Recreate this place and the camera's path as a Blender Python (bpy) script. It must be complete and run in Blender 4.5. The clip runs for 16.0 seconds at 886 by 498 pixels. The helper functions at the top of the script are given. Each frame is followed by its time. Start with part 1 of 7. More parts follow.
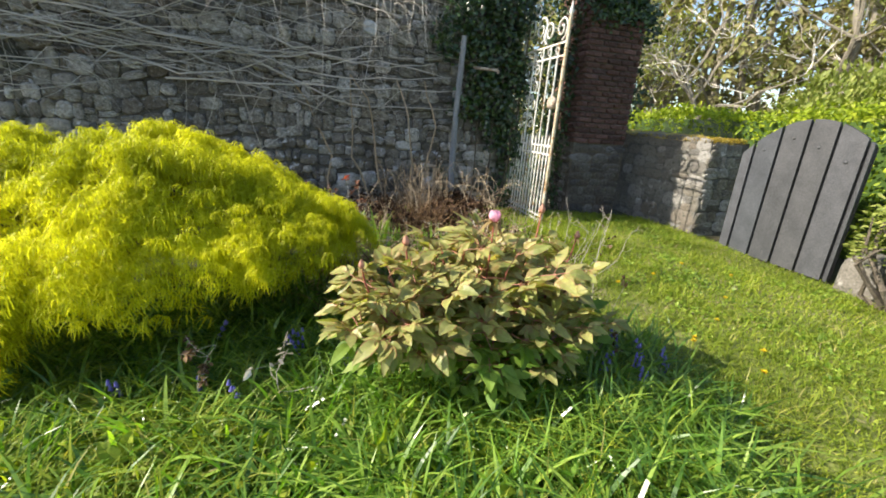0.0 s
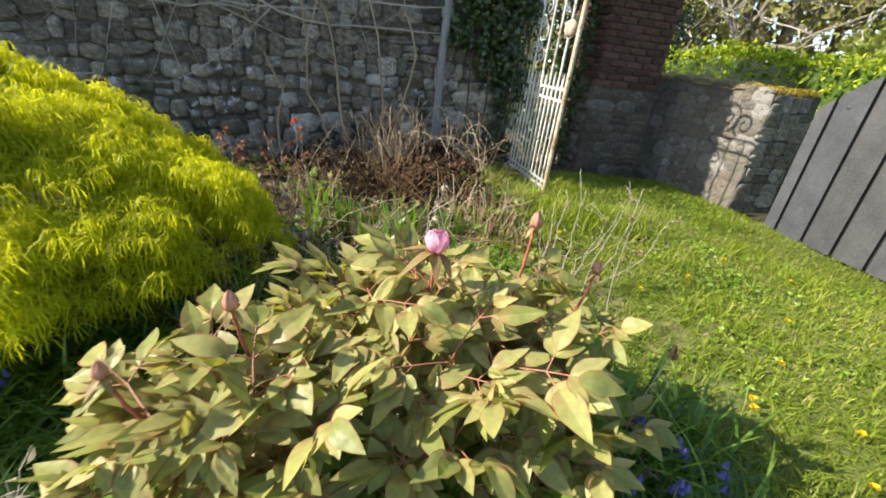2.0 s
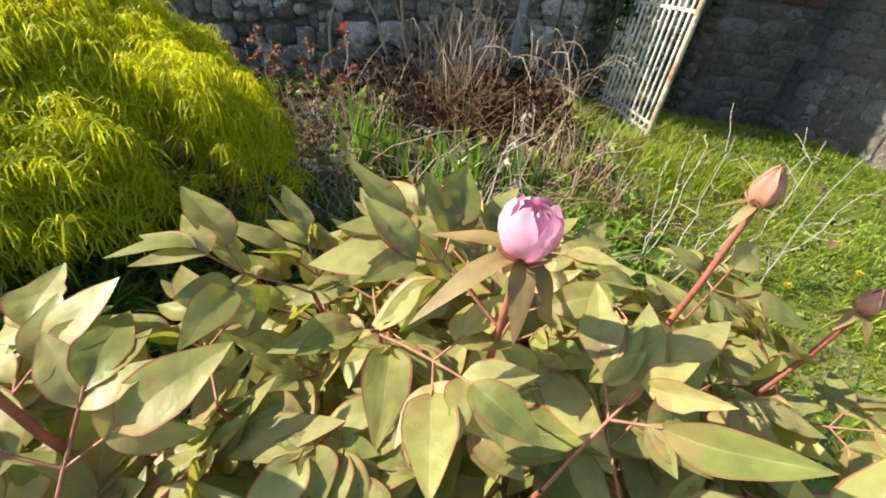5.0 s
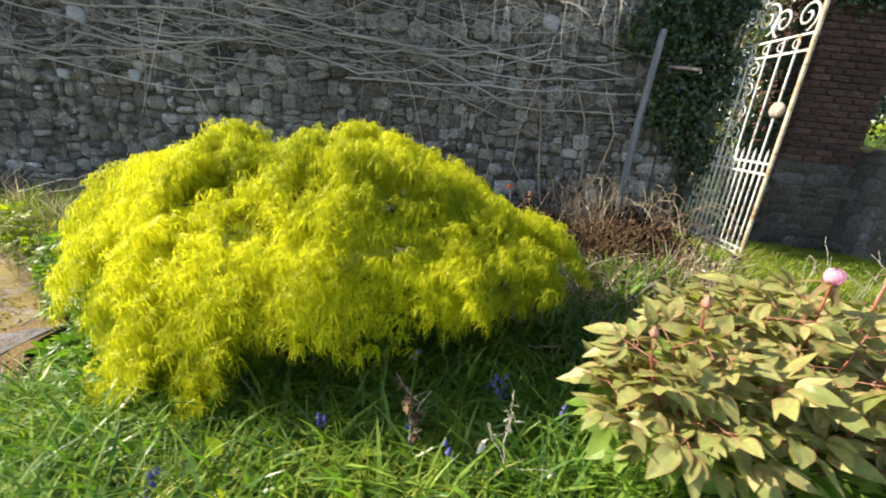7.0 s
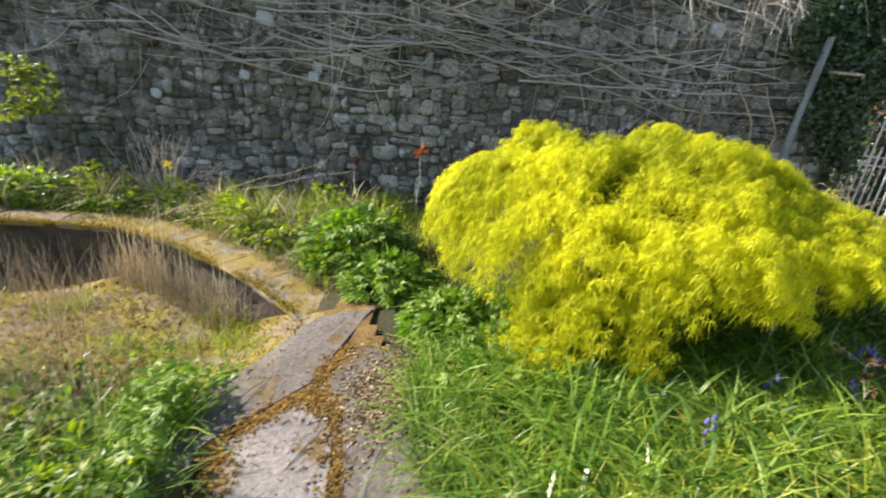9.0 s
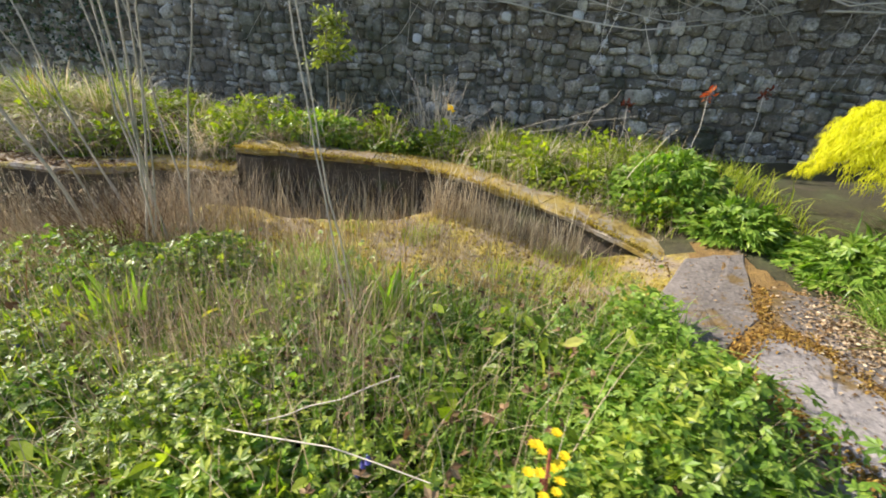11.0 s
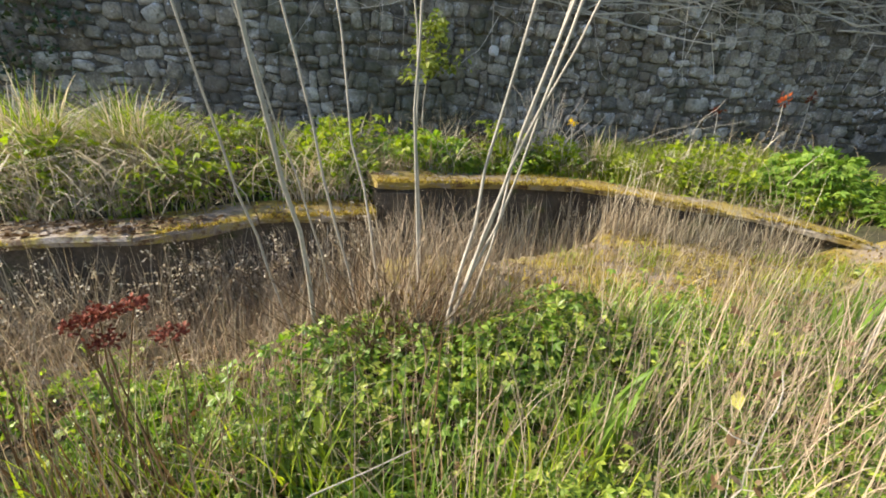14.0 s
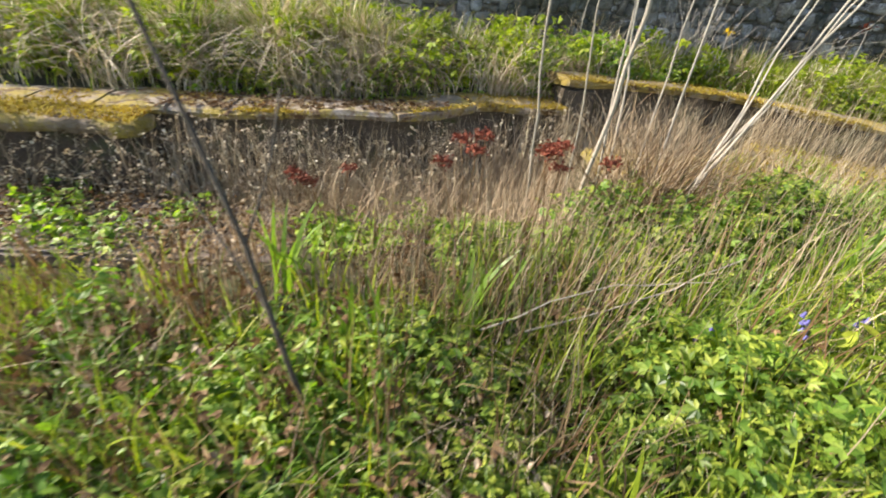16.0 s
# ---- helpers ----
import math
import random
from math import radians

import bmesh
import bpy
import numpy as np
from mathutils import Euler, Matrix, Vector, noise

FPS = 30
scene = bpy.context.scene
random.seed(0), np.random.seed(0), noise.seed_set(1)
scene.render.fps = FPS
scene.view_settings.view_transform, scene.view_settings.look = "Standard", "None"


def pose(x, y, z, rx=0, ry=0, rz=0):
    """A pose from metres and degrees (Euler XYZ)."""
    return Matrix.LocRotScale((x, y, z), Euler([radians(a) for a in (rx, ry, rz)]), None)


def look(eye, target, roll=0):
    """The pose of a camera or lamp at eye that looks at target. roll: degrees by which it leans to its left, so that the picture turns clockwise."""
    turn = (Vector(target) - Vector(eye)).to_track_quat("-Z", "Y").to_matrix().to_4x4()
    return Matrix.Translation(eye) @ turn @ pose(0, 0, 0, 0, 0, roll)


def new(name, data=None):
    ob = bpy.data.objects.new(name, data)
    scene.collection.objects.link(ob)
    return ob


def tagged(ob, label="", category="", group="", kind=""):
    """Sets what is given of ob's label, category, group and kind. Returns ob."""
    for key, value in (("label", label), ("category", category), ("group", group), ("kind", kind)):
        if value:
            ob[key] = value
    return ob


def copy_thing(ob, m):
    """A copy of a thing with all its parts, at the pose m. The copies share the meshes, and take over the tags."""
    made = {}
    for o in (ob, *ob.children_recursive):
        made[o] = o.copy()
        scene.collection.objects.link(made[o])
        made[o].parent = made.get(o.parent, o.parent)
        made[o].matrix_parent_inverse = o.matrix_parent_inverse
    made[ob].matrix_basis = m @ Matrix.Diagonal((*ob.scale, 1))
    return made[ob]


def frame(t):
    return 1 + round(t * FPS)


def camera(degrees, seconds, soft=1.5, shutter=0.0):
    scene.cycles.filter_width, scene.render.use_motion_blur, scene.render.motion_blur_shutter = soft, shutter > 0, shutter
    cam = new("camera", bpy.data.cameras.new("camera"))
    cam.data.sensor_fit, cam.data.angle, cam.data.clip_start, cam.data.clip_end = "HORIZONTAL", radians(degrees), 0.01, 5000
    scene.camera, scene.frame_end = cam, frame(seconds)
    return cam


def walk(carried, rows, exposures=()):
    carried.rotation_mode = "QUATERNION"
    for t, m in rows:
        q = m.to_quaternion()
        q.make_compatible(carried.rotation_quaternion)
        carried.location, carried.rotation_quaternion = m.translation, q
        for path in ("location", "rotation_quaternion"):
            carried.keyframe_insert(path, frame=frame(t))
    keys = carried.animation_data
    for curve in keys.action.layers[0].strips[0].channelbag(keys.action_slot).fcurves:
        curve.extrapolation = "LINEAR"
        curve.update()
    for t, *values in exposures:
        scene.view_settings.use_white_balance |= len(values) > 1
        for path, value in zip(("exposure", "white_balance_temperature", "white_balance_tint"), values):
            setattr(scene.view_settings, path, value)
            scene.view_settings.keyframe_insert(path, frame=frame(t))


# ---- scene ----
cam = camera(94.3, 16.0, soft=1.8, shutter=0.2)
PATH = [
    (0, (-0.063, -0.001, 1.434), (0.434, 1.842, 0.839), 3.9),
    (0.5, (-0.114, -0.04, 1.451), (0.316, 1.822, 0.859), 4.4),
    (1, (0.144, 0.143, 1.463), (0.575, 1.998, 0.851), 4.9),
    (1.5, (0.343, 0.527, 1.486), (0.814, 2.339, 0.783), 5.8),
    (2, (0.46, 0.967, 1.417), (0.94, 2.708, 0.557), 6.6),
    (2.5, (0.569, 1.341, 1.285), (1.003, 3.002, 0.258), 7.0),
    (3, (0.613, 1.555, 1.19), (1.002, 3.127, 0.018), 8.1),
    (3.2, (0.609, 1.588, 1.172), (0.981, 3.13, -0.045), 8.4),
    (5.3, (0.547, 1.497, 1.206), (0.707, 3.17, 0.121), 8.1),
    (5.5, (0.492, 1.377, 1.244), (0.611, 3.089, 0.218), 8.0),
    (6, (0.26, 0.911, 1.367), (0.285, 2.711, 0.496), 7.3),
    (6.5, (-0.121, 0.592, 1.433), (-0.135, 2.454, 0.704), 6.6),
    (7, (-0.635, 0.529, 1.409), (-0.626, 2.428, 0.783), 5.4),
    (7.5, (-1.108, 0.431, 1.424), (-1.043, 2.351, 0.869), 4.3),
    (8, (-1.611, 0.442, 1.349), (-1.489, 2.368, 0.821), 3.7),
    (8.5, (-2.122, 0.423, 1.315), (-1.982, 2.345, 0.78), 4.1),
    (9, (-2.693, 0.211, 1.236), (-2.667, 2.111, 0.609), 5.7),
    (9.5, (-3.27, 0.116, 1.079), (-3.454, 1.962, 0.331), 7.0),
    (10, (-3.864, -0.115, 1.056), (-4.197, 1.666, 0.209), 6.3),
    (10.2, (-4.068, -0.197, 1.061), (-4.414, 1.568, 0.188), 5.6),
    (12.3, (-6.052, -0.192, 0.882), (-6.242, 1.62, 0.057), 2.5),
    (12.5, (-6.274, -0.195, 0.864), (-6.422, 1.632, 0.064), 2.8),
    (13, (-6.629, -0.127, 0.731), (-6.713, 1.741, 0.022), 2.1),
    (13.1, (-6.762, -0.064, 0.719), (-6.789, 1.814, 0.033), 2.6),
    (13.5, (-7.328, 0.119, 0.736), (-7.196, 1.976, 0.004), 3.6),
    (14, (-7.706, 0.262, 0.723), (-7.422, 2.096, -0.023), 4.0),
    (14.1, (-7.739, 0.278, 0.723), (-7.44, 2.112, -0.019), 3.8),
    (14.5, (-7.967, 0.266, 0.709), (-7.579, 2.065, -0.075), 4.3),
    (15, (-8.299, 0.319, 0.546), (-7.917, 2.075, -0.332), 5.1),
    (15.5, (-8.715, 0.177, 0.498), (-8.408, 1.888, -0.49), 6.0),
    (16, (-9.239, -0.252, 0.569), (-9.02, 1.413, -0.517), 7.0),
]
walk(cam, [(t, look(eye, target, roll)) for t, eye, target, roll in PATH])

# ---- light ----
def set_world():
    world = bpy.data.worlds.new("sky")
    scene.world = world
    world.use_nodes = True
    nt = world.node_tree
    sky = nt.nodes.new("ShaderNodeTexSky")
    sky.sky_type = "NISHITA"
    sky.sun_disc = False
    sky.sun_elevation = radians(SUN_HEIGHT)
    sky.sun_rotation = radians(SUN_TURN)
    nt.links.new(sky.outputs["Color"], nt.nodes["Background"].inputs["Color"])
    nt.nodes["Background"].inputs["Strength"].default_value = 0.12
    sun = bpy.data.lights.new("sun", "SUN")
    sun.energy, sun.angle, sun.color = 5.0, radians(0.5), (1.0, 0.92, 0.78)
    ob = new("sun", sun)
    a, e = radians(SUN_TURN), radians(SUN_HEIGHT)
    to_sun = Vector((math.sin(a) * math.cos(e), math.cos(a) * math.cos(e), math.sin(e)))
    ob.rotation_euler = (-to_sun).to_track_quat("-Z", "Y").to_euler()
    ob.location = (-8, 2, 12)


SUN_HEIGHT, SUN_TURN = 33.0, 277.5
set_world()
scene.view_settings.exposure = 1.1

rng = np.random.default_rng(7)


# ---- materials ----
def ramp(nt, fac, stops):
    node = nt.nodes.new("ShaderNodeValToRGB")
    cr = node.color_ramp
    while len(cr.elements) < len(stops):
        cr.elements.new(0.5)
    for el, (at, c) in zip(cr.elements, stops):
        el.position, el.color = at, (*c, 1)
    nt.links.new(fac, node.inputs["Fac"])
    return node.outputs["Color"]


def noise_out(nt, scale, detail=6, rough=0.6, coord="Object", stretch=None):
    if coord == "World":
        src = nt.nodes.new("ShaderNodeNewGeometry").outputs["Position"]
    else:
        src = nt.nodes.new("ShaderNodeTexCoord").outputs[coord]
    if stretch:
        mp = nt.nodes.new("ShaderNodeMapping")
        mp.inputs["Scale"].default_value = stretch
        nt.links.new(src, mp.inputs["Vector"])
        src = mp.outputs["Vector"]
    n = nt.nodes.new("ShaderNodeTexNoise")
    n.inputs["Scale"].default_value = scale
    n.inputs["Detail"].default_value = detail
    n.inputs["Roughness"].default_value = rough
    nt.links.new(src, n.inputs["Vector"])
    return n.outputs["Fac"]


def mix_col(nt, fac, a, b, mode="MIX"):
    m = nt.nodes.new("ShaderNodeMix")
    m.data_type, m.blend_type = "RGBA", mode
    for value, sock in ((fac, m.inputs[0]), (a, m.inputs[6]), (b, m.inputs[7])):
        if isinstance(value, (int, float)):
            sock.default_value = value
        elif isinstance(value, tuple):
            sock.default_value = (*value, 1)
        else:
            nt.links.new(value, sock)
    return m.outputs[2]


def surface(name, stops, scale=8.0, rough=0.85, bump=0.4, fine=60.0, metal=0.0, vary="", spread=0.35, patches=None, coord="Object", stretch=None):
    """A solid material: two noises for colour, a third for relief; vary by piece ('object' or 'island');
    patches: (colour, noise scale, lower edge, upper edge) of moss, lichen or rust over it."""
    m = bpy.data.materials.new(name)
    m.use_nodes = True
    nt = m.node_tree
    b = nt.nodes["Principled BSDF"]
    col = ramp(nt, noise_out(nt, scale, coord=coord, stretch=stretch), stops)
    grain = ramp(nt, noise_out(nt, fine, 3, coord=coord, stretch=stretch), [(0.3, (0.6, 0.6, 0.6)), (0.7, (1.15, 1.15, 1.15))])
    col = mix_col(nt, 1.0, col, grain, "MULTIPLY")
    if vary:
        node = nt.nodes.new("ShaderNodeObjectInfo" if vary == "object" else "ShaderNodeNewGeometry")
        r = node.outputs["Random" if vary == "object" else "Random Per Island"]
        lo, hi = 1 - spread, 1 + spread
        tint = ramp(nt, r, [(0.0, (lo, lo, lo * 1.03)), (0.3, (1, 0.94, 0.84)), (0.5, (hi, hi, hi * 0.98)), (0.75, (lo * 1.25, lo * 1.1, lo * 0.95)), (0.93, (hi * 1.35, hi * 1.37, hi * 1.42)), (1.0, (lo * 1.2, lo * 1.12, lo))])
        col = mix_col(nt, 1.0, col, tint, "MULTIPLY")
    for colour, s, lo, hi, *wide in patches or ():
        full = (0.7, 0.7, 0.7) if wide else (1, 1, 1)
        f = ramp(nt, noise_out(nt, s, 5, 0.7, coord=wide[0] if wide else coord), [(lo, (0, 0, 0)), (hi, full)])
        col = mix_col(nt, f, col, colour)
    nt.links.new(col, b.inputs["Base Color"])
    b.inputs["Roughness"].default_value = rough
    b.inputs["Metallic"].default_value = metal
    bp = nt.nodes.new("ShaderNodeBump")
    bp.inputs["Strength"].default_value = bump
    bp.inputs["Distance"].default_value = 0.02
    nt.links.new(noise_out(nt, fine * 0.6, 8, 0.7, coord=coord), bp.inputs["Height"])
    nt.links.new(bp.outputs["Normal"], b.inputs["Normal"])
    return m


def leaf_mat(name, stops, through_light=0.45, rough=0.5, gloss=0.4, tint=(1.1, 1.25, 0.5), big=0.8, edge=None):
    """A thin leaf: colour varies from leaf to leaf, light shines through it."""
    m = bpy.data.materials.new(name)
    m.use_nodes = True
    nt = m.node_tree
    b = nt.nodes["Principled BSDF"]
    g = nt.nodes.new("ShaderNodeNewGeometry")
    col = ramp(nt, g.outputs["Random Per Island"], stops)
    patch = ramp(nt, noise_out(nt, big, 4), [(0.3, (0.62, 0.66, 0.66)), (0.7, (1.3, 1.24, 1.2))])
    col = mix_col(nt, 1.0, col, patch, "MULTIPLY")
    grain = ramp(nt, noise_out(nt, 45.0, 4), [(0.3, (0.82, 0.8, 0.8)), (0.7, (1.12, 1.12, 1.1))])
    col = mix_col(nt, 1.0, col, grain, "MULTIPLY")
    if edge:
        f = ramp(nt, noise_out(nt, 9.0, 3), [(0.53, (0, 0, 0)), (0.76, (1, 1, 1))])
        col = mix_col(nt, f, col, edge)
        bp = nt.nodes.new("ShaderNodeBump")
        bp.inputs["Strength"].default_value = 0.35
        bp.inputs["Distance"].default_value = 0.004
        nt.links.new(noise_out(nt, 55.0, 4, 0.6, stretch=(1, 0.4, 1)), bp.inputs["Height"])
        nt.links.new(bp.outputs["Normal"], b.inputs["Normal"])
    nt.links.new(col, b.inputs["Base Color"])
    b.inputs["Roughness"].default_value = rough
    b.inputs["Specular IOR Level"].default_value = gloss
    tr = nt.nodes.new("ShaderNodeBsdfTranslucent")
    nt.links.new(mix_col(nt, 1.0, col, tint, "MULTIPLY"), tr.inputs["Color"])
    mx = nt.nodes.new("ShaderNodeMixShader")
    mx.inputs["Fac"].default_value = through_light
    nt.links.new(b.outputs["BSDF"], mx.inputs[1])
    nt.links.new(tr.outputs["BSDF"], mx.inputs[2])
    nt.links.new(mx.outputs["Shader"], nt.nodes["Material Output"].inputs["Surface"])
    return m


STONE = surface("rubble_stone", [(0.25, (0.10, 0.092, 0.08)), (0.5, (0.29, 0.27, 0.24)), (0.75, (0.58, 0.56, 0.53))], 5, 0.9, 1.0, 40, vary="object", spread=0.52,
                patches=[((0.54, 0.54, 0.56), 3, 0.58, 0.63), ((0.06, 0.062, 0.045), 1.6, 0.56, 0.66), ((0.05, 0.048, 0.045), 7, 0.60, 0.66), ((0.075, 0.06, 0.045), 0.9, 0.50, 0.64, "World"), ((0.50, 0.49, 0.48), 1.7, 0.60, 0.68, "World"), ((0.10, 0.105, 0.03), 1.2, 0.64, 0.70, "World")], coord="Object")
STONE_REST = surface("rubble_stone_far", [(0.25, (0.10, 0.092, 0.08)), (0.5, (0.285, 0.265, 0.235)), (0.75, (0.55, 0.53, 0.50))], 5, 0.9, 1.0, 40, vary="island", spread=0.52,
                     patches=[((0.52, 0.52, 0.54), 9, 0.58, 0.63), ((0.06, 0.062, 0.045), 2.5, 0.55, 0.64), ((0.14, 0.12, 0.065), 5, 0.64, 0.7), ((0.075, 0.06, 0.045), 0.9, 0.50, 0.64, "World"), ((0.045, 0.05, 0.022), 0.6, 0.52, 0.62, "World")])
PALE_STONE = surface("pale_stone", [(0.3, (0.5, 0.52, 0.55)), (0.7, (0.75, 0.76, 0.78))], 9, 0.8, 0.5, 50)
MORTAR = surface("lime_mortar", [(0.3, (0.065, 0.058, 0.048)), (0.7, (0.19, 0.172, 0.145))], 4, 0.95, 0.9, 35)
BRICK = surface("old_red_brick", [(0.3, (0.085, 0.045, 0.038)), (0.7, (0.155, 0.078, 0.062))], 6, 0.9, 0.6, 60, vary="object", spread=0.3,
                patches=[((0.25, 0.22, 0.2), 7, 0.6, 0.75)])
LIMEWASH = surface("limewashed_stone", [(0.3, (0.12, 0.112, 0.10)), (0.7, (0.30, 0.285, 0.26))], 5, 0.9, 0.7, 45, vary="object", spread=0.25,
                   patches=[((0.07, 0.068, 0.05), 5, 0.52, 0.62), ((0.44, 0.42, 0.39), 3.3, 0.60, 0.66, "World")])
# limewash of the pier foot, darkened to carry the shade on it
SHADED_FOOT = surface("shaded_limewash_foot", [(0.3, (0.07, 0.062, 0.055)), (0.7, (0.19, 0.172, 0.155))], 4, 0.92, 0.8, 45, vary="object", spread=0.3,
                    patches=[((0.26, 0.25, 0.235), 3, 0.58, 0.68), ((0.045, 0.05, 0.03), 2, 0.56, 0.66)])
MOSS = surface("golden_moss", [(0.3, (0.20, 0.14, 0.035)), (0.55, (0.42, 0.33, 0.06)), (0.75, (0.5, 0.42, 0.09))], 6, 0.95, 1.0, 90,
               patches=[((0.27, 0.21, 0.15), 2.2, 0.46, 0.58), ((0.13, 0.085, 0.04), 7, 0.55, 0.66), ((0.14, 0.16, 0.03), 3.1, 0.62, 0.7)])
JOINTMOSS = surface("joint_moss", [(0.3, (0.13, 0.075, 0.025)), (0.7, (0.33, 0.20, 0.06))], 7, 0.95, 1.0, 90, patches=[((0.24, 0.20, 0.16), 5, 0.58, 0.68)])
SLAB = surface("weathered_slab", [(0.3, (0.115, 0.10, 0.092)), (0.7, (0.215, 0.19, 0.178))], 3, 0.9, 0.5, 50, vary="object", spread=0.1,
               patches=[((0.12, 0.078, 0.028), 2.6, 0.54, 0.60), ((0.07, 0.06, 0.055), 16, 0.60, 0.66), ((0.27, 0.25, 0.24), 9, 0.64, 0.7)])
BARECOPING = surface("bare_coping", [(0.3, (0.22, 0.19, 0.165)), (0.7, (0.40, 0.36, 0.32))], 4, 0.92, 0.6, 60, vary="object", spread=0.15,
                     patches=[((0.34, 0.26, 0.06), 3.0, 0.48, 0.57), ((0.13, 0.075, 0.04), 9, 0.50, 0.60)])
COPING = surface("mossy_coping", [(0.3, (0.19, 0.16, 0.13)), (0.7, (0.36, 0.31, 0.26))], 4, 0.92, 0.6, 60, vary="object", spread=0.15,
                 patches=[((0.29, 0.21, 0.05), 3.0, 0.42, 0.52), ((0.12, 0.07, 0.03), 6, 0.52, 0.62)])
DARKWALL = surface("dark_rill_wall", [(0.3, (0.05, 0.038, 0.027)), (0.7, (0.155, 0.122, 0.09))], 4, 0.9, 0.9, 40, vary="object", spread=0.3,
                   patches=[((0.06, 0.07, 0.02), 4, 0.55, 0.68)])
SOIL = surface("garden_ground", [(0.3, (0.035, 0.028, 0.016)), (0.5, (0.055, 0.05, 0.02)), (0.7, (0.07, 0.085, 0.028))], 3, 0.95, 0.9, 40,
               patches=[((0.10, 0.075, 0.045), 1.4, 0.58, 0.7)])
IRON = surface("flaking_white_paint", [(0.35, (0.62, 0.60, 0.55)), (0.7, (0.78, 0.76, 0.71))], 9, 0.6, 0.35, 90,
               patches=[((0.36, 0.21, 0.10), 6, 0.58, 0.66), ((0.20, 0.10, 0.05), 26, 0.60, 0.66)])
STILE = surface("rust_stained_paint", [(0.35, (0.44, 0.33, 0.18)), (0.7, (0.70, 0.63, 0.50))], 7, 0.65, 0.5, 80,
                patches=[((0.28, 0.15, 0.06), 9, 0.54, 0.62), ((0.10, 0.06, 0.04), 30, 0.62, 0.68)])
TREEBARK = surface("woodland_bark", [(0.3, (0.17, 0.15, 0.115)), (0.7, (0.34, 0.30, 0.235))], 9, 0.9, 0.5, 60)
TURF = surface("turf", [(0.3, (0.10, 0.13, 0.02)), (0.7, (0.20, 0.24, 0.04))], 4, 0.95, 0.8, 60, patches=[((0.30, 0.25, 0.13), 1.6, 0.54, 0.66), ((0.10, 0.075, 0.045), 3.5, 0.64, 0.70)])
RUST = surface("rusty_lock", [(0.3, (0.26, 0.15, 0.09)), (0.7, (0.60, 0.50, 0.41))], 18, 0.8, 0.5, 90, patches=[((0.62, 0.58, 0.52), 24, 0.55, 0.62)])
BOARD = surface("grey_painted_board", [(0.3, (0.036, 0.040, 0.048)), (0.7, (0.066, 0.071, 0.083))], 5, 0.55, 0.25, 70, vary="object", spread=0.1,
                patches=[((0.20, 0.20, 0.2), 7, 0.70, 0.78)])
DARKWOOD = surface("black_backing", [(0.3, (0.010, 0.010, 0.012)), (0.7, (0.02, 0.02, 0.022))], 6, 0.7, 0.3)
POLE = surface("weathered_pole", [(0.3, (0.17, 0.18, 0.20)), (0.7, (0.30, 0.31, 0.33))], 7, 0.8, 0.4, 70, stretch=(4, 4, 0.4))
BARK = surface("bark", [(0.3, (0.07, 0.055, 0.04)), (0.7, (0.17, 0.14, 0.105))], 9, 0.9, 0.8, 60)
PALEBARK = surface("pale_bark", [(0.3, (0.21, 0.185, 0.15)), (0.7, (0.42, 0.38, 0.32))], 9, 0.85, 0.5, 60)
TWIG = leaf_mat("vine_twig", [(0.0, (0.27, 0.25, 0.22)), (0.5, (0.46, 0.43, 0.385)), (1.0, (0.72, 0.69, 0.64))], 0.0, 0.75, 0.3)
CANE = leaf_mat("dry_cane", [(0.0, (0.32, 0.28, 0.23)), (0.6, (0.45, 0.405, 0.345)), (1.0, (0.58, 0.53, 0.46))], 0.0, 0.6, 0.3)
MAPLE = leaf_mat("golden_maple_leaf", [(0.0, (0.50, 0.54, 0.014)), (0.5, (0.66, 0.68, 0.022)), (1.0, (0.82, 0.81, 0.05))], 0.58, 0.5, 0.25, (1.1, 1.1, 0.6), 1.2)
PEONY = leaf_mat("peony_leaf", [(0.0, (0.27, 0.31, 0.09)), (0.45, (0.40, 0.41, 0.135)), (0.88, (0.50, 0.46, 0.19)), (1.0, (0.42, 0.28, 0.13))], 0.42, 0.44, 0.40, (1.1, 1.2, 0.35), 5.0, (0.38, 0.20, 0.12))
PEONYGREEN = leaf_mat("young_peony_leaf", [(0.0, (0.15, 0.27, 0.04)), (0.5, (0.25, 0.38, 0.06)), (1.0, (0.36, 0.44, 0.11))], 0.45, 0.5, 0.32, (1.1, 1.2, 0.35), 3.0)
LEAFEDGE = leaf_mat("red_leaf_edge", [(0.0, (0.34, 0.20, 0.08)), (0.5, (0.40, 0.17, 0.10)), (1.0, (0.46, 0.26, 0.13))], 0.35, 0.5, 0.3, (1.1, 0.9, 0.5), 5.0)
LEAFVEIN = leaf_mat("leaf_vein", [(0.0, (0.34, 0.36, 0.15)), (1.0, (0.46, 0.40, 0.22))], 0.3, 0.5, 0.3, (1.1, 1.0, 0.5), 5.0)
BRACT = leaf_mat("peony_bract", [(0.0, (0.30, 0.13, 0.07)), (0.5, (0.36, 0.25, 0.11)), (1.0, (0.42, 0.34, 0.15))], 0.35, 0.5, 0.3, (1.1, 1.0, 0.5), 9.0, (0.42, 0.14, 0.12))
STALK = surface("olive_red_stalk", [(0.3, (0.36, 0.10, 0.07)), (0.7, (0.44, 0.22, 0.12))], 14, 0.5, 0.2)
STEMRED = surface("red_stem", [(0.3, (0.30, 0.07, 0.05)), (0.7, (0.45, 0.14, 0.09))], 14, 0.5, 0.2)
PETAL = leaf_mat("pink_petal", [(0.0, (0.70, 0.24, 0.45)), (0.5, (0.84, 0.48, 0.65)), (1.0, (0.93, 0.76, 0.84))], 0.35, 0.5, 0.3, (1.1, 0.8, 0.95), 9)
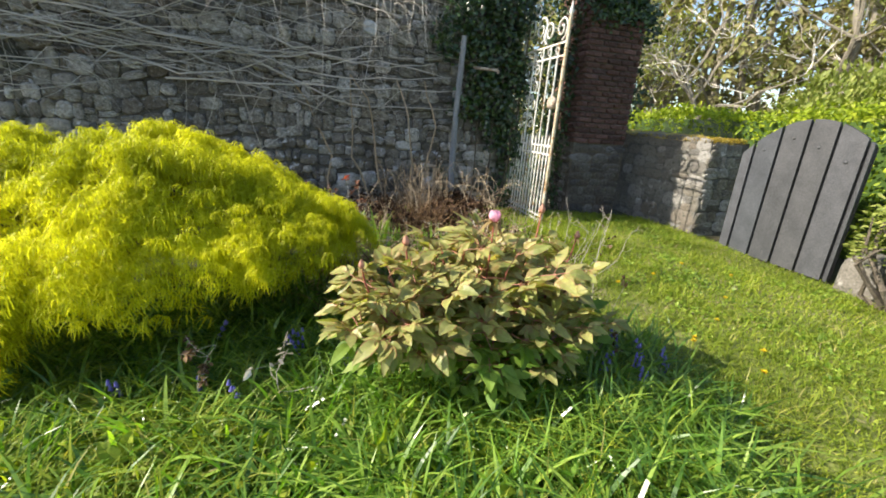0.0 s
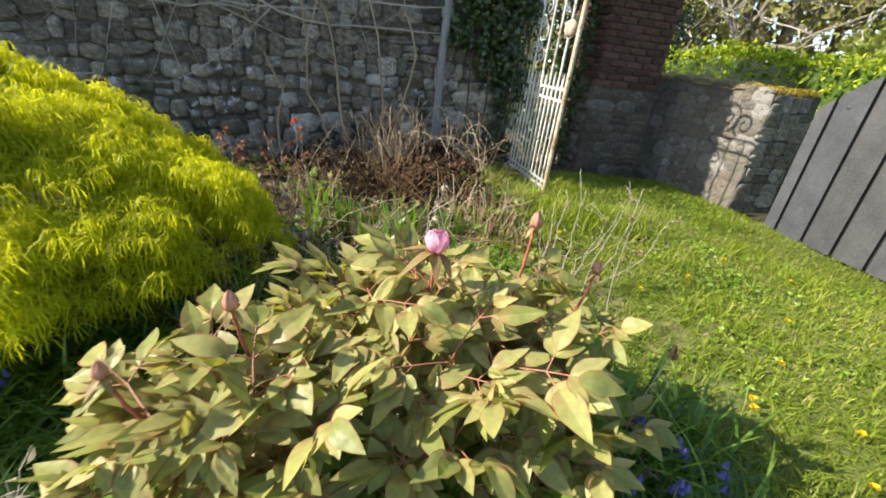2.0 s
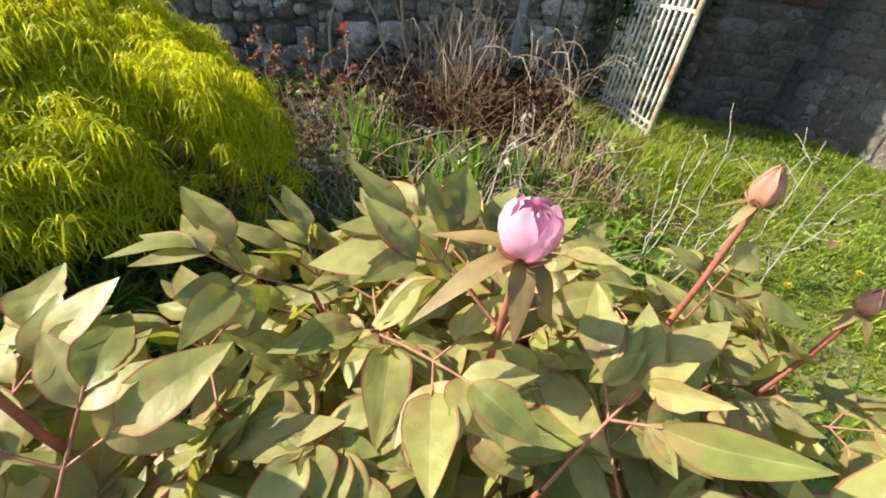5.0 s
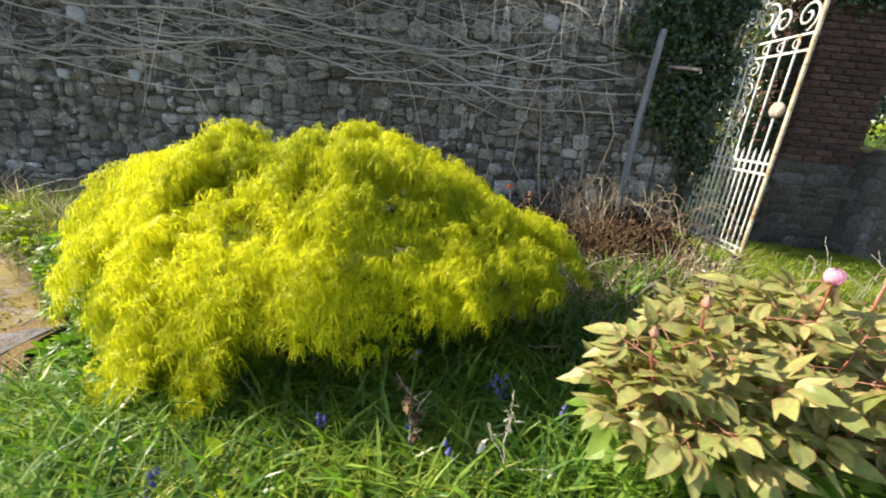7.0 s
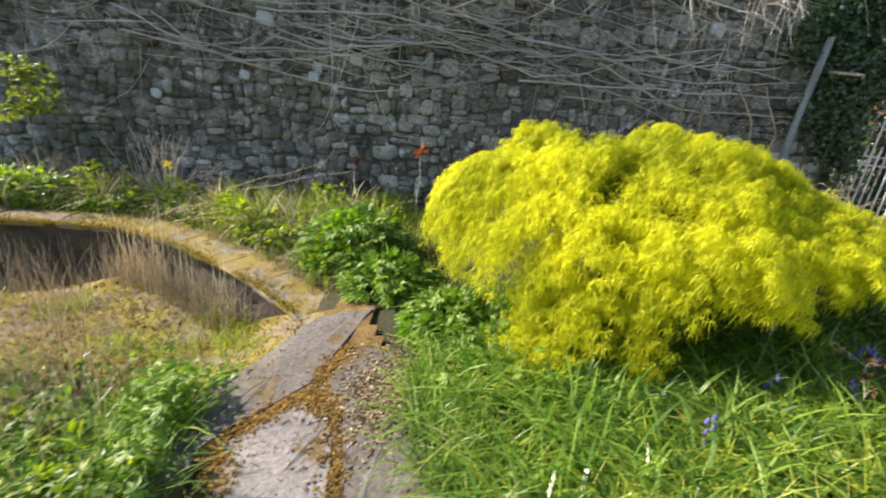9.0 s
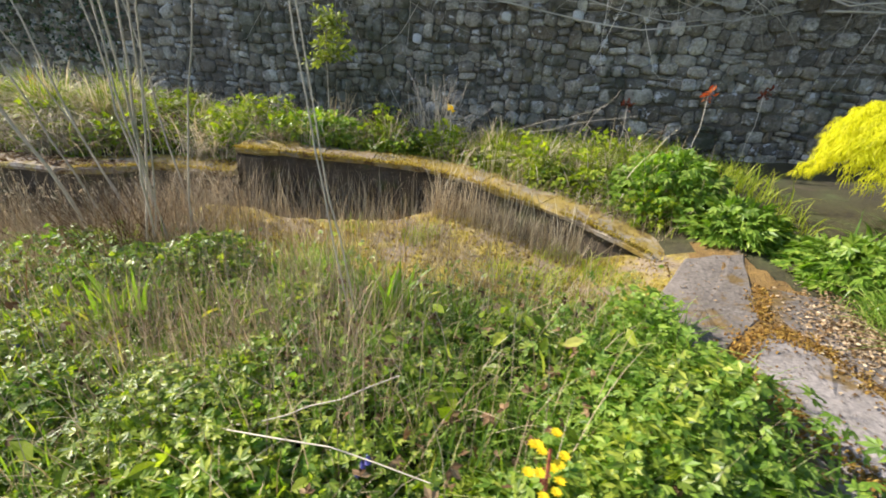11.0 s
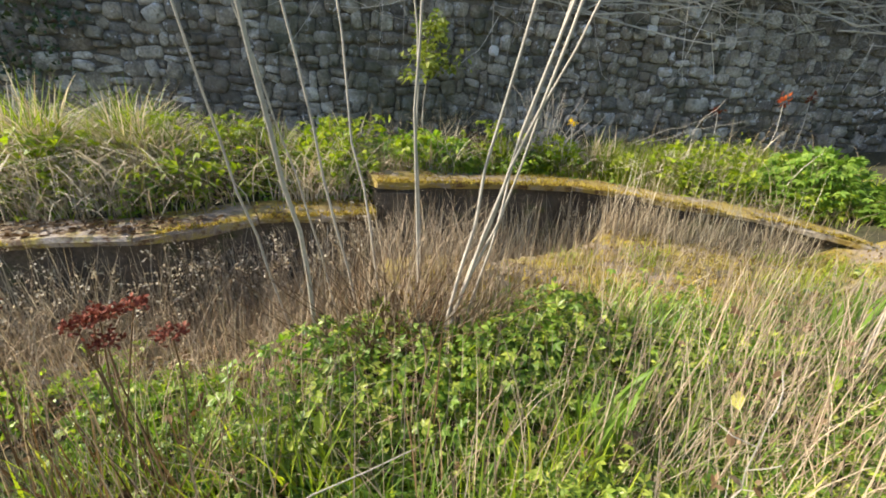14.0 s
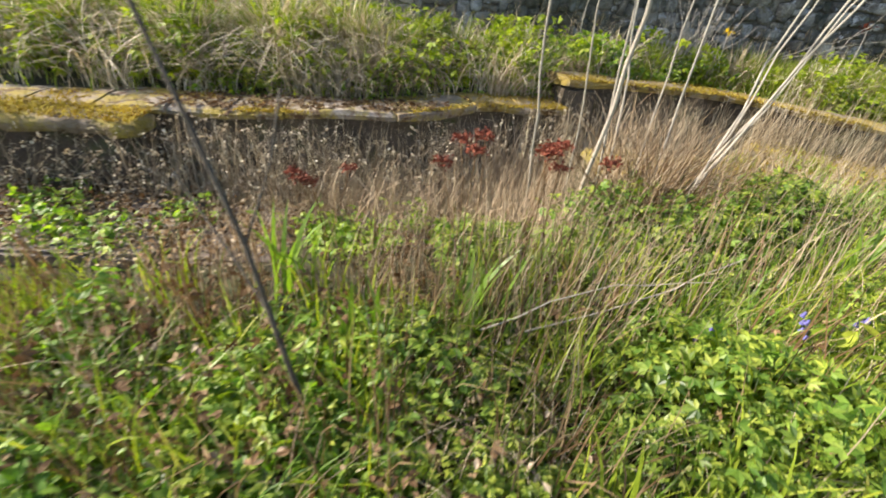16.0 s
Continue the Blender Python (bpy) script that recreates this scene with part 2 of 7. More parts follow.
BUDSKIN = leaf_mat("bud_sepal", [(0.0, (0.36, 0.15, 0.10)), (0.6, (0.52, 0.27, 0.19)), (1.0, (0.66, 0.30, 0.36))], 0.15, 0.5, 0.3, (1.1, 0.8, 0.5), 9)
LUSH = leaf_mat("strap_leaf", [(0.0, (0.055, 0.13, 0.02)), (0.5, (0.13, 0.25, 0.035)), (1.0, (0.32, 0.45, 0.075))], 0.38, 0.30, 0.55, (1.2, 1.5, 0.3))
PATHGRASS = leaf_mat("path_grass_blade", [(0.0, (0.07, 0.15, 0.022)), (0.5, (0.17, 0.29, 0.045)), (0.9, (0.30, 0.42, 0.09)), (1.0, (0.48, 0.46, 0.22))], 0.4, 0.38, 0.45, (1.2, 1.3, 0.3))
LAWN = leaf_mat("lawn_blade", [(0.0, (0.15, 0.225, 0.02)), (0.5, (0.26, 0.345, 0.032)), (0.9, (0.39, 0.44, 0.055)), (1.0, (0.47, 0.42, 0.16))], 0.4, 0.5, 0.3, (1.2, 1.3, 0.3), 0.6)
WEED = leaf_mat("weed_leaf", [(0.0, (0.08, 0.17, 0.02)), (0.5, (0.23, 0.36, 0.04)), (1.0, (0.46, 0.56, 0.10))], 0.42, 0.42, 0.5, (1.2, 1.4, 0.3))
FIELDWEED = leaf_mat("field_weed_leaf", [(0.0, (0.05, 0.10, 0.015)), (0.5, (0.20, 0.285, 0.035)), (1.0, (0.46, 0.51, 0.09))], 0.42, 0.42, 0.5, (1.2, 1.35, 0.3))
FERNY = leaf_mat("herb_leaf", [(0.0, (0.09, 0.18, 0.022)), (0.5, (0.17, 0.28, 0.04)), (1.0, (0.30, 0.40, 0.07))], 0.4, 0.45, 0.4, (1.1, 1.4, 0.3))
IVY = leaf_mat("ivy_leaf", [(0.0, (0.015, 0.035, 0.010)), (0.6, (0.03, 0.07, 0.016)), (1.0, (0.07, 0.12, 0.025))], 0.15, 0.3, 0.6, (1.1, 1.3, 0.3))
HEDGE = leaf_mat("hedge_leaf", [(0.0, (0.14, 0.21, 0.015)), (0.5, (0.27, 0.36, 0.022)), (1.0, (0.44, 0.50, 0.045))], 0.4, 0.5, 0.3, (1.2, 1.3, 0.3))
FARLEAF = leaf_mat("shrub_leaf", [(0.0, (0.15, 0.20, 0.04)), (0.5, (0.25, 0.30, 0.065)), (1.0, (0.38, 0.40, 0.12))], 0.4, 0.5, 0.3, (1.2, 1.3, 0.4))
FARTWIG = leaf_mat("far_twig", [(0.0, (0.24, 0.21, 0.13)), (0.5, (0.36, 0.34, 0.17)), (1.0, (0.38, 0.42, 0.14))], 0.4, 0.8, 0.1, (1.1, 1.1, 0.7), 0.2)
GOLDMOSS = leaf_mat("moss_tip", [(0.0, (0.20, 0.13, 0.03)), (0.5, (0.38, 0.29, 0.05)), (1.0, (0.50, 0.42, 0.08))], 0.3, 0.9, 0.1, (1.1, 1.0, 0.4))
RUSTMOSS = leaf_mat("rust_moss", [(0.0, (0.14, 0.075, 0.02)), (0.5, (0.26, 0.15, 0.04)), (1.0, (0.38, 0.27, 0.07))], 0.2, 0.9, 0.1, (1.1, 1.0, 0.4))
BRUSH = leaf_mat("dry_brush", [(0.0, (0.22, 0.16, 0.105)), (0.5, (0.37, 0.285, 0.195)), (1.0, (0.54, 0.445, 0.32))], 0.1, 0.8, 0.2, (1, 1, 0.9))
STRAW = leaf_mat("dry_grass", [(0.0, (0.25, 0.19, 0.125)), (0.5, (0.41, 0.33, 0.225)), (1.0, (0.60, 0.52, 0.39))], 0.25, 0.7, 0.2, (1.1, 1.0, 0.8))
PALESTRAW = leaf_mat("bleached_straw", [(0.0, (0.42, 0.35, 0.24)), (0.5, (0.60, 0.53, 0.40)), (1.0, (0.80, 0.74, 0.60))], 0.25, 0.65, 0.3, (1.1, 1.0, 0.8))
DARKFERN = leaf_mat("dark_dead_fern", [(0.0, (0.022, 0.014, 0.009)), (0.6, (0.06, 0.034, 0.02)), (1.0, (0.15, 0.085, 0.045))], 0.1, 0.75, 0.2, (1.1, 0.9, 0.6))
DEADLEAF = leaf_mat("dead_leaf", [(0.0, (0.075, 0.045, 0.022)), (0.5, (0.17, 0.105, 0.055)), (1.0, (0.33, 0.24, 0.14))], 0.2, 0.75, 0.2, (1.1, 0.9, 0.6))
RUSSET = leaf_mat("russet_panicle", [(0.0, (0.17, 0.075, 0.045)), (0.5, (0.27, 0.135, 0.085)), (1.0, (0.38, 0.22, 0.15))], 0.2, 0.8, 0.2, (1.1, 0.9, 0.7))
RUSTRED = leaf_mat("sedum_seed", [(0.0, (0.10, 0.028, 0.018)), (0.5, (0.18, 0.05, 0.03)), (1.0, (0.30, 0.11, 0.07))], 0.1, 0.8, 0.2, (1.1, 0.8, 0.6))
BLUE = leaf_mat("bluebell_petal", [(0.0, (0.12, 0.10, 0.42)), (1.0, (0.28, 0.26, 0.66))], 0.3, 0.5, 0.3, (0.9, 0.9, 1.2))
YELLOW = leaf_mat("yellow_petal", [(0.0, (0.75, 0.52, 0.01)), (1.0, (0.88, 0.72, 0.03))], 0.3, 0.5, 0.3, (1.1, 1.0, 0.4))
ORANGE = leaf_mat("orange_petal", [(0.0, (0.62, 0.10, 0.04)), (1.0, (0.80, 0.28, 0.06))], 0.3, 0.5, 0.3, (1.1, 0.8, 0.5))
WHITEPETAL = leaf_mat("withered_leaf", [(0.0, (0.50, 0.46, 0.40)), (1.0, (0.74, 0.70, 0.64))], 0.25, 0.7, 0.2, (1, 1, 0.9))


# ---- mesh helpers ----
def mesh_of(name, verts, faces, material, smooth=False):
    """A mesh from arrays; faces: an array (n, 3) or (n, 4), or a list of such arrays."""
    verts = np.asarray(verts, float).reshape(-1, 3)
    groups = faces if isinstance(faces, list) else [faces]
    groups = [np.asarray(g, np.int32) for g in groups if len(g)]
    me = bpy.data.meshes.new(name)
    sizes = np.concatenate([np.full(len(g), g.shape[1], np.int32) for g in groups])
    loops = np.concatenate([g.ravel() for g in groups]).astype(np.int32)
    me.vertices.add(len(verts))
    me.vertices.foreach_set("co", verts.astype(np.float32).ravel())
    me.loops.add(len(loops))
    me.loops.foreach_set("vertex_index", loops)
    me.polygons.add(len(sizes))
    me.polygons.foreach_set("loop_start", np.concatenate([[0], np.cumsum(sizes)[:-1]]).astype(np.int32))
    me.polygons.foreach_set("use_smooth", np.full(len(sizes), smooth))
    me.update(calc_edges=True)
    me.materials.append(material)
    return me


def thing(name, label, category, at=(0, 0, 0), group="", kind=""):
    ob = new(name)
    ob.empty_display_size = 0.1
    ob.location = at
    return tagged(ob, label, category, group, kind)


def child(name, me, parent, label=""):
    """Adds a mesh in world coordinates as a part of parent."""
    ob = new(name, me)
    ob.parent = parent
    bpy.context.view_layer.update() if False else None
    p = parent
    m = Matrix()
    while p is not None:
        m = p.matrix_basis @ m
        p = p.parent
    ob.matrix_parent_inverse = m.inverted()
    if label:
        ob["label"] = label
    return ob


def part(name, bm, material, parent, label="", smooth=False):
    me = bpy.data.meshes.new(name)
    for f in bm.faces:
        f.smooth = smooth
    bm.to_mesh(me)
    bm.free()
    me.materials.append(material)
    return child(name, me, parent, label)


def merge(chunks):
    """Joins (verts, faces) pairs into one pair; faces all of one size."""
    vs, fs, n = [], [], 0
    for v, f in chunks:
        vs.append(np.asarray(v, float))
        fs.append(np.asarray(f, int) + n)
        n += len(vs[-1])
    return np.concatenate(vs), np.concatenate(fs)


def unit(a):
    return a / np.maximum(np.linalg.norm(a, axis=-1, keepdims=True), 1e-9)


def tube(points, radii, sides=5):
    """A tapering tube along points (quads)."""
    p = np.asarray(points, float)
    r = np.broadcast_to(np.asarray(radii, float), (len(p),))
    d = unit(np.gradient(p, axis=0))
    ref = np.array([0.31, 0.2, 0.93]) if abs(d[0, 2]) < 0.8 else np.array([0.95, 0.3, 0.1])
    a = unit(np.cross(d, ref))
    b = np.cross(d, a)
    ang = np.arange(sides) / sides * 2 * np.pi
    v = p[:, None] + r[:, None, None] * (np.cos(ang)[None, :, None] * a[:, None] + np.sin(ang)[None, :, None] * b[:, None])
    i = np.arange(len(p) - 1)[:, None] * sides
    j = np.arange(sides)[None]
    k = (j + 1) % sides
    f = np.stack([i + j, i + k, i + sides + k, i + sides + j], -1).reshape(-1, 4)
    return v.reshape(-1, 3), f


def bend_path(a, b, sag=0.0, wobble=0.02, n=8, seed=0):
    g = np.random.default_rng(seed)
    t = np.linspace(0, 1, n)[:, None]
    p = np.asarray(a, float) * (1 - t) + np.asarray(b, float) * t
    p[:, 2] -= 4 * sag * (t * (1 - t))[:, 0]
    w = np.cumsum(g.normal(0, wobble, (n, 3)), 0)
    return p + w * np.sin(np.pi * t)


def blades(p, height, width, bend, seg=3, seed=1, twist=0.4):
    """Ribbons that stand at p and bend over; (verts, quads)."""
    g = np.random.default_rng(seed)
    n = len(p)
    height, width, bend = (np.broadcast_to(np.asarray(v, float), (n,)) for v in (height, width, bend))
    az = g.uniform(0, 2 * np.pi, n)
    out = np.stack([np.cos(az), np.sin(az), 0 * az], -1)
    tw = az + np.pi / 2 + g.normal(0, twist, n)
    side = np.stack([np.cos(tw), np.sin(tw), 0 * az], -1)
    rows = []
    for s in range(seg + 1):
        t = s / seg
        c = p + out * (height * bend * t ** 2)[:, None] + np.array([0, 0, 1.0]) * (height * (t - 0.45 * np.minimum(bend, 1.6) * t ** 2.5))[:, None]
        w = width * 0.5 * (0.75 + 0.25 * np.sin(np.pi * t)) * (1 - 0.96 * t ** 3)
        rows += [c - side * w[:, None], c + side * w[:, None]]
    v = np.stack(rows, 1)
    m = 2 * (seg + 1)
    base = (np.arange(n) * m)[:, None]
    f = np.concatenate([base + np.array([[2 * s, 2 * s + 1, 2 * s + 3, 2 * s + 2]]) for s in range(seg)], 0)
    return v.reshape(-1, 3), f


def frames_of(axis, up):
    """Rotation matrices whose y runs along axis and whose z is near up."""
    y = unit(axis)
    x = unit(np.cross(y, up))
    z = np.cross(x, y)
    return np.stack([x, y, z], -1)


def scatter(template, p, rot, size):
    """Copies of a small leaf template at p; (verts, faces)."""
    tv, tf = template
    size = np.asarray(size, float)
    size = np.broadcast_to(size, (len(p),))
    v = np.einsum("nij,kj->nki", rot, tv) * size[:, None, None] + p[:, None]
    f = tf[None] + (np.arange(len(p)) * len(tv))[:, None, None]
    return v.reshape(-1, 3), f.reshape(-1, tf.shape[1])


def random_dirs(n, g, flat=0.5):
    d = g.normal(0, 1, (n, 3))
    d[:, 2] *= flat
    return unit(d)


# leaf shapes, base at the origin, along +y, one unit long
def lobed(angles, lengths, width, droop):
    v, f = [], []
    for a, l in zip(angles, lengths):
        c, s = math.cos(a), math.sin(a)
        k = len(v)
        for x, y, z in ((0, 0, 0), (-width, 0.5, -0.04), (0, 1, -droop), (width, 0.5, -0.04)):
            v.append(((x * c + y * l * s), (-x * s + y * l * c), z * l))
        f.append((k, k + 3, k + 2, k + 1))
    return np.array(v), np.array(f)


def tassel(n, reach, drop, width):
    """A leaf of many narrow lobes that spread and hang, base at the origin, z up."""
    v, f = [], []
    for k in range(n):
        a = k / n * 2 * math.pi + 0.3 * math.sin(5 * k)
        l = 0.8 + 0.2 * math.sin(3 * k + 1)
        c, s = math.cos(a), math.sin(a)
        b = len(v)
        for r, z, w in ((0.03, 0, 0.35), (reach * 0.6, 0.06, 1.0), (reach, -drop * 0.45, 0.8), (reach * 1.05, -drop, 0.08)):
            v += [(r * l * c - s * w * width, r * l * s + c * w * width, z * l), (r * l * c + s * w * width, r * l * s - c * w * width, z * l)]
        f += [(b + 2 * i, b + 2 * i + 1, b + 2 * i + 3, b + 2 * i + 2) for i in range(3)]
    return np.array(v), np.array(f)


MAPLE_TASSEL = tassel(9, 0.62, 0.85, 0.027)
TRIPLE = lobed([-0.95, 0, 0.95], [0.8, 1.0, 0.8], 0.24, 0.25)
FIVE = lobed([-1.5, -0.75, 0, 0.75, 1.5], [0.6, 0.85, 1.0, 0.85, 0.6], 0.17, 0.2)
OVAL = (np.array([(0, 0, 0), (-0.26, 0.35, 0.05), (0.26, 0.35, 0.05), (0, 0.5, -0.02), (-0.2, 0.7, 0.02), (0.2, 0.7, 0.02), (0, 1, -0.12)]),
        np.array([(0, 3, 1), (0, 2, 3), (1, 3, 4), (2, 5, 3), (3, 6, 4), (3, 5, 6)]))
IVYLEAF = (np.array([(0, 0, 0), (-0.5, 0.1, -0.05), (-0.3, 0.45, 0.03), (0, 1, -0.1), (0.3, 0.45, 0.03), (0.5, 0.1, -0.05), (0, 0.4, 0.06)]),
           np.array([(0, 6, 1), (1, 6, 2), (2, 6, 3), (3, 6, 4), (4, 6, 5), (5, 6, 0)]))


def leaves_at(template, p, size, seed, flat=0.35, droop=0.25, tilt=0.6):
    """Leaves at p that point every way, mostly face up."""
    g = np.random.default_rng(seed)
    n = len(p)
    ax = random_dirs(n, g, flat)
    ax[:, 2] -= droop
    up = np.array([0, 0, 1.0]) + g.normal(0, tilt, (n, 3))
    return scatter(template, p, frames_of(ax, up), size * g.uniform(0.65, 1.25, n))


# ---- ground ----
EDGE = [(-13, 2.7, -0.38), (-11.8, 2.7, -0.38), (-10.9, 2.8, -0.36), (-10.1, 2.83, -0.33), (-9.3, 2.95, -0.31), (-8.64, 3.35, -0.29), (-7.77, 3.52, -0.29)]
EDGE2 = [(-7.77, 3.62, -0.05), (-6.9, 3.86, -0.09), (-5.85, 4.10, -0.135), (-5.2, 3.90, -0.18), (-4.58, 3.55, -0.21), (-4.16, 3.30, -0.23), (-3.60, 2.91, -0.31)]


MOSS_EDGE = [(-7.85, 3.0), (-7.5, 3.14), (-7.2, 3.18), (-6.9, 3.1), (-6.47, 3.25), (-6.0, 3.45), (-5.75, 3.66), (-5.6, 3.88), (-5.3, 3.78), (-5.0, 3.58), (-4.5, 3.28), (-4.1, 3.12), (-3.3, 3.2)]


def moss_y(x):
    return np.interp(x, [p[0] for p in MOSS_EDGE], [p[1] for p in MOSS_EDGE])


def edge_y(x):
    pts = EDGE + EDGE2
    return np.interp(x, [p[0] for p in pts], [p[1] for p in pts])


def gz(x, y):
    """Height of the ground."""
    x, y = np.asarray(x, float), np.asarray(y, float)
    south = np.interp(x, [-40, -12, -9.3, -8, -6, -4, -3, -2, -1, 0, 2, 40], [-1.2, -1.0, -0.86, -0.74, -0.56, -0.38, -0.26, -0.14, -0.03, 0.02, 0.08, 0.15])
    north = np.interp(x, [-40, -10, -8, -4.5, -3, 0, 1.5, 3, 5, 40], [-0.3, -0.22, -0.14, -0.16, -0.05, 0.2, 0.28, 0.2, 0.12, 0.15])
    t = np.clip((y - 2.0) / 2.6, 0, 1)
    east = south + (north - south) * t * t * (3 - 2 * t)
    floor = np.interp(x, [-40, -8.6, -7.9, -7.7, -4.3, -3.5], [-1.12, -1.12, -0.95, -0.54, -0.53, -0.34])
    floor = np.where((y > moss_y(x) - 0.04) & (x < -3.9), np.minimum(floor, -0.95), floor)
    u = np.clip((y - 1.9) / 0.5, 0, 1)
    low = south + (floor - south) * u
    k = np.clip((y - edge_y(x) - 0.16) / 0.1, 0, 1)
    rim = np.interp(x, [p[0] for p in EDGE + EDGE2], [p[2] for p in EDGE + EDGE2]) - 0.035
    bank = rim + (north - rim) * np.clip((y - edge_y(x) - 0.42) / 0.7, 0, 1)
    west = low + (bank - low) * k
    w = np.clip((-3.3 - x) / 0.5, 0, 1)
    return east + (west - east) * w + 0.025 * np.sin(2.3 * x + 1.1 * y) * np.cos(1.7 * y - 0.6 * x)


def ground_points(n, x0, x1, y0, y1, seed, lift=0.0):
    g = np.random.default_rng(seed)
    x, y = g.uniform(x0, x1, n), g.uniform(y0, y1, n)
    return np.stack([x, y, gz(x, y) + lift], -1)


def in_path(p, trim=0.0):
    """Whether points lie on the bare paving."""
    mid = np.interp(p[:, 1], [0.2, 1.2, 1.7, 2.2, 2.6, 3.1], [-2.62, -3.02, -3.28, -3.28, -3.35, -3.3])
    half = np.interp(p[:, 1], [0.2, 1.2, 1.7, 2.2, 2.6, 3.1], [0.45, 0.55, 0.58, 0.55, 0.36, 0.2])
    return (np.abs(p[:, 0] - mid) < half - trim) & (p[:, 1] < 3.1)


def make_ground():
    far = np.array([-900, -300, -120, -60, -35, -22, -17])
    xs = np.concatenate([far, np.arange(-14, 8.01, 0.1), -far[::-1]])
    ys = np.concatenate([far, [-12, -8, -5], np.arange(-3, 9.01, 0.08), [11, 14], -far[::-1]])
    X, Y = np.meshgrid(xs, ys, indexing="ij")
    Z = gz(X, np.clip(Y, -3, 9))
    v = np.stack([X, Y, Z], -1).reshape(-1, 3)
    n = len(ys)
    i, j = np.meshgrid(np.arange(len(xs) - 1), np.arange(n - 1), indexing="ij")
    a = (i * n + j).ravel()
    ob = new("ground", mesh_of("ground", v, np.stack([a, a + n, a + n + 1, a + 1], -1), SOIL, True))
    tagged(ob, "uneven garden soil under rough grass and weeds", "ground", kind="structure")


make_ground()


# ---- walls ----
def rough_block(seed, square=4.5, rough=0.05):
    """A worn stone of unit size with an irregular outline, front towards -y; (verts, tris)."""
    g = np.random.default_rng(seed)
    m = 11
    a = (np.arange(m) + g.uniform(-0.3, 0.3, m)) / m * 2 * np.pi
    c, s = np.cos(a), np.sin(a)
    r = np.stack([np.sign(c) * np.abs(c) ** (2 / square), np.sign(s) * np.abs(s) ** (2 / square)], -1) * 0.52
    r = r * (1 + g.normal(0, rough, m))[:, None]
    v = []
    for scale, y, wob in ((1.0, 0.5, 0.0), (0.97, -0.1, 0.08), (0.84, -0.42, 0.10), (0.45, -0.5, 0.14)):
        v += [(x * scale, y + g.uniform(-wob, wob), z * scale) for x, z in r]
    v.append((0, -0.5 + g.uniform(-0.12, 0.1), 0))
    f = []
    for ring in range(3):
        for k in range(m):
            p, q = ring * m + k, ring * m + (k + 1) % m
            f += [(p, q, q + m), (p, q + m, p + m)]
    f += [(3 * m + k, 3 * m + (k + 1) % m, 4 * m) for k in range(m)]
    return np.array(v), np.array(f)


BLOCKS = [rough_block(s, 2.6 + 0.5 * (s % 4), 0.07) for s in range(14)]


def courses(u0, u1, z0, z1, hmin, hmax, wmin, wmax, seed):
    """Rows of stones that fill a strip: middle u, middle z, width, height."""
    g = np.random.default_rng(seed)
    z, out = z0, []
    while z < z1:
        h = g.uniform(hmin, hmax)
        u = u0 - g.uniform(0, wmin)
        while u < u1:
            w = g.uniform(wmin, wmax) * (0.6 + 0.6 * g.random())
            if h > 0.13 and g.random() < 0.25:
                out += [(u + w / 2, z + h * 0.24, w, h * 0.46), (u + w / 2, z + h * 0.75, w * 0.96, h * 0.46)]
            else:
                out.append((u + w / 2, z + h / 2 + g.uniform(-0.014, 0.014), w, h * g.uniform(0.9, 1.1)))
            u += w
        z += h
    return out


def box_bm(x0, x1, y0, y1, z0, z1, bevel=0.0):
    bm = bmesh.new()
    bmesh.ops.create_cube(bm, size=1, matrix=Matrix.Translation(((x0 + x1) / 2, (y0 + y1) / 2, (z0 + z1) / 2)) @ Matrix.Diagonal((x1 - x0, y1 - y0, z1 - z0, 1)))
    if bevel:
        bmesh.ops.bevel(bm, geom=bm.edges[:], offset=bevel, segments=2, affect="EDGES")
    return bm


WALL_Y = 5.72
BLOCK_MESHES = [mesh_of("stone", v, f, STONE, True) for v, f in BLOCKS]
PALE_MESH = mesh_of("pale_stone", *BLOCKS[2], PALE_STONE, True)


